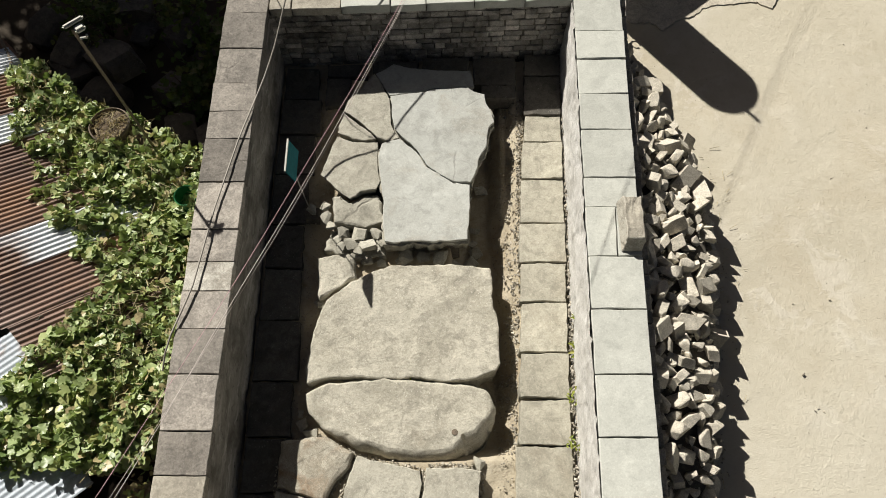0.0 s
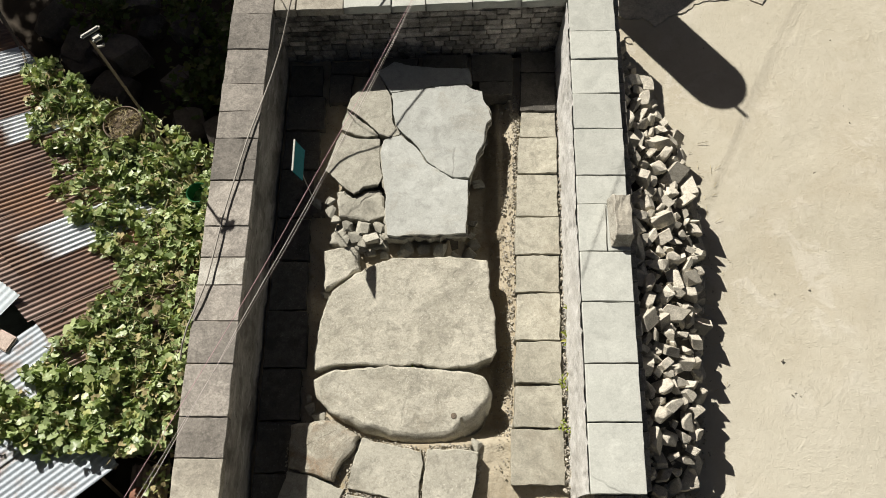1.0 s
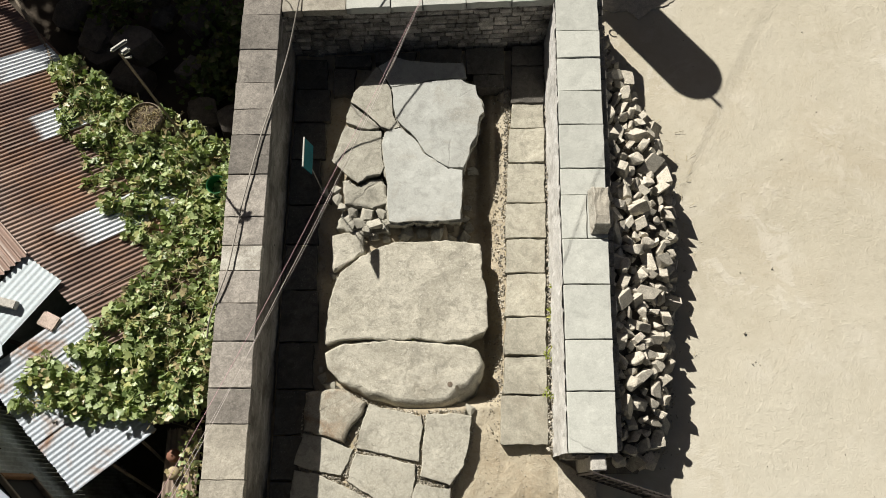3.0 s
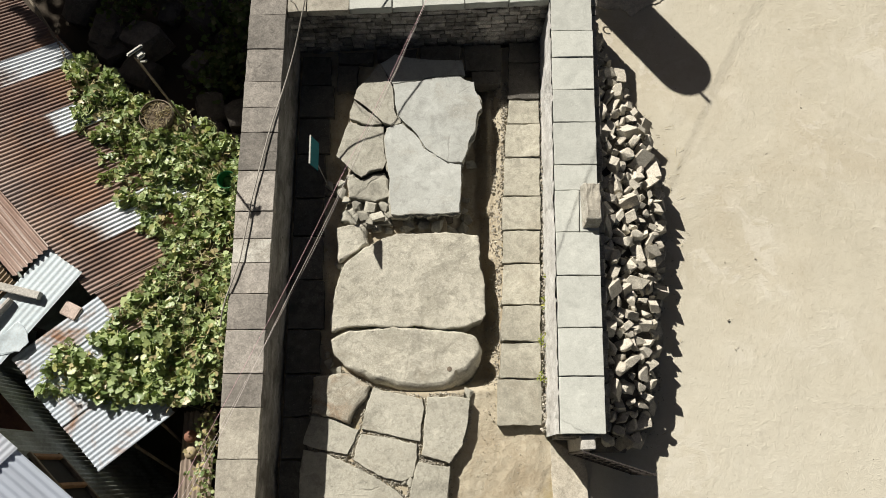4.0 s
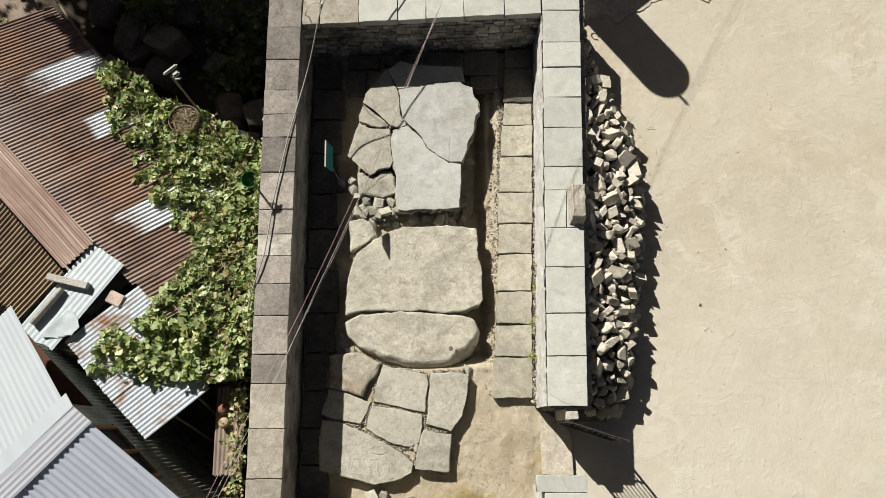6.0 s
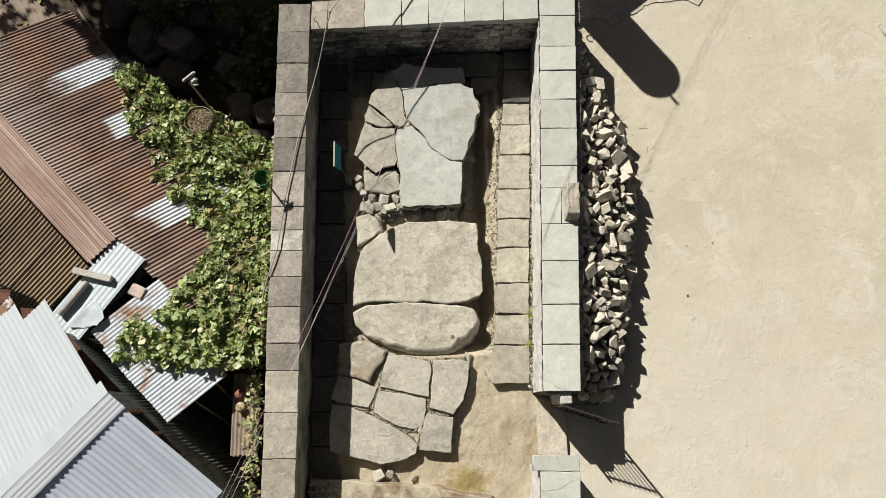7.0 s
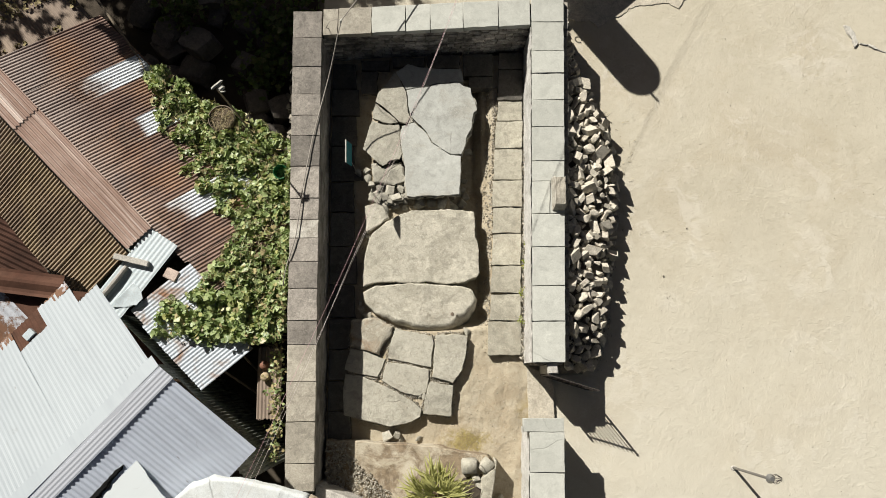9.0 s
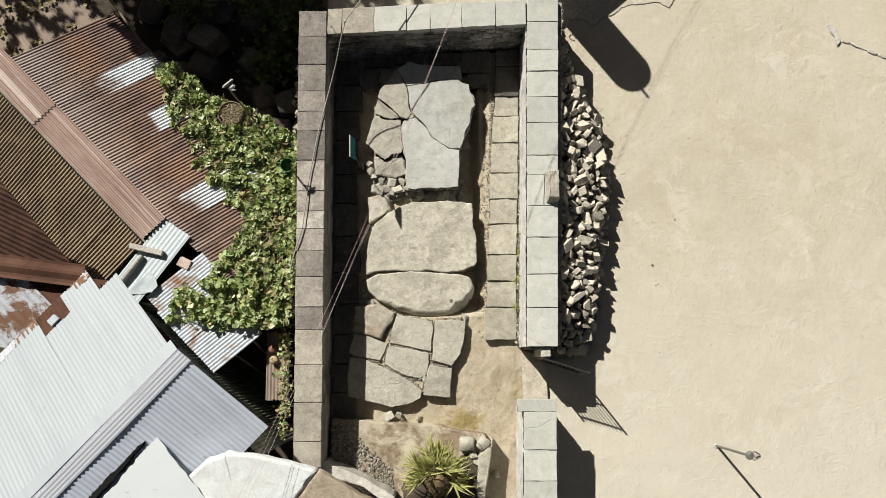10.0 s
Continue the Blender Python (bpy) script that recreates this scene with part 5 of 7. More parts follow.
def wire(name, label, fx, fz, y0, y1, r, material, wob=0.0, seed=0):
    pts = []
    for i in range(61):
        y = y0 + (y1 - y0) * i / 60
        pts.append((fx(y) + wob * noise.noise((y * 0.8, seed, 0)), y, fz(y) + wob * noise.noise((y * 0.8, seed, 7))))
    return tagged(part(name, tube(bmesh.new(), pts, r, 6), material, smooth=True), label, "wire", "overhead wires")


wx = lambda y: -2.2202 + 0.4146 * y - 0.003 * y * y
wz = lambda y: 4.1008 - 0.1423 * y + 0.0137 * y * y
wire("overhead_wire", "thin pale wire strung above the enclosure", lambda y: wx(y) + 0.004 + 0.012 * abs(y - 5.4), wz, -6, 16, 0.0023, M["wire_pale"], 0.015, 1)
wire("overhead_wire", "thin pinkish wire strung above the enclosure", lambda y: wx(y) - 0.004 - 0.008 * abs(y - 5.4), lambda y: wz(y) + 0.01, -6, 16, 0.0021, M["wire_pink"], 0.015, 2)
wire("overhead_wire", "thin pale wire strung above the enclosure", lambda y: wx(y) + 0.06 * math.exp(-((y - 2.3) / 2.2) ** 2), lambda y: wz(y) - 0.012, -6, 16, 0.0016, M["wire_pale"], 0.012, 3)


def along(keys, y):
    for a, b in zip(keys, keys[1:]):
        if y <= b[0]:
            break
    f = (y - a[0]) / (b[0] - a[0])
    return [p + (q - p) * f for p, q in zip(a[1:], b[1:])]


CABLE = [(1.5, -3.13, 0.66), (2.35, -2.90, 1.31), (3.0, -2.71, 1.335), (4.0, -2.60, 1.335), (5.0, -2.43, 1.335), (5.6, -2.29, 1.335), (5.96, -2.20, 1.36), (6.26, -2.10, 1.48), (6.53, -2.01, 1.65), (6.79, -1.92, 1.85), (7.03, -1.83, 2.01), (7.45, -1.55, 1.98), (9.0, -0.5, 1.95), (13.0, 2.3, 2.3)]
cable = wire("slack_cable", "grey cable lying slack along the wall coping", lambda y: along(CABLE, y)[0], lambda y: along(CABLE, y)[1], 1.5, 13, 0.011, M["wire_grey"])
part("joint", tube(bmesh.new(), [(-1.845, 6.98, 1.98), (-1.835, 7.02, 2.01), (-1.815, 7.06, 2.01)], [0.012, 0.026, 0.014], 8), M["white_metal"], cable, "white taped joint")
part("loose_end", tube(bmesh.new(), [(-1.83, 7.03, 2.01), (-1.93, 7.06, 2.0), (-2.06, 7.06, 1.92), (-2.15, 7.05, 1.72), (-2.20, 7.14, 1.5), (-2.19, 7.24, 1.29)], 0.007, 6), M["wire_grey"], cable, smooth=True)

# ---- litter at the yard's far edge ----
bm = slab([(8.80, 7.86), (8.92, 7.83), (9.02, 7.66), (9.08, 7.44), (9.00, 7.36), (8.93, 7.56), (8.86, 7.70)], 0.0, 0.05, 0.012, 0.015, 0.012, 0.04, 840)
tagged(part("broken_chunk", bm, M["pale_post"]), "pale broken chunk of plaster on the yard", "plaster chunk")
STRIP = [(9.10, 7.44), (9.30, 7.40), (9.48, 7.30), (9.66, 7.22), (9.88, 7.13), (10.1, 7.02)]
for i, (p, q) in enumerate(zip(STRIP, STRIP[1:])):
    d = math.dist(p, q)
    w = (0.03, 0.045, 0.03, 0.06, 0.05)[i]
    o = [(-d * 0.47, -w * 0.5), (d * 0.1, -w * 0.7), (d * 0.47, -w * 0.3), (d * 0.45, w * 0.5), (-d * 0.2, w * 0.6), (-d * 0.46, w * 0.4)]
    ob = part("plaster_fragment", slab(o, -0.02, 0.025 + 0.008 * (i % 2), 0.006, 0.008, 0.004, 0.03, 845 + i), M["pale_post"])
    ob.matrix_basis = Matrix.Translation(((p[0] + q[0]) / 2, (p[1] + q[1]) / 2, 0.0)) @ Matrix.Rotation(math.atan2(q[1] - p[1], q[0] - p[0]), 4, "Z")
    tagged(ob, "thin pale strip of broken plaster on the yard", "plaster fragment", "plaster fragments")
bm = bmesh.new()
tube(bm, [(2.72 + 0.055 * math.cos(a), 8.0 + 0.07 * math.sin(a), 0.42 + 0.02 * math.cos(a)) for a in (i * 0.55 for i in range(11))], 0.011, 6)
tagged(part("hose_coil", bm, M["white_metal"], smooth=True), "short loop of white hose on the stones", "hose")

# ---- chalk square on the last flagstone ----
M["chalk"] = plain("chalk", (0.52, 0.50, 0.42), 0.95, 0.0, 0.3, 40)
chalk = thing("chalk_square", "faint chalk square drawn on the flagstone", "chalk mark")
for a, b in (((-1.36, -0.14), (-0.96, -0.16)), ((-1.36, -0.16), (-1.39, -0.33)), ((-1.19, -0.16), (-1.20, -0.28)), ((-0.97, -0.18), (-0.96, -0.34)), ((-1.39, -0.37), (-1.05, -0.41))):
    d = math.dist(a, b)
    bm = bmesh.new()
    for i in range(round(d / 0.02)):
        f = (i + 0.5) * 0.02 / d
        x, y = a[0] + (b[0] - a[0]) * f, a[1] + (b[1] - a[1]) * f
        z = 0.27 + 0.0112 * noise.noise((x * 1.7, y * 1.7, 366 * 7.31)) + 0.007 * noise.noise((x * 6, y * 6, 366 * 7.31))
        box(bm, (x, y, z + 0.001), (0.026, 0.013 + 0.006 * noise.noise((x * 30, y * 30, 2)), 0.006), math.atan2(b[1] - a[1], b[0] - a[0]))
    part("stroke", bm, M["chalk"], chalk)
bm = bmesh.new()
hole_z = 0.27 + 0.0288 * noise.noise((0.24 * 1.7, 1.62 * 1.7, 350 * 7.31)) + 0.018 * noise.noise((0.24 * 6, 1.62 * 6, 350 * 7.31))
bmesh.ops.create_cone(bm, cap_ends=True, segments=18, radius1=0.044, radius2=0.036, depth=0.03, matrix=Matrix.Translation((0.24, 1.62, hole_z - 0.010)))
M["plug"] = stone_mat("brown_plug", (0.21, 0.165, 0.125), (0.15, 0.12, 0.09), (0.12, 0.09, 0.07), 0.2, 0.5, 0.8, 0.0, size=4.0)
tagged(part("drill_mark", bm, M["plug"]), "small round brown plug in the boulder", "socket")

# ---- foot of the enclosure: bed with yucca, kerb and gravel ----
M["litter_soil"] = stone_mat("dark_soil", (0.12, 0.095, 0.065), (0.08, 0.062, 0.045), (0.05, 0.04, 0.03), 0.3, 0.5, 1.0, 0.0, size=1.5)


def dirty_mat():
    """Old concrete under trodden earth: pale where it is bare, brown where soil has washed over it."""
    k = Nodes("dirty_concrete")
    col = k.mix(k.ramp(k.noise(2.5, 7, 0.65), 0.38, 0.62), (0.475, 0.43, 0.342), (0.375, 0.327, 0.243))
    soil = k.ramp(k.noise(2.1, 9, 0.74, distort=0.5), 0.43, 0.55)
    col = k.mix(k.math("MULTIPLY", soil, 0.85), col, k.mix(k.ramp(k.noise(9, 6, 0.7), 0.4, 0.62), (0.25, 0.19, 0.125), (0.125, 0.09, 0.058)))
    col = k.mix(k.ramp(k.noise(45, 5, 0.8), 0.52, 0.68, 0, 0.4), col, (0.10, 0.075, 0.05))
    n = k.bump(k.noise(7, 8, 0.7), 0.5, 0.03)
    n = k.bump(k.noise(50, 5, 0.8), 0.7, 0.008, n)
    return k.done(col, 0.95, n, 0.0, 0.15)


M["dirt_slab"] = dirty_mat()
ob = part("concrete_slab", slab([(-2.2, -0.78), (-1.62, -0.82), (-0.11, -0.92), (0.93, -1.11), (0.88, -1.56), (-0.3, -2.34), (-1.2, -2.34), (-2.2, -2.0)], 0.0, 0.42, 0.02, 0.02, 0.01, 0.08, 830), M["dirt_slab"])
tagged(ob, "concrete slab stained with brown earth", "slab")
ob = part("kerb", slab([(-2.26, -1.53), (-1.47, -1.84), (-0.86, -2.19), (-0.95, -2.40), (-1.42, -2.04), (-2.28, -1.77)], 0.0, 1.05, 0.02, 0.02, 0.012, 0.08, 831), M["pale_post"])
tagged(ob, "pale cement kerb edging the bed", "kerb")
items = []
for i in range(1500):
    x, y = rng.uniform(-1.68, -0.95), rng.uniform(-2.3, -1.1)
    if y > -1.08 - (x + 1.7) * 0.95 + 0.08 * noise.noise((x * 5, y * 5, 0)):
        continue
    r = rng.uniform(0.01, 0.03)
    items.append(placed(small[i % 8], turn(rng, x, y, 0.42 + r * 0.5 + 0.08 * max(0, 1 - math.dist((x, y), (-1.5, -1.8)) / 0.6), r)))
for i in range(350):
    x, y = rng.uniform(-2.2, -1.68), rng.uniform(-1.7, -0.85)
    r = rng.uniform(0.012, 0.05)
    items.append(placed(small[i % 8], turn(rng, x, y, 0.42 + r * 0.4, r)))
scatter_mesh("gravel", items, M["rubble_stuff"], None, "stuff", "small grey gravel spilled on the slab", "gravel")
for i, (x, y, r) in enumerate(((0.53, -1.27, 0.155), (0.85, -1.27, 0.135), (0.66, -1.48, 0.10), (0.72, -1.62, 0.085), (-1.03, -0.74, 0.11), (-0.86, -0.74, 0.09), (-0.80, -0.82, 0.07), (-0.44, -0.80, 0.06), (1.15, -1.95, 0.09))):
    b = rock(random.Random(970 + i), r, r * 0.85, r * 0.7, 90 if r > 0.1 and y < -1 else 14, 0.86)
    ob = part("bed_stone", b, M["tail"], smooth=r > 0.1 and y < -1)
    ob.matrix_basis = Matrix.LocRotScale((x, y, (0.44 if y < -1.2 and x < 1.1 else FLOOR + 0.01) + r * 0.45), Euler((0.2, 0.1 * i, i * 0.9)), None)
    tagged(ob, "pale rounded stone at the edge of the planted bed" if r > 0.1 else "small pale stone on the earth floor", "stone", "stones of the bed")
ob = part("planter_soil", slab([(-0.75, -2.0), (-0.3, -1.45), (0.78, -1.42), (0.92, -2.6), (-0.75, -2.6)], 0.0, 0.46, 0.05, 0.04, 0.05, 0.08, 835), M["litter_soil"])
tagged(ob, "dark soil of the planted bed", "soil")
ob = part("planter_wall", slab([(0.76, -1.50), (0.86, -1.40), (1.01, -1.30), (1.02, -1.16), (1.06, -1.18), (0.84, -2.6), (0.70, -2.6), (0.74, -1.8)], 0.0, 0.58, 0.02, 0.02, 0.015, 0.07, 836), M["pale_post"])
ob.data.materials[0] = M["ledge"]
tagged(ob, "thin grey cement wall edging the planted bed", "planter wall")
M["fibre"] = plain("trunk_fibre", (0.25, 0.18, 0.10), 0.95, 0.0, 0.6, 40)


def blade_mat(name, a, b, dry):
    k = Nodes(name)
    col = k.mix(k.ramp(k.island, 0.0, 1.0), a, b)
    col = k.mix(k.ramp(k.math("FRACT", k.math("MULTIPLY", k.island, 17.3)), 0.72, 0.80), col, dry)
    col = k.mix(k.ramp(k.noise(22, 4, 0.6), 0.4, 0.8, 0, 0.35), col, tuple(c * 0.55 for c in a))
    m = k.done(col, 0.5, None, 0.0, 0.35)
    tr = k.t.nodes.new("ShaderNodeBsdfTranslucent")
    k.link(k.mix(0.5, col, (0.30, 0.38, 0.05)), tr.inputs[0])
    mx = k.t.nodes.new("ShaderNodeMixShader")
    mx.inputs[0].default_value = 0.25
    k.link(k.bsdf.outputs[0], mx.inputs[1])
    k.link(tr.outputs[0], mx.inputs[2])
    k.link(mx.outputs[0], k.t.nodes["Material Output"].inputs[0])
    return m


M["yucca"] = blade_mat("yucca_leaf", (0.26, 0.275, 0.08), (0.52, 0.50, 0.21), (0.46, 0.36, 0.19))
yucca = thing("yucca", "yellow-green yucca with stiff pointed leaves on a short trunk", "plant", at=(-0.07, -1.71, 0.40))
part("trunk", tube(bmesh.new(), [(0.05, -0.43, -0.1), (0.05, -0.34, 0.2), (0.05, -0.25, 0.38), (0.05, -0.18, 0.52), (0.05, -0.14, 0.60), (0.05, -0.12, 0.63)], [0.20, 0.20, 0.19, 0.15, 0.08, 0.02], 16), M["fibre"], yucca, "shaggy brown trunk")


def blade(rng, o, az, el, l, w):
    """One sword-shaped leaf: folded along its middle, bending over."""
    vs, fs = [], []
    d = Vector((math.cos(az), math.sin(az), 0))
    side = Vector((-d.y, d.x, 0))
    p, e = Vector(o), el
    n = 6
    bend = rng.uniform(0.05, 0.22)
    for i in range(n + 1):
        t = i / n
        ww = w * (0.65 + 0.7 * t if t < 0.5 else 2.0 * (1 - t)) * 0.5 + 0.001
        fold = Vector((0, 0, ww * 0.5))
        vs += [tuple(p - side * ww + fold), tuple(p), tuple(p + side * ww + fold)]
        p = p + (d * math.cos(e) + Vector((0, 0, math.sin(e)))) * (l / n)
        e -= bend
    for i in range(n):
        k = 3 * i
        fs += [(k, k + 1, k + 4, k + 3), (k + 1, k + 2, k + 5, k + 4)]
    return vs, fs


rng = random.Random(41)
heads = [(-0.44, -0.22), (-0.40, 0.00), (-0.27, 0.14), (-0.09, 0.21), (0.08, 0.22), (0.24, 0.13), (0.36, -0.04), (0.40, -0.24), (-0.14, 0.04), (0.06, 0.06), (0.20, 0.02), (-0.24, -0.06)]
for cx, cy in heads:
    out = math.atan2(cy + 0.25, cx)
    inner = math.hypot(cx, cy + 0.15) < 0.3
    for i in range(19):
        el = rng.uniform(0.7, 1.4) if inner else rng.uniform(0.05, 1.2)
        az = out + rng.gauss(0, 0.75)
        o = (cx * 0.8 + rng.gauss(0, 0.035), cy + rng.gauss(0, 0.035), (0.56 if inner else 0.40) + 0.10 * rng.random())
        v, f = blade(rng, o, az, el, rng.uniform(0.28, 0.56), rng.uniform(0.026, 0.043))
        me = bpy.data.meshes.new("leaf")
        me.from_pydata(v, [], f)
        me.materials.append(M["yucca"])
        ob = new("leaf", me)
        ob.parent = yucca

items = []      # dry old leaves and fibre hanging round the trunk
for i in range(520):
    a, t = rng.uniform(0, 6.28), rng.random()
    q = 0.19 * math.sqrt(max(0.0, 1.0 - t * t)) + 0.01
    c = (0.05 + q * math.cos(a), -0.38 + 0.25 * t + q * math.sin(a), 0.12 + 0.50 * t)
    items.append(blade(rng, c, a + rng.uniform(-0.6, 0.6), rng.uniform(-1.2, 0.1), rng.uniform(0.05, 0.17), rng.uniform(0.008, 0.02)))
scatter_mesh("dry_skirt", items, M["fibre"], yucca, label="dry brown old leaves round the trunk")

# ---- weeds in the joints ----
M["weed"] = blade_mat("weed_leaf", (0.17, 0.22, 0.03), (0.30, 0.32, 0.06), (0.38, 0.36, 0.10))
for x, y, n, s in ((1.80, 3.05, 26, 1.0), (1.75, 2.62, 30, 1.1), (1.74, 2.05, 22, 0.9), (1.62, 2.05, 10, 0.6), (1.72, 1.47, 20, 0.8), (1.60, 1.50, 14, 0.6), (1.86, 4.95, 16, 0.8), (1.82, 4.55, 12, 0.7), (1.80, 2.85, 14, 0.8), (1.74, 2.45, 12, 0.7), (-0.30, 2.22, 9, 0.6), (-0.8, 0.13, 9, 0.4)):
    items = []
    for i in range(n):
        items.append(blade(rng, (x + rng.gauss(0, 0.025), y + rng.gauss(0, 0.05), 0.29 if x > 1.5 else 0.22), rng.uniform(0, 6.28), rng.uniform(0.1, 1.2), rng.uniform(0.05, 0.11) * s, 0.036 * s))
    ob = scatter_mesh("weed", items, M["weed"], None, "stuff", "small yellow-green weed growing in a joint", "weed")
    tagged(ob, group="weeds in the joints")

# ---- sheds: awning, loose sheets and the rusted neighbour ----
awn = thing("tin_awning", "sloping awning of galvanised corrugated iron with rust stains", "awning", at=(-4.6, 1.3, -1.3))
awn_inv = Matrix.Translation((4.6, -1.3, 1.3))
AO, AU, AV = Vector((-4.42, 0.17, 1.10)), Vector((0.77, 0.64, -0.02)), Vector((-0.70, 0.715, 0.03))
for k, (a, b, l1) in enumerate(((0.0, 0.86, 1.19), (0.80, 1.66, 1.35), (1.60, 2.04, 1.50))):
    part("roof_sheet", sheet(AO, AV, AU, a, b, 0.05 if k == 2 else 0.0, l1, 0.066, 0.0048, lift=0.008 * k, seed=660 + k, rag=0.01), M["galv"], awn).matrix_parent_inverse = awn_inv
M["timber"] = plain("grey_timber", (0.22, 0.18, 0.13), 0.85, 0.0, 0.4, 12)
M["new_timber"] = plain("brown_timber", (0.27, 0.15, 0.07), 0.8, 0.0, 0.4, 12)
for p, q in (((-4.05, 0.52, 1.0), (-3.25, -0.35, -0.9)), ((-3.7, 0.80, 1.0), (-3.40, -0.05, -1.3)), ((-3.55, 0.90, 1.03), (-5.0, 2.3, 1.10))):
    part("prop", tube(bmesh.new(), [p, q], 0.022, 6), M["timber"], awn).matrix_parent_inverse = awn_inv

# unseen sheet added at the far end to block sun under the awning
part("side_wall", sheet(AO + AV.normalized() * 2.02 + AU.normalized() * 0.03 - Vector((0, 0, 2.45)), AU, Vector((0, 0, 1)), 0.0, 1.75, 0.0, 2.42, 0.076, 0.012, seed=664, seg=3), M["wall_iron"], awn, "unseen iron sheet added to keep sun from under the awning").matrix_parent_inverse = awn_inv

ob = part("loose_roof_sheet", sheet((-5.54, 3.18, 1.255), Vector((0.827, -0.562, 0.0)), Vector((-0.59, -0.81, 0.0)), 0.0, 0.665, -0.06, 2.07, 0.085, 0.003, seed=670, rag=0.01), M["white_sheet"])
tagged(ob, "loose pale corrugated sheet over the end of the shed roof", "roof sheet")
ob = part("bent_sheet", slab([(-5.74, 2.15), (-5.62, 2.03), (-5.56, 1.87), (-5.66, 1.75), (-5.88, 1.71), (-6.08, 1.71), (-6.06, 1.83), (-5.90, 1.99)], 1.262, 1.277, 0.004, 0.012, 0.016, 0.06, 671), M["white_sheet"])
tagged(ob, "crumpled scrap of pale sheet metal", "metal scrap")
M["grey_log"] = plain("grey_log", (0.40, 0.38, 0.345), 0.9, 0.0, 0.45, 14)
for k, (p, q, r, lab) in enumerate((((-6.12, 2.665, 1.315), (-5.46, 2.505, 1.315), 0.055, "short weathered board lying on the roof"), ((-6.27, 1.92, 1.312), (-5.87, 2.465, 1.305), 0.055, "grey weathered log lying on the roof"))):
    p, q = Vector(p), Vector(q)
    bm = bmesh.new()
    if k:
        tube(bm, [p, p.lerp(q, 0.5) + Vector((0.01, 0, 0.01)), q], [r, r * 0.95, r * 0.85], 10)
    else:
        box(bm, (p + q) / 2, ((q - p).length, 0.11, 0.09), math.atan2(q.y - p.y, q.x - p.x), 0.008)
    tagged(part("roof_board" if not k else "roof_log", bm, M["pale_post"] if not k else M["grey_log"]), lab, "timber")
M["pink_stone"] = stone_mat("pink_stone", (0.55, 0.45, 0.39), (0.46, 0.36, 0.31), (0.32, 0.23, 0.18), 0.3)
ob = part("clay_brick", box(bmesh.new(), (-5.08, 2.33, 1.14), (0.27, 0.20, 0.10), -0.45, 0.014), M["pink_stone"])
tagged(ob, "pinkish stone block weighing down a roof sheet", "block")

rusty = thing("rusted_house", "neighbouring house with red-rusted and peeling white iron roof", "house", at=(-7.6, 1.7, -1.3))
rinv = Matrix.Translation((7.6, -1.7, 1.3))
upper = sheet((-6.42, 1.96, 2.62), Vector((-0.695, 0.72, -0.08)), Vector((-0.90, 0.42, -0.02)), -1.9, 2.6, -0.02, 3.2, 0.085, 0.024, seed=680)
bmesh.ops.bisect_plane(upper, geom=upper.verts[:] + upper.edges[:] + upper.faces[:], plane_co=(-6.42, 1.98, 2.6), plane_no=(-0.13, -0.99, 0.0), clear_outer=True)
part("upper_roof_sheet", upper, M["rust_dark"], rusty).matrix_parent_inverse = rinv
part("ridge_cap", sheet((-6.28, 1.84, 2.74), Vector((0.02, 1.0, 0.0)), Vector((-0.99, 0.13, 0.0)), -0.15, 0.26, 0.0, 3.4, 0.30, 0.03, seed=681), M["rust_red"], rusty, "rust-brown ridge capping").matrix_parent_inverse = rinv
part("lower_roof_sheet", sheet((-6.40, 1.88, 2.60), Vector((-0.99, 0.10, 0.0)), Vector((0.70, -0.70, -0.08)), -0.6, 1.12, 0.0, 1.7, 0.20, 0.006, seed=682), M["rust_red"], rusty, "brown rusted sheet").matrix_parent_inverse = rinv
part("lower_roof_sheet", sheet((-6.40, 1.88, 2.61), Vector((-0.99, 0.10, 0.0)), Vector((0.70, -0.70, -0.08)), 1.10, 4.8, 0.0, 2.15, 0.14, 0.008, seed=683), M["rust_white"], rusty, "white sheet with peeling paint").matrix_parent_inverse = rinv
bm = box(bmesh.new(), (-8.2, 1.9, -0.4), (2.4, 1.2, 2.0))
part("wall", bm, M["wall_iron"], rusty).matrix_parent_inverse = rinv
ob = part("roof_vent", box(bmesh.new(), (-6.60, 1.10, 3.00), (0.17, 0.14, 0.09), 0.85, 0.012), M["white_sheet"])
tagged(ob, "small grey square vent on the roof", "vent")

# flat pale roofs at the near end
ob = part("white_sheet_roof", sheet((-4.50, -0.88, 3.82), Vector((0.66, -0.75, 0.0)), Vector((-0.70, -0.715, 0.0)), 0.0, 1.9, -0.14, 3.2, 0.6, 0.0006, seed=690, rag=0.012, trap=True), M["white_flat"])
tagged(ob, "white ragged-edged roof sheet", "roof sheet")
# near-black ragged strip laid along the white sheet's edge
ob = part("torn_felt", slab([(-4.58, -0.85), (-4.68, -0.92), (-5.21, -1.47), (-5.70, -2.00), (-5.67, -2.06), (-5.09, -1.49)], 3.83, 3.86, 0.01, 0.03, 0.02, 0.05, 693), plain("torn_felt", (0.008, 0.008, 0.008), 1.0))
tagged(ob, "ragged black strip along a sheet's edge", "roofing felt")
M["lime_roof"] = stone_mat("limewashed_slab", (0.585, 0.625, 0.635), (0.55, 0.57, 0.555), (0.42, 0.285, 0.18), 0.1, 0.60, 0.4, 0.0, size=1.1, veins=0.4, grain=0.08, blotch=0.5)
M["brown_flag"] = stone_mat("brown_flagstone", (0.36, 0.30, 0.23), (0.29, 0.24, 0.18), (0.22, 0.17, 0.12), 0.2, 0.56, 0.5, 0.1)
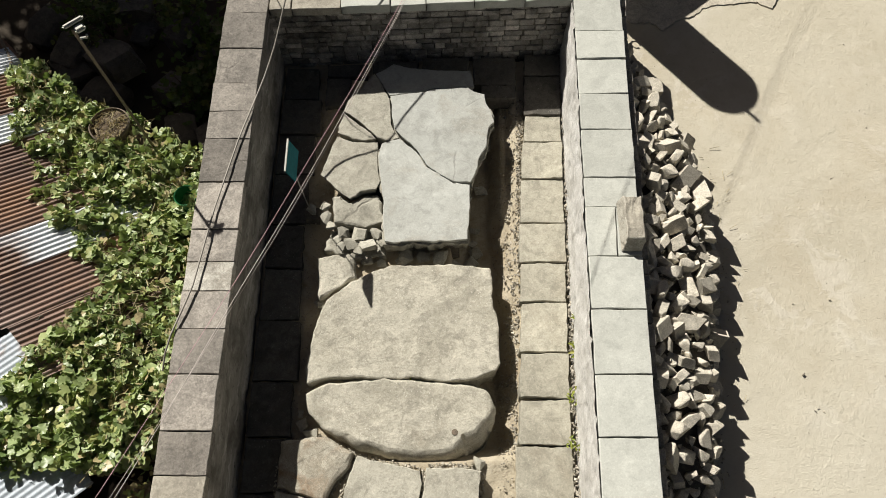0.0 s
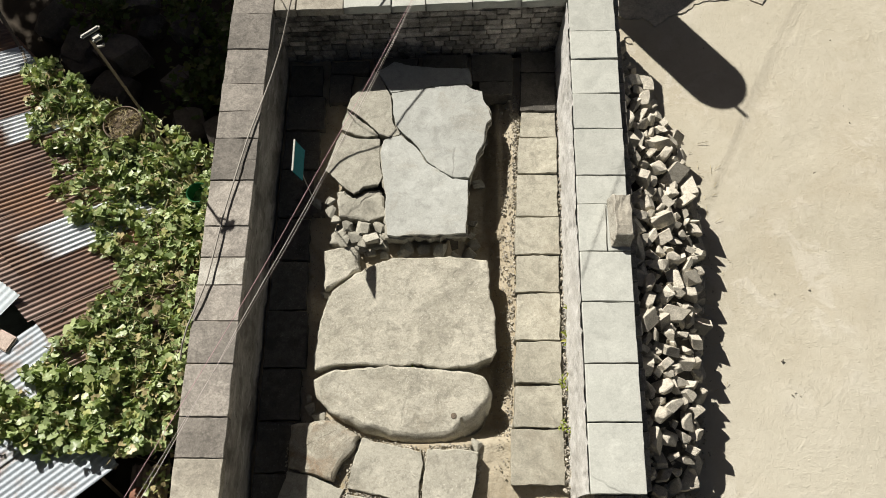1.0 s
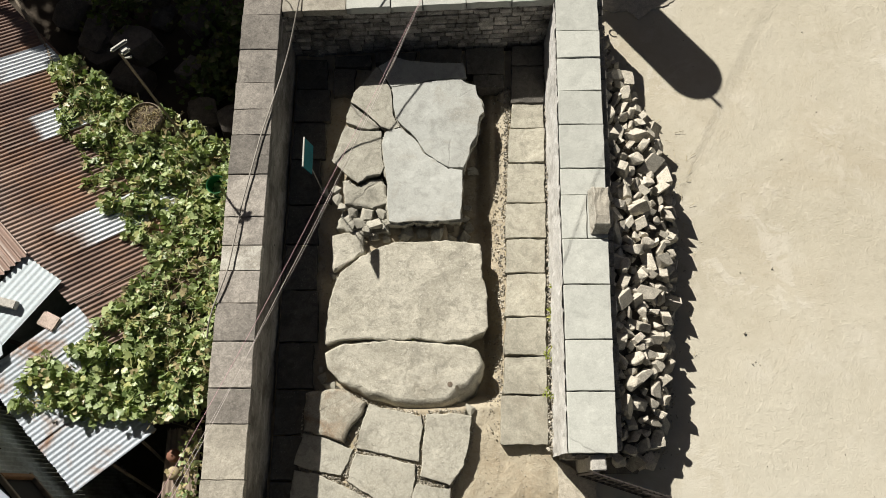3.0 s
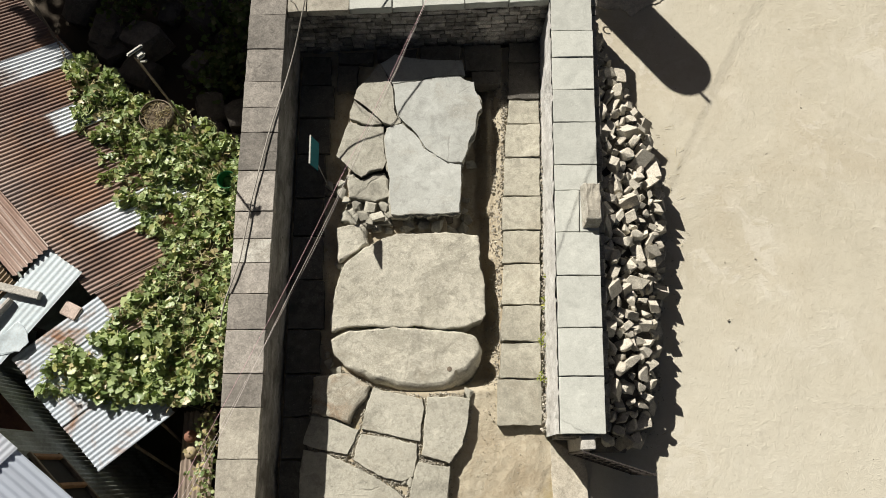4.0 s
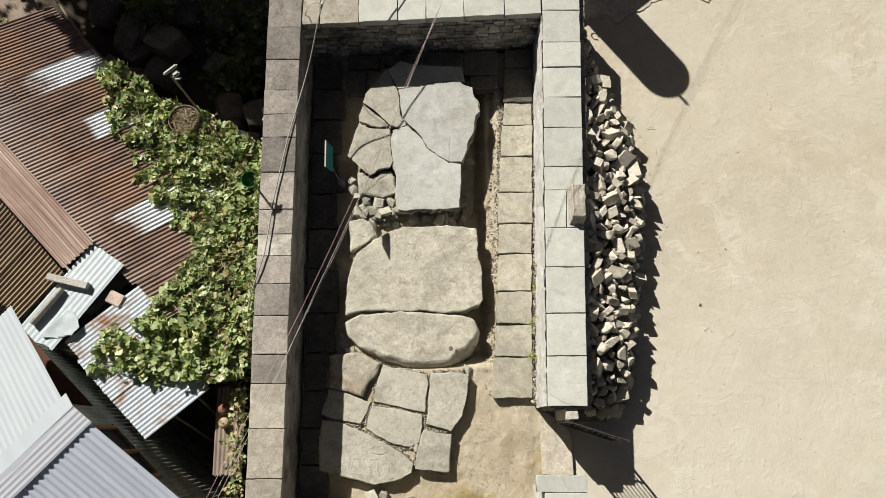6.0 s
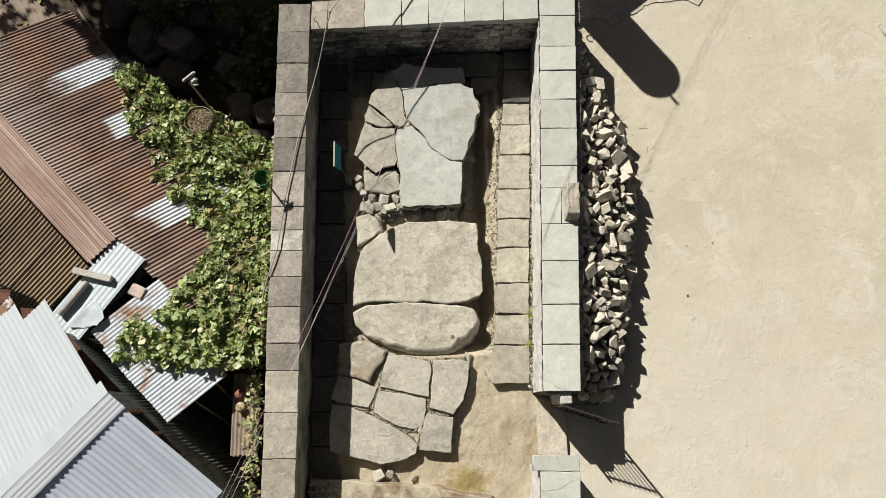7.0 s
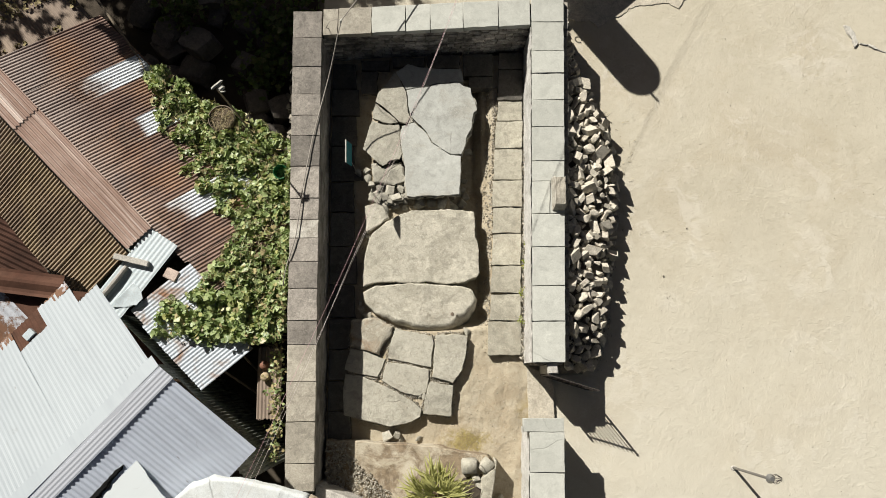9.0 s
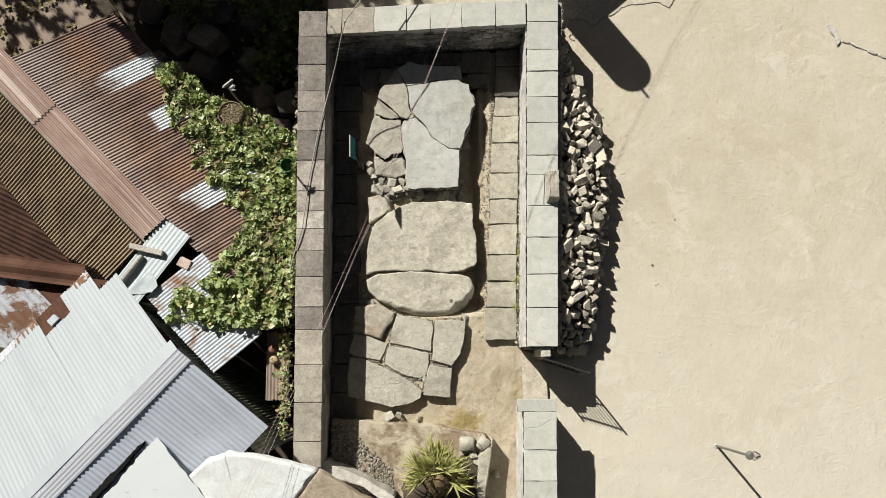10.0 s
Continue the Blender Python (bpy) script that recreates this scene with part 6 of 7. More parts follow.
roofy = thing("cement_roof", "limewashed cement roof with brown stains and a rounded edge", "roof", at=(-3.0, -2.5, -1.3))
yinv = Matrix.Translation((3.0, 2.5, 1.3))
part("roof_slab", slab([(-3.94, -1.39), (-3.62, -1.12), (-3.32, -1.02), (-2.79, -1.07), (-2.34, -1.18), (-1.89, -1.30), (-2.34, -1.89), (-2.95, -3.67), (-5.29, -3.67)], 3.62, 3.8, 0.05, 0.01, 0.01, 0.08, 691), M["lime_roof"], roofy).matrix_parent_inverse = yinv
part("roof_flagstone", slab([(-1.879, -1.304), (-1.549, -1.482), (-1.070, -1.757), (-0.612, -2.143), (-0.612, -3.670), (-2.932, -3.670), (-2.327, -1.899)], 3.62, 3.79, 0.03, 0.01, 0.01, 0.08, 692), M["brown_flag"], roofy, "brown stained flagstone").matrix_parent_inverse = yinv
bm = box(bmesh.new(), (-2.9, -3.1, 1.15), (3.6, 1.6, 4.9))
part("wall", bm, M["render"], roofy).matrix_parent_inverse = yinv

# window in the gable wall
def on_gable(s, z, out=0.06):
    return g0 + gd * s + Vector((-gd.y, gd.x, 0)) * out + Vector((0, 0, z))


win = thing("window_1", "timber-framed opening in the gable wall", "window", "", "structure")
rot = math.atan2(gd.y, gd.x)
M["void"] = plain("dark_interior", (0.02, 0.018, 0.016), 0.9)
# the room's darkness is painted: a near-black panel on the uncut wall
part("opening", box(bmesh.new(), on_gable(2.38, 2.05, 0.02), (1.0, 0.03, 0.64), rot), M["void"], win, "near-black panel standing for the unlit opening")
for dz in (-0.33, 0.33):
    part("rail", box(bmesh.new(), on_gable(2.38, 2.05 + dz, 0.06), (1.08, 0.05, 0.05), rot, 0.006), M["timber"], win)
for ds in (-0.48, 0.0, 0.48):
    part("stile", box(bmesh.new(), on_gable(2.38 + ds, 2.05, 0.065), (0.06, 0.05, 0.62), rot, 0.006), M["new_timber"], win, "orange-brown timber stile")

# old roof with fallen leaves, beyond the shed
old = thing("old_shed", "old shed with rust-brown iron roof strewn with dead leaves", "shed", at=(-8.8, 7.9, -1.3))
oinv = Matrix.Translation((8.8, -7.9, 1.3))
for k in range(3):
    part("roof_sheet", sheet((-7.90, 8.56, 0.43), Vector((-0.85, -0.53, 0.0)), Vector((-0.644, 0.765, 0.0)), 0.72 * k, 0.72 * k + 0.75, -1.6, 1.7, 0.075, 0.008, lift=0.006 * (k % 2), seed=696 + k, rag=0.04), M["old_roof"], old).matrix_parent_inverse = oinv
part("frame", box(bmesh.new(), (-8.9, 8.0, -0.5), (1.6, 2.0, 1.7), 0.6), M["wall_iron"], old).matrix_parent_inverse = oinv
M["dead_leaf"] = plain("dead_leaf", (0.41, 0.345, 0.18), 0.9, 0.0, 0.5, 30)

# gutter bar along the shed's eave
ob = part("eave_batten", tube(bmesh.new(), [(-7.35, 8.45, 0.45), (-6.25, 6.95, 0.54), (-5.75, 5.95, 0.62)], 0.03, 6), M["brown_pole"])
tagged(ob, "thin dark batten along the shed's eave", "batten")

# rusted lean-to by the wall, with gourds
ob = part("leaning_sheet", sheet((-3.52, -0.38, 0.58), Vector((1.0, 0.0, 0.25)), Vector((0.02, 1.0, 0.12)), 0.0, 0.50, 0.0, 1.35, 0.075, 0.011, seed=695, rag=0.03), M["old_roof"])
tagged(ob, "short rusted sheet lodged beside the wall", "roof sheet")
bm = bmesh.new()
for x, y in ((-3.40, -0.30), (-3.38, 0.85)):
    tube(bm, [(x, y, -1.4), (x + 0.03, y, 0.56 + 0.1 * (y > 0))], 0.03, 6)
tube(bm, [(-3.40, -0.36, 0.55), (-3.36, 0.95, 0.72)], 0.03, 6)
tagged(part("sheet_support", bm, M["timber"]), "rough poles under the lodged sheet", "poles")


def gourd(x, y, z, r, mt, lab):
    bm = bmesh.new()
    bmesh.ops.create_uvsphere(bm, u_segments=20, v_segments=12, radius=r)
    for v in bm.verts:
        a = math.atan2(v.co.y, v.co.x)
        f = 1 + 0.06 * abs(math.sin(4 * a))
        v.co.x *= f
        v.co.y *= f
        v.co.z *= 0.8
    tube(bm, [(0, 0, r * 0.75), (0.005, 0, r * 0.95)], r * 0.12, 6)
    ob = part("gourd", bm, mt, smooth=True)
    ob.location = (x, y, z)
    tagged(ob, lab, "gourd", "gourds by the wall")


gourd(-3.325, 0.41, 0.80, 0.085, plain("pale_gourd", (0.42, 0.34, 0.22), 0.7), "pale tan gourd resting on the lodged sheet")
gourd(-3.345, 0.63, 0.82, 0.085, plain("red_gourd", (0.24, 0.115, 0.075), 0.7), "red-orange gourd resting on the lodged sheet")

# drum and pot among the vines
M["drum"] = plain("drum_rim", (0.20, 0.165, 0.125), 0.85)
M["litter"] = stone_mat("dry_litter", (0.20, 0.155, 0.10), (0.12, 0.09, 0.06), (0.06, 0.045, 0.03), 0.8, 0.5, 1.0, 0.0, size=2.0)
rng_drum = random.Random(64)
drum = thing("planting_drum", "open drum filled with dry soil and litter", "drum", at=(-4.40, 5.57, -1.20))
bm = bmesh.new()
for r0, r1, z0, z1 in ((0.27, 0.275, 0.0, 1.98), (0.275, 0.255, 1.98, 2.0), (0.255, 0.25, 2.0, 1.90)):
    a = [bm.verts.new((r0 * math.cos(t), r0 * math.sin(t), z0)) for t in (i * math.pi / 14 for i in range(28))]
    b = [bm.verts.new((r1 * math.cos(t), r1 * math.sin(t), z1)) for t in (i * math.pi / 14 for i in range(28))]
    for i in range(28):
        bm.faces.new((a[i], a[(i + 1) % 28], b[(i + 1) % 28], b[i]))
part("shell", bm, M["drum"], drum, smooth=True)
part("fill", slab([(0.25 * math.cos(t), 0.25 * math.sin(t)) for t in (i * math.pi / 10 for i in range(20))], 1.5, 1.94, 0.01, 0.004, 0.03, 0.05, 701), M["litter"], drum, "dry soil and straw")
items = []
for i in range(260):
    a, q = rng_drum.uniform(0, 6.28), 0.24 * math.sqrt(rng_drum.random())
    c, t, l = Vector((q * math.cos(a), q * math.sin(a), 1.955 + rng_drum.uniform(0, 0.02))), rng_drum.uniform(0, 6.28), rng_drum.uniform(0.02, 0.07)
    d = Vector((math.cos(t), math.sin(t), rng_drum.uniform(-0.1, 0.1))) * l
    n = Vector((-d.y, d.x, 0)).normalized() * 0.004
    up = Vector((0, 0, 0.006))
    items.append(([tuple(c - n), tuple(c + n), tuple(c + d + n), tuple(c + d - n), tuple(c + up), tuple(c + d + up)], [(0, 1, 4), (1, 2, 5, 4), (2, 3, 5), (3, 0, 4, 5)]))
scatter_mesh("litter", items, M["straw"], drum, label="pale dry straw")
M["green_plastic"] = plain("green_plastic", (0.03, 0.16, 0.06), 0.4)
pot = thing("green_bucket", "green plastic bucket among the vine leaves", "bucket", at=(-3.13, 4.39, 0.70))
bm = bmesh.new()
for r0, r1, z0, z1 in ((0.10, 0.135, 0.0, 0.26), (0.135, 0.145, 0.26, 0.265), (0.145, 0.13, 0.265, 0.25), (0.13, 0.098, 0.25, 0.02)):
    a = [bm.verts.new((r0 * math.cos(t), r0 * math.sin(t), z0)) for t in (i * math.pi / 12 for i in range(24))]
    b = [bm.verts.new((r1 * math.cos(t), r1 * math.sin(t), z1)) for t in (i * math.pi / 12 for i in range(24))]
    for i in range(24):
        bm.faces.new((a[i], a[(i + 1) % 24], b[(i + 1) % 24], b[i]))
part("shell", bm, M["green_plastic"], pot, smooth=True)
part("bottom", slab([(0.10 * math.cos(t), 0.10 * math.sin(t)) for t in (i * math.pi / 8 for i in range(16))], 0.0, 0.03, 0.005, 0.001, 0.001, 0.05, 702), M["green_plastic"], pot)

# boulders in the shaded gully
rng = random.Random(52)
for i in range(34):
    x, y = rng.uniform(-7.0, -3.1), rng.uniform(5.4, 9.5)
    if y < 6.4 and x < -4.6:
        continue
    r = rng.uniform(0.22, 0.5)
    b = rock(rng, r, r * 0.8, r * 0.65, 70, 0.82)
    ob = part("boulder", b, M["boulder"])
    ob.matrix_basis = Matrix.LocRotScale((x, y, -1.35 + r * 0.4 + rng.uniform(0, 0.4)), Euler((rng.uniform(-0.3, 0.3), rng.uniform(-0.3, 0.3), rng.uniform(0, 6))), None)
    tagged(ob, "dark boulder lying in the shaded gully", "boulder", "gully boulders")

# loose stones banked against the wall's outer foot
items = []
for i in range(150):
    y = rng.uniform(4.6, 7.4)
    z = rng.uniform(-1.3, 0.62 - 0.25 * abs(y - 5.6))
    r = rng.uniform(0.05, 0.13)
    x = left_out(y) - 0.02 - (0.9 - z) * 0.28 * rng.random() - r * 0.4
    items.append(placed(small[i % 8], turn(rng, x, y, z, r)))
scatter_mesh("banked_stones", items, M["rubble_stuff"], None, "stuff", "pale broken stones banked against the wall's outer foot", "rubble")

# ---- climbing vine over the shed roof ----
def vine_mat():
    k = Nodes("vine_leaf")
    col = k.mix(k.ramp(k.island, 0.0, 0.9), (0.14, 0.205, 0.07), (0.435, 0.515, 0.24))
    h = k.math("FRACT", k.math("MULTIPLY", k.island, 31.7))
    col = k.mix(k.ramp(h, 0.66, 0.95, 0, 0.8), col, (0.47, 0.45, 0.17))
    col = k.mix(k.ramp(h, 0.93, 0.95), col, (0.50, 0.42, 0.23))
    col = k.mix(k.ramp(k.noise(30, 4, 0.6), 0.45, 0.8, 0, 0.35), col, (0.08, 0.13, 0.03))
    k.done(col, 0.42, k.bump(k.noise(40, 3), 0.3, 0.006), 0.0, 0.55)
    tr = k.t.nodes.new("ShaderNodeBsdfTranslucent")
    k.link(k.mix(0.5, col, (0.25, 0.36, 0.03)), tr.inputs[0])
    mx = k.t.nodes.new("ShaderNodeMixShader")
    mx.inputs[0].default_value = 0.25
    k.link(k.bsdf.outputs[0], mx.inputs[1])
    k.link(tr.outputs[0], mx.inputs[2])
    k.link(mx.outputs[0], k.t.nodes["Material Output"].inputs[0])
    return k.m


M["vine"] = vine_mat()


def leaf_solid(rng):
    """A five-pointed, heart-based leaf, cupped along its midrib."""
    shape = [(0, 0.04), (0.15, -0.22), (0.42, -0.26), (0.58, -0.05), (0.74, 0.06), (0.66, 0.28), (0.62, 0.50), (0.40, 0.64), (0.22, 0.84), (0, 1.0)]
    pts = shape + [(-x, y) for x, y in reversed(shape[1:-1])]
    cup, droop = rng.uniform(0.05, 0.28), rng.uniform(0.1, 0.35)
    f = lambda x, y: abs(x) * cup - droop * y * y * 0.5 + rng.uniform(-0.09, 0.09)
    vs = [Vector((0, 0.3, -droop * 0.04))] + [Vector((x * rng.uniform(0.92, 1.08), y * rng.uniform(0.94, 1.06), f(x, y))) for x, y in pts]
    n = len(pts)
    return vs, [(0, 1 + i, 1 + (i + 1) % n) for i in range(n)]


rng = random.Random(63)
LEAVES = [leaf_solid(rng) for _ in range(14)]
VINE = [(-6.05, 6.70), (-5.67, 6.80), (-4.92, 6.05), (-4.44, 5.92), (-3.55, 5.45), (-2.98, 5.02), (-2.96, 3.34), (-2.98, 2.0), (-2.98, 1.05), (-3.55, 1.04), (-4.0, 1.08), (-4.42, 1.04), (-4.75, 1.24), (-5.02, 1.14), (-5.34, 1.16), (-5.30, 1.52), (-5.2, 1.85), (-4.80, 1.80), (-4.46, 2.25), (-4.22, 2.60), (-4.02, 3.25), (-4.50, 3.95), (-5.00, 4.42), (-5.50, 5.25), (-5.85, 5.95)]


def inside(x, y, poly):
    hit = False
    for (x1, y1), (x2, y2) in zip(poly, poly[1:] + poly[:1]):
        if (y1 > y) != (y2 > y) and x < (x2 - x1) * (y - y1) / (y2 - y1) + x1:
            hit = not hit
    return hit


def vine_z(x, y):
    z = 1.22 - (0.208 * (x + 5.55) + 0.214 * (y - 3.1)) / 0.954
    z = min(max(z, 0.62), 1.16)
    if y < 1.85 and x < -3.7:
        return 1.15 + 0.05 * noise.noise((x * 4.5, y * 4.5, 5))
    return z + 0.12 + 0.14 * noise.noise((x * 1.7, y * 1.7, 1)) + 0.13 * noise.noise((x * 4.5, y * 4.5, 5))


def leaf_matrix(rng, x, y, depth):
    tx, ty = rng.gauss(-0.1, 0.68), rng.gauss(-0.1, 0.68)
    s = rng.uniform(0.036, 0.10)
    return Matrix.Translation((x, y, vine_z(x, y) - depth)) @ Euler((tx, ty, 0)).to_matrix().to_4x4() @ Matrix.Rotation(rng.uniform(0, 6.28), 4, "Z") @ Matrix.Scale(s, 4)


vine = thing("climbing_vine", "dense green climbing vine with broad leaves, some yellowing", "vine", at=(-4.2, 3.6, 0.6))
vinv = Matrix.Translation((4.2, -3.6, -0.6))
items, shown = [], 0
lm = []
for v, f in LEAVES:
    me = bpy.data.meshes.new("leaf")
    me.from_pydata([tuple(c) for c in v], [], f)
    me.materials.append(M["vine"])
    me.polygons.foreach_set("use_smooth", [True] * len(me.polygons))
    lm.append(me)
made = 0
while made < 14500:
    x, y = rng.uniform(-6.1, -2.9), rng.uniform(0.7, 6.85)
    e = noise.noise((x * 3.1, y * 3.1, 9)) * 0.16
    if not inside(x + e, y + e * 0.7, VINE):
        continue
    if math.dist((x, y), (-4.40, 5.57)) < 0.29:
        continue
    gap = noise.noise((x * 1.9, y * 1.9, 21))
    if gap > 0.24 and rng.random() < 0.8:
        continue
    made += 1
    d = abs(rng.gauss(0, 0.17))
    m = leaf_matrix(rng, x, y, d)
    k = rng.randrange(14)
    if d < 0.09 and 1.6 < y < 3.4 and x > -3.95 and shown < 300 and rng.random() < 0.25:
        piece("leaf", lm[k], vine, m).matrix_parent_inverse = vinv
        shown += 1
    else:
        items.append(placed(LEAVES[k], m))
for i in range(520):      # strays hanging beside the wall and over the roofs
    y = rng.uniform(1.0, 5.0)
    x = rng.gauss(-3.04, 0.09) if y < 1 else rng.gauss(-2.97, 0.03)
    m = Matrix.Translation((x, y, rng.uniform(0.75, 1.2))) @ Euler((rng.gauss(0, 0.6), rng.gauss(0, 0.6), rng.uniform(0, 6))).to_matrix().to_4x4() @ Matrix.Scale(rng.uniform(0.025, 0.06), 4)
    if y < 1.0 or noise.noise((y * 1.3, 0, 3)) > -0.15:
        items.append(placed(LEAVES[i % 14], m))
for i in range(1500):      # sprays that trail over the awning
    x, y = rng.uniform(-5.4, -3.6), rng.uniform(1.0, 1.95)
    if inside(x + 0.06 * noise.noise((x * 5, y * 5, 2)), y + 0.06 * noise.noise((x * 5, y * 5, 7)), VINE) and noise.noise((x * 2.6, y * 2.6, 31)) < 0.30:
        items.append(placed(LEAVES[i % 14], leaf_matrix(rng, x, y, -abs(rng.gauss(0, 0.07)))))
items_dry = []
for cx, cy in ((-3.06, 0.80), (-3.04, 0.50), (-3.08, 0.15), (-3.03, -0.15), (-3.05, -0.55), (-3.06, -0.95)):
    for i in range(75):
        m = Matrix.Translation((rng.gauss(cx, 0.07), rng.gauss(cy, 0.10), rng.uniform(0.75, 1.2))) @ Euler((rng.gauss(0, 0.8), rng.gauss(0, 0.8), rng.uniform(0, 6))).to_matrix().to_4x4() @ Matrix.Scale(rng.uniform(0.025, 0.055), 4)
        (items if rng.random() < 0.55 else items_dry).append(placed(LEAVES[i % 14], m))
for i in range(900):
    q, w = 2.1 * rng.random(), rng.uniform(-1.6, 1.6)
    if noise.noise((q * 1.6, w * 1.6, 2)) < 0.05:
        continue
    m = Matrix.Translation((-7.90 - 0.85 * q - 0.644 * w, 8.56 - 0.53 * q + 0.765 * w, 0.46 + 0.04 * rng.random())) @ Euler((rng.gauss(0, 0.5), rng.gauss(0, 0.5), rng.uniform(0, 6))).to_matrix().to_4x4() @ Matrix.Scale(rng.uniform(0.04, 0.08), 4)
    items_dry.append(placed(LEAVES[i % 14], m))
for i in range(1050):
    x, y = rng.uniform(-5.9, -2.95), 1.1 + 5.5 * rng.random() ** 1.5
    if inside(x, y, VINE) and math.dist((x, y), (-4.40, 5.57)) > 0.3:
        items_dry.append(placed(LEAVES[i % 14], leaf_matrix(rng, x, y, abs(rng.gauss(0, 0.07)))))
scatter_mesh("dead_leaves", items_dry, M["dead_leaf"], None, "stuff", "dry brown leaves caught in the vine and on roofs", "dead leaves", True)
scatter_mesh("leaves", items, M["vine"], vine, smooth=True).matrix_parent_inverse = vinv
M["stem"] = plain("vine_stem", (0.42, 0.37, 0.21), 0.8)
bm = bmesh.new()
for i in range(230):
    while True:
        x, y = rng.uniform(-6.0, -2.9), rng.uniform(0.7, 6.8)
        if inside(x, y, VINE):
            break
    a = rng.uniform(0, 6.28)
    pts = []
    for j in range(7):
        pts.append((x, y, vine_z(x, y) - 0.05 + 0.10 * math.sin(j * 1.7 + i)))
        if not inside(x, y, VINE):
            break
        a += rng.gauss(0, 0.5)
        x += 0.13 * math.cos(a)
        y += 0.13 * math.sin(a)
    if len(pts) > 2:
        tube(bm, pts, rng.uniform(0.003, 0.006), 4, False)
part("stem_tangle", bm, M["stem"], vine, "tangled brown-green stems", "stuff").matrix_parent_inverse = vinv
bm = bmesh.new()      # trellis of old branches that carries the vine past the eave
for i in range(46):
    y = 1.0 + 3.5 * i / 45
    tube(bm, [(-4.6, y + rng.gauss(0, 0.1), vine_z(-4.6, y) - 0.34), (-3.7, y + rng.gauss(0, 0.1), vine_z(-3.7, y) - 0.36), (-2.9, y + rng.gauss(0, 0.1), vine_z(-2.95, y) - 0.30)], rng.uniform(0.008, 0.02), 5)
part("trellis", bm, M["timber"], vine, "old branches under the vine", "stuff").matrix_parent_inverse = vinv

# ---- trees and tank whose shade falls into the place ----
M["tree_leaf"] = blade_mat("tree_leaf", (0.05, 0.09, 0.02), (0.08, 0.13, 0.03), (0.13, 0.14, 0.05))
M["bark"] = plain("bark", (0.13, 0.10, 0.07), 0.95, 0.0, 0.5, 15)


def tree(name, label, x, y, z0, zc, rx, ry, rz, n, seed):
    rng = random.Random(seed)
    ob = thing(name, label, "tree", "trees above the gully", at=(x, y, z0))
    bm = tube(bmesh.new(), [(0, 0, -0.2), (0.1, 0.05, (zc - z0) * 0.5), (0.0, 0.0, zc - z0)], [0.24, 0.17, 0.09], 10)
    for i in range(9):
        a, e = rng.uniform(0, 6.28), rng.uniform(0.2, 0.9)
        l = rng.uniform(0.6, 0.95)
        b = (zc - z0) * rng.uniform(0.5, 0.9)
        tube(bm, [(0.05, 0, b), (rx * l * 0.5 * math.cos(a), ry * l * 0.5 * math.sin(a), b + 0.5 * e * rz), (rx * l * math.cos(a), ry * l * math.sin(a), b + e * rz)], [0.08, 0.05, 0.015], 6)
    part("trunk", bm, M["bark"], ob)
    items = []
    while len(items) < n:
        v = Vector((rng.uniform(-1, 1), rng.uniform(-1, 1), rng.uniform(-1, 1)))
        q = v.length
        if q > 1 + 0.25 * noise.noise(v * 2.3 + Vector((seed, 0, 0))) or noise.noise((v.x * 3, v.y * 3, v.z * 3 + seed)) > 0.28:
            continue
        m = Matrix.Translation((v.x * rx, v.y * ry, zc - z0 + v.z * rz)) @ Euler((rng.gauss(0, 0.7), rng.gauss(0, 0.7), rng.uniform(0, 6.28))).to_matrix().to_4x4() @ Matrix.Scale(rng.uniform(0.12, 0.22), 4)
        items.append(placed(LEAVES[rng.randrange(14)], m))
    scatter_mesh("crown", items, M["tree_leaf"], ob)
    return ob


tree("shade_tree", "leafy dark green tree above the gully", -8.75, 13.8, -1.3, 5.0, 2.7, 2.5, 2.1, 4200, 5)
tree("shade_tree", "leafy dark green tree above the gully", -7.4, 16.4, -1.3, 5.6, 2.8, 2.6, 2.3, 4200, 6)
tree("shade_tree", "leafy dark green tree above the gully", -10.6, 16.6, -1.3, 6.5, 3.0, 2.8, 2.4, 4200, 7)

tree("shade_tree", "leafy dark green tree above the gully", -13.1, 13.6, -1.3, 5.2, 1.7, 1.5, 1.4, 420, 8)

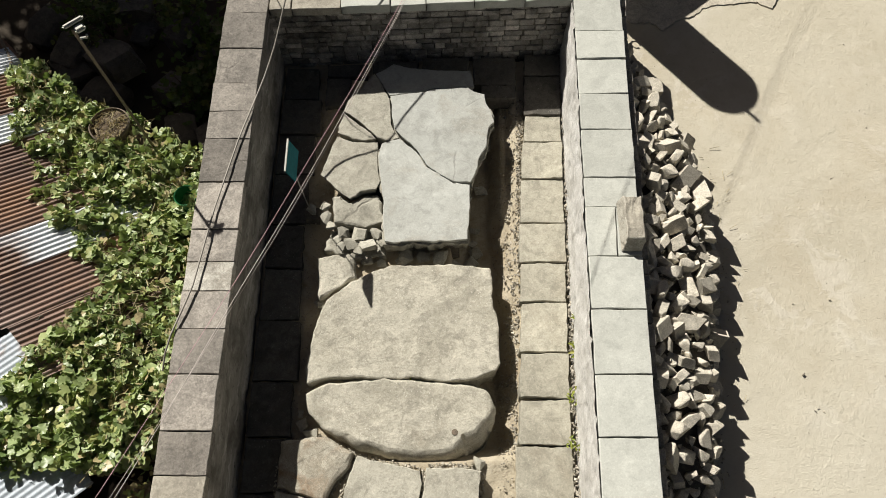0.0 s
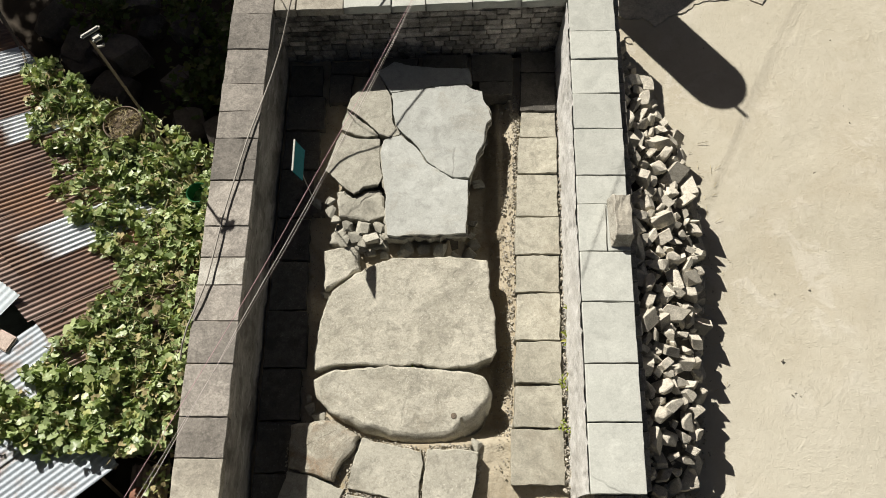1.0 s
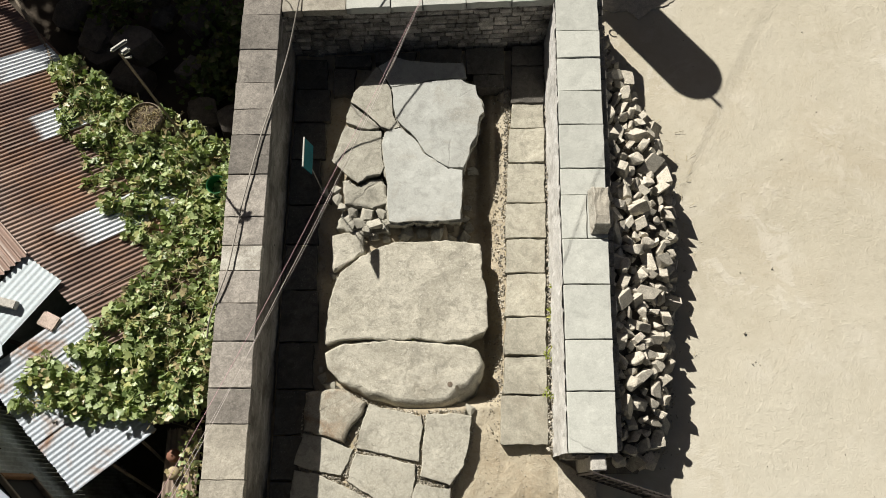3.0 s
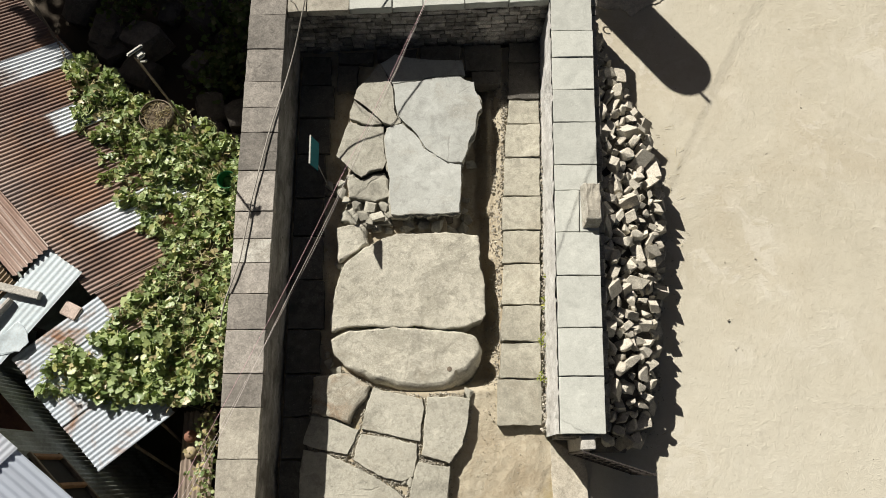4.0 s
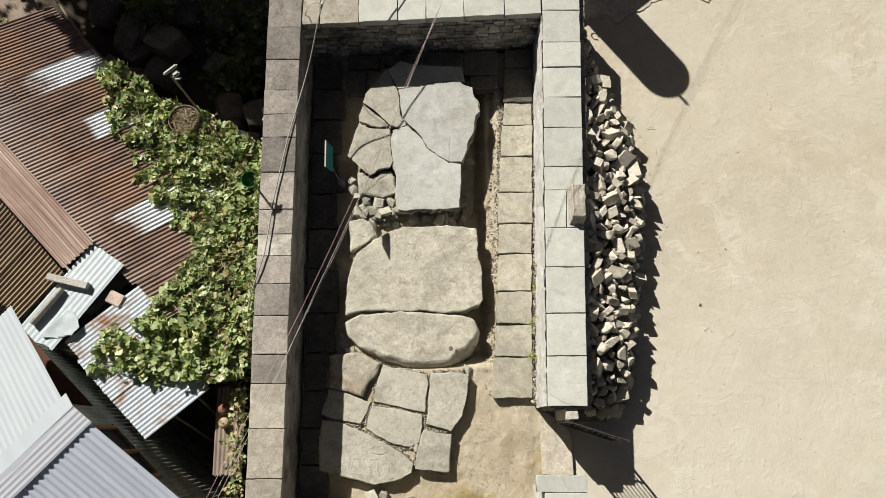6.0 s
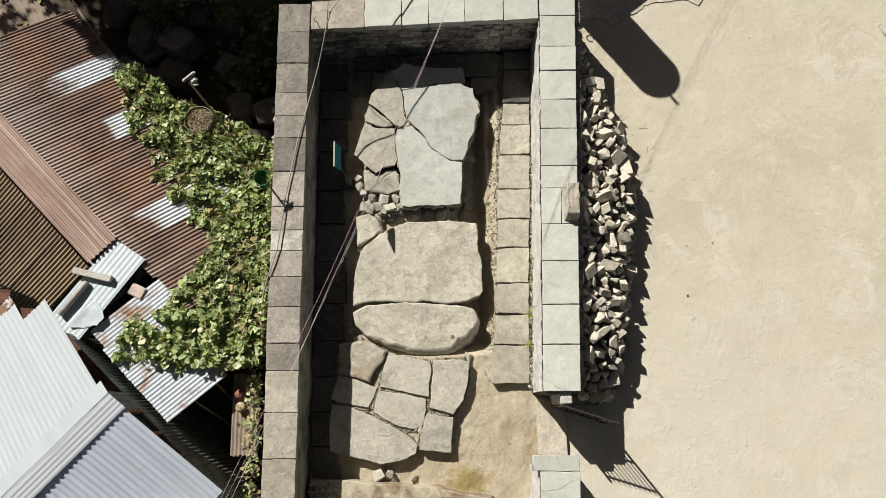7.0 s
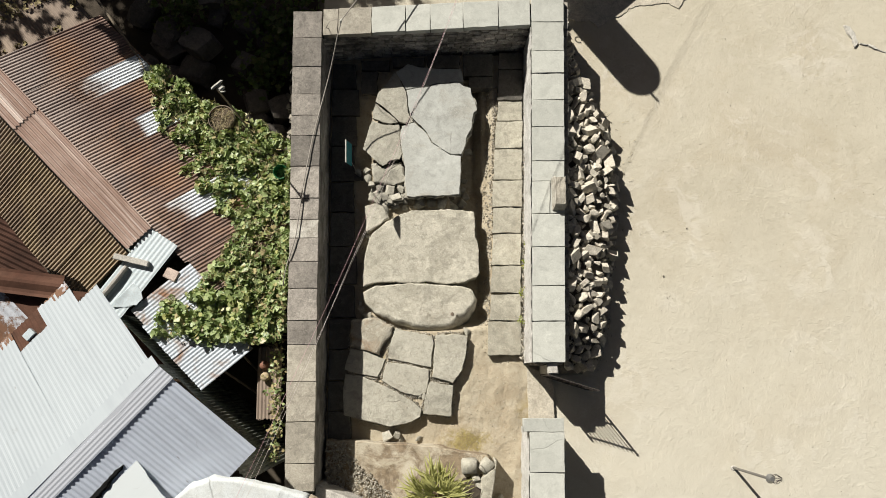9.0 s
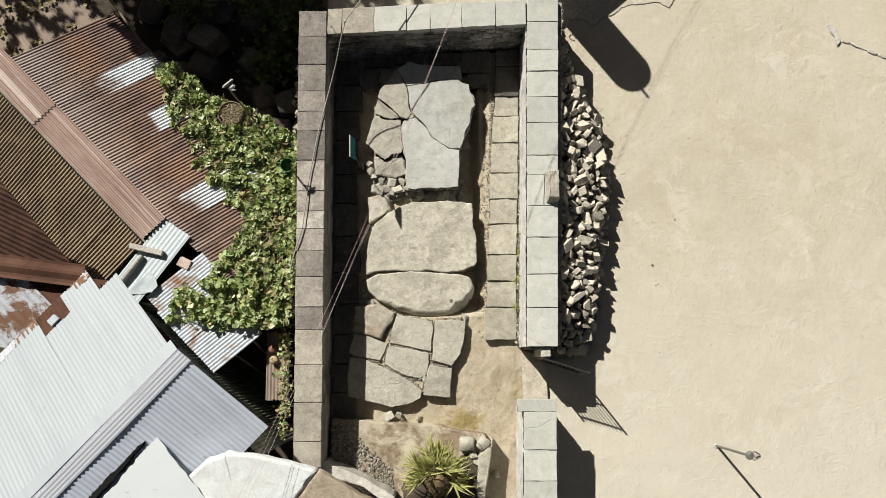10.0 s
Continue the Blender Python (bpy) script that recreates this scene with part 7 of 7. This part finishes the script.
# low bushes in the gully
for i, (x, y) in enumerate(((-3.6, 7.9), (-3.3, 8.6), (-4.4, 8.8), (-5.9, 8.9), (-3.9, 7.2))):
    rng = random.Random(80 + i)
    ob = thing("gully_bush", "dark green bush growing in the shade", "bush", "gully bushes", at=(x, y, -1.3))
    bm = bmesh.new()
    for k in range(7):
        a = k * 0.9
        tube(bm, [(0, 0, 0), (0.2 * math.cos(a), 0.2 * math.sin(a), 0.5), (0.4 * math.cos(a), 0.4 * math.sin(a), 0.8)], [0.02, 0.012, 0.004], 5)
    part("branches", bm, M["bark"], ob)
    items = []
    for k in range(260):
        v = Vector((rng.gauss(0, 0.3), rng.gauss(0, 0.3), 0.65 + rng.gauss(0, 0.22)))
        items.append(placed(LEAVES[k % 14], Matrix.Translation(v) @ Euler((rng.gauss(0, 0.6), rng.gauss(0, 0.6), rng.uniform(0, 6))).to_matrix().to_4x4() @ Matrix.Scale(rng.uniform(0.06, 0.11), 4)))
    scatter_mesh("foliage", items, M["tree_leaf"], ob)

# tall water tank beyond the yard, known by its round-ended shadow
TANK_H = 3.4
tx0, ty0 = 4.437 - 0.74 * TANK_H, 6.592 + 0.96 * TANK_H
tank = thing("water_tank", "tall round-topped water tank on a plinth with a pipe", "water tank", at=(tx0, ty0, 0.0))
bm = bmesh.new()
rings = []
prof = [(0.45, 0.0), (0.45, TANK_H - 0.20)] + [(0.29 + 0.16 * math.cos(a), TANK_H - 0.20 + 0.14 * math.sin(a)) for a in (0.3, 0.6, 0.9, 1.2, 1.5)]
for r, z in prof:
    rings.append([bm.verts.new((r * math.cos(t), r * math.sin(t), z)) for t in (i * math.pi / 16 for i in range(32))])
for a, b in zip(rings, rings[1:]):
    for i in range(32):
        bm.faces.new((a[i], a[(i + 1) % 32], b[(i + 1) % 32], b[i]))
bm.faces.new(rings[-1])
part("shell", bm, plain("tank_plastic", (0.12, 0.13, 0.15), 0.5), tank, smooth=True)
part("vent_pipe", tube(bmesh.new(), [(-0.055, -0.043, TANK_H - 0.1), (-0.055, -0.043, TANK_H + 0.40)], 0.03, 8), M["pole"], tank)

# pump house beside the tank, known by the straight edge of its shadow on the apron
hut_turn = math.atan2(0.64, 0.77)
hut = thing("pump_house", "low rendered pump house with a flat cement roof", "building", at=(2.83 + 1.5 * 0.77 - 0.3 * 0.64, 9.09 + 1.5 * 0.64 + 0.3 * 0.77, 0.0))
part("wall", box(bmesh.new(), (0.0, 0.0, 0.53), (2.96, 0.56, 1.1), hut_turn, 0.02), M["render"], hut)
part("roof", box(bmesh.new(), (0.0, 0.0, 1.14), (3.0, 0.60, 0.12), hut_turn, 0.015), M["pale_post"], hut, "flat cement roof")
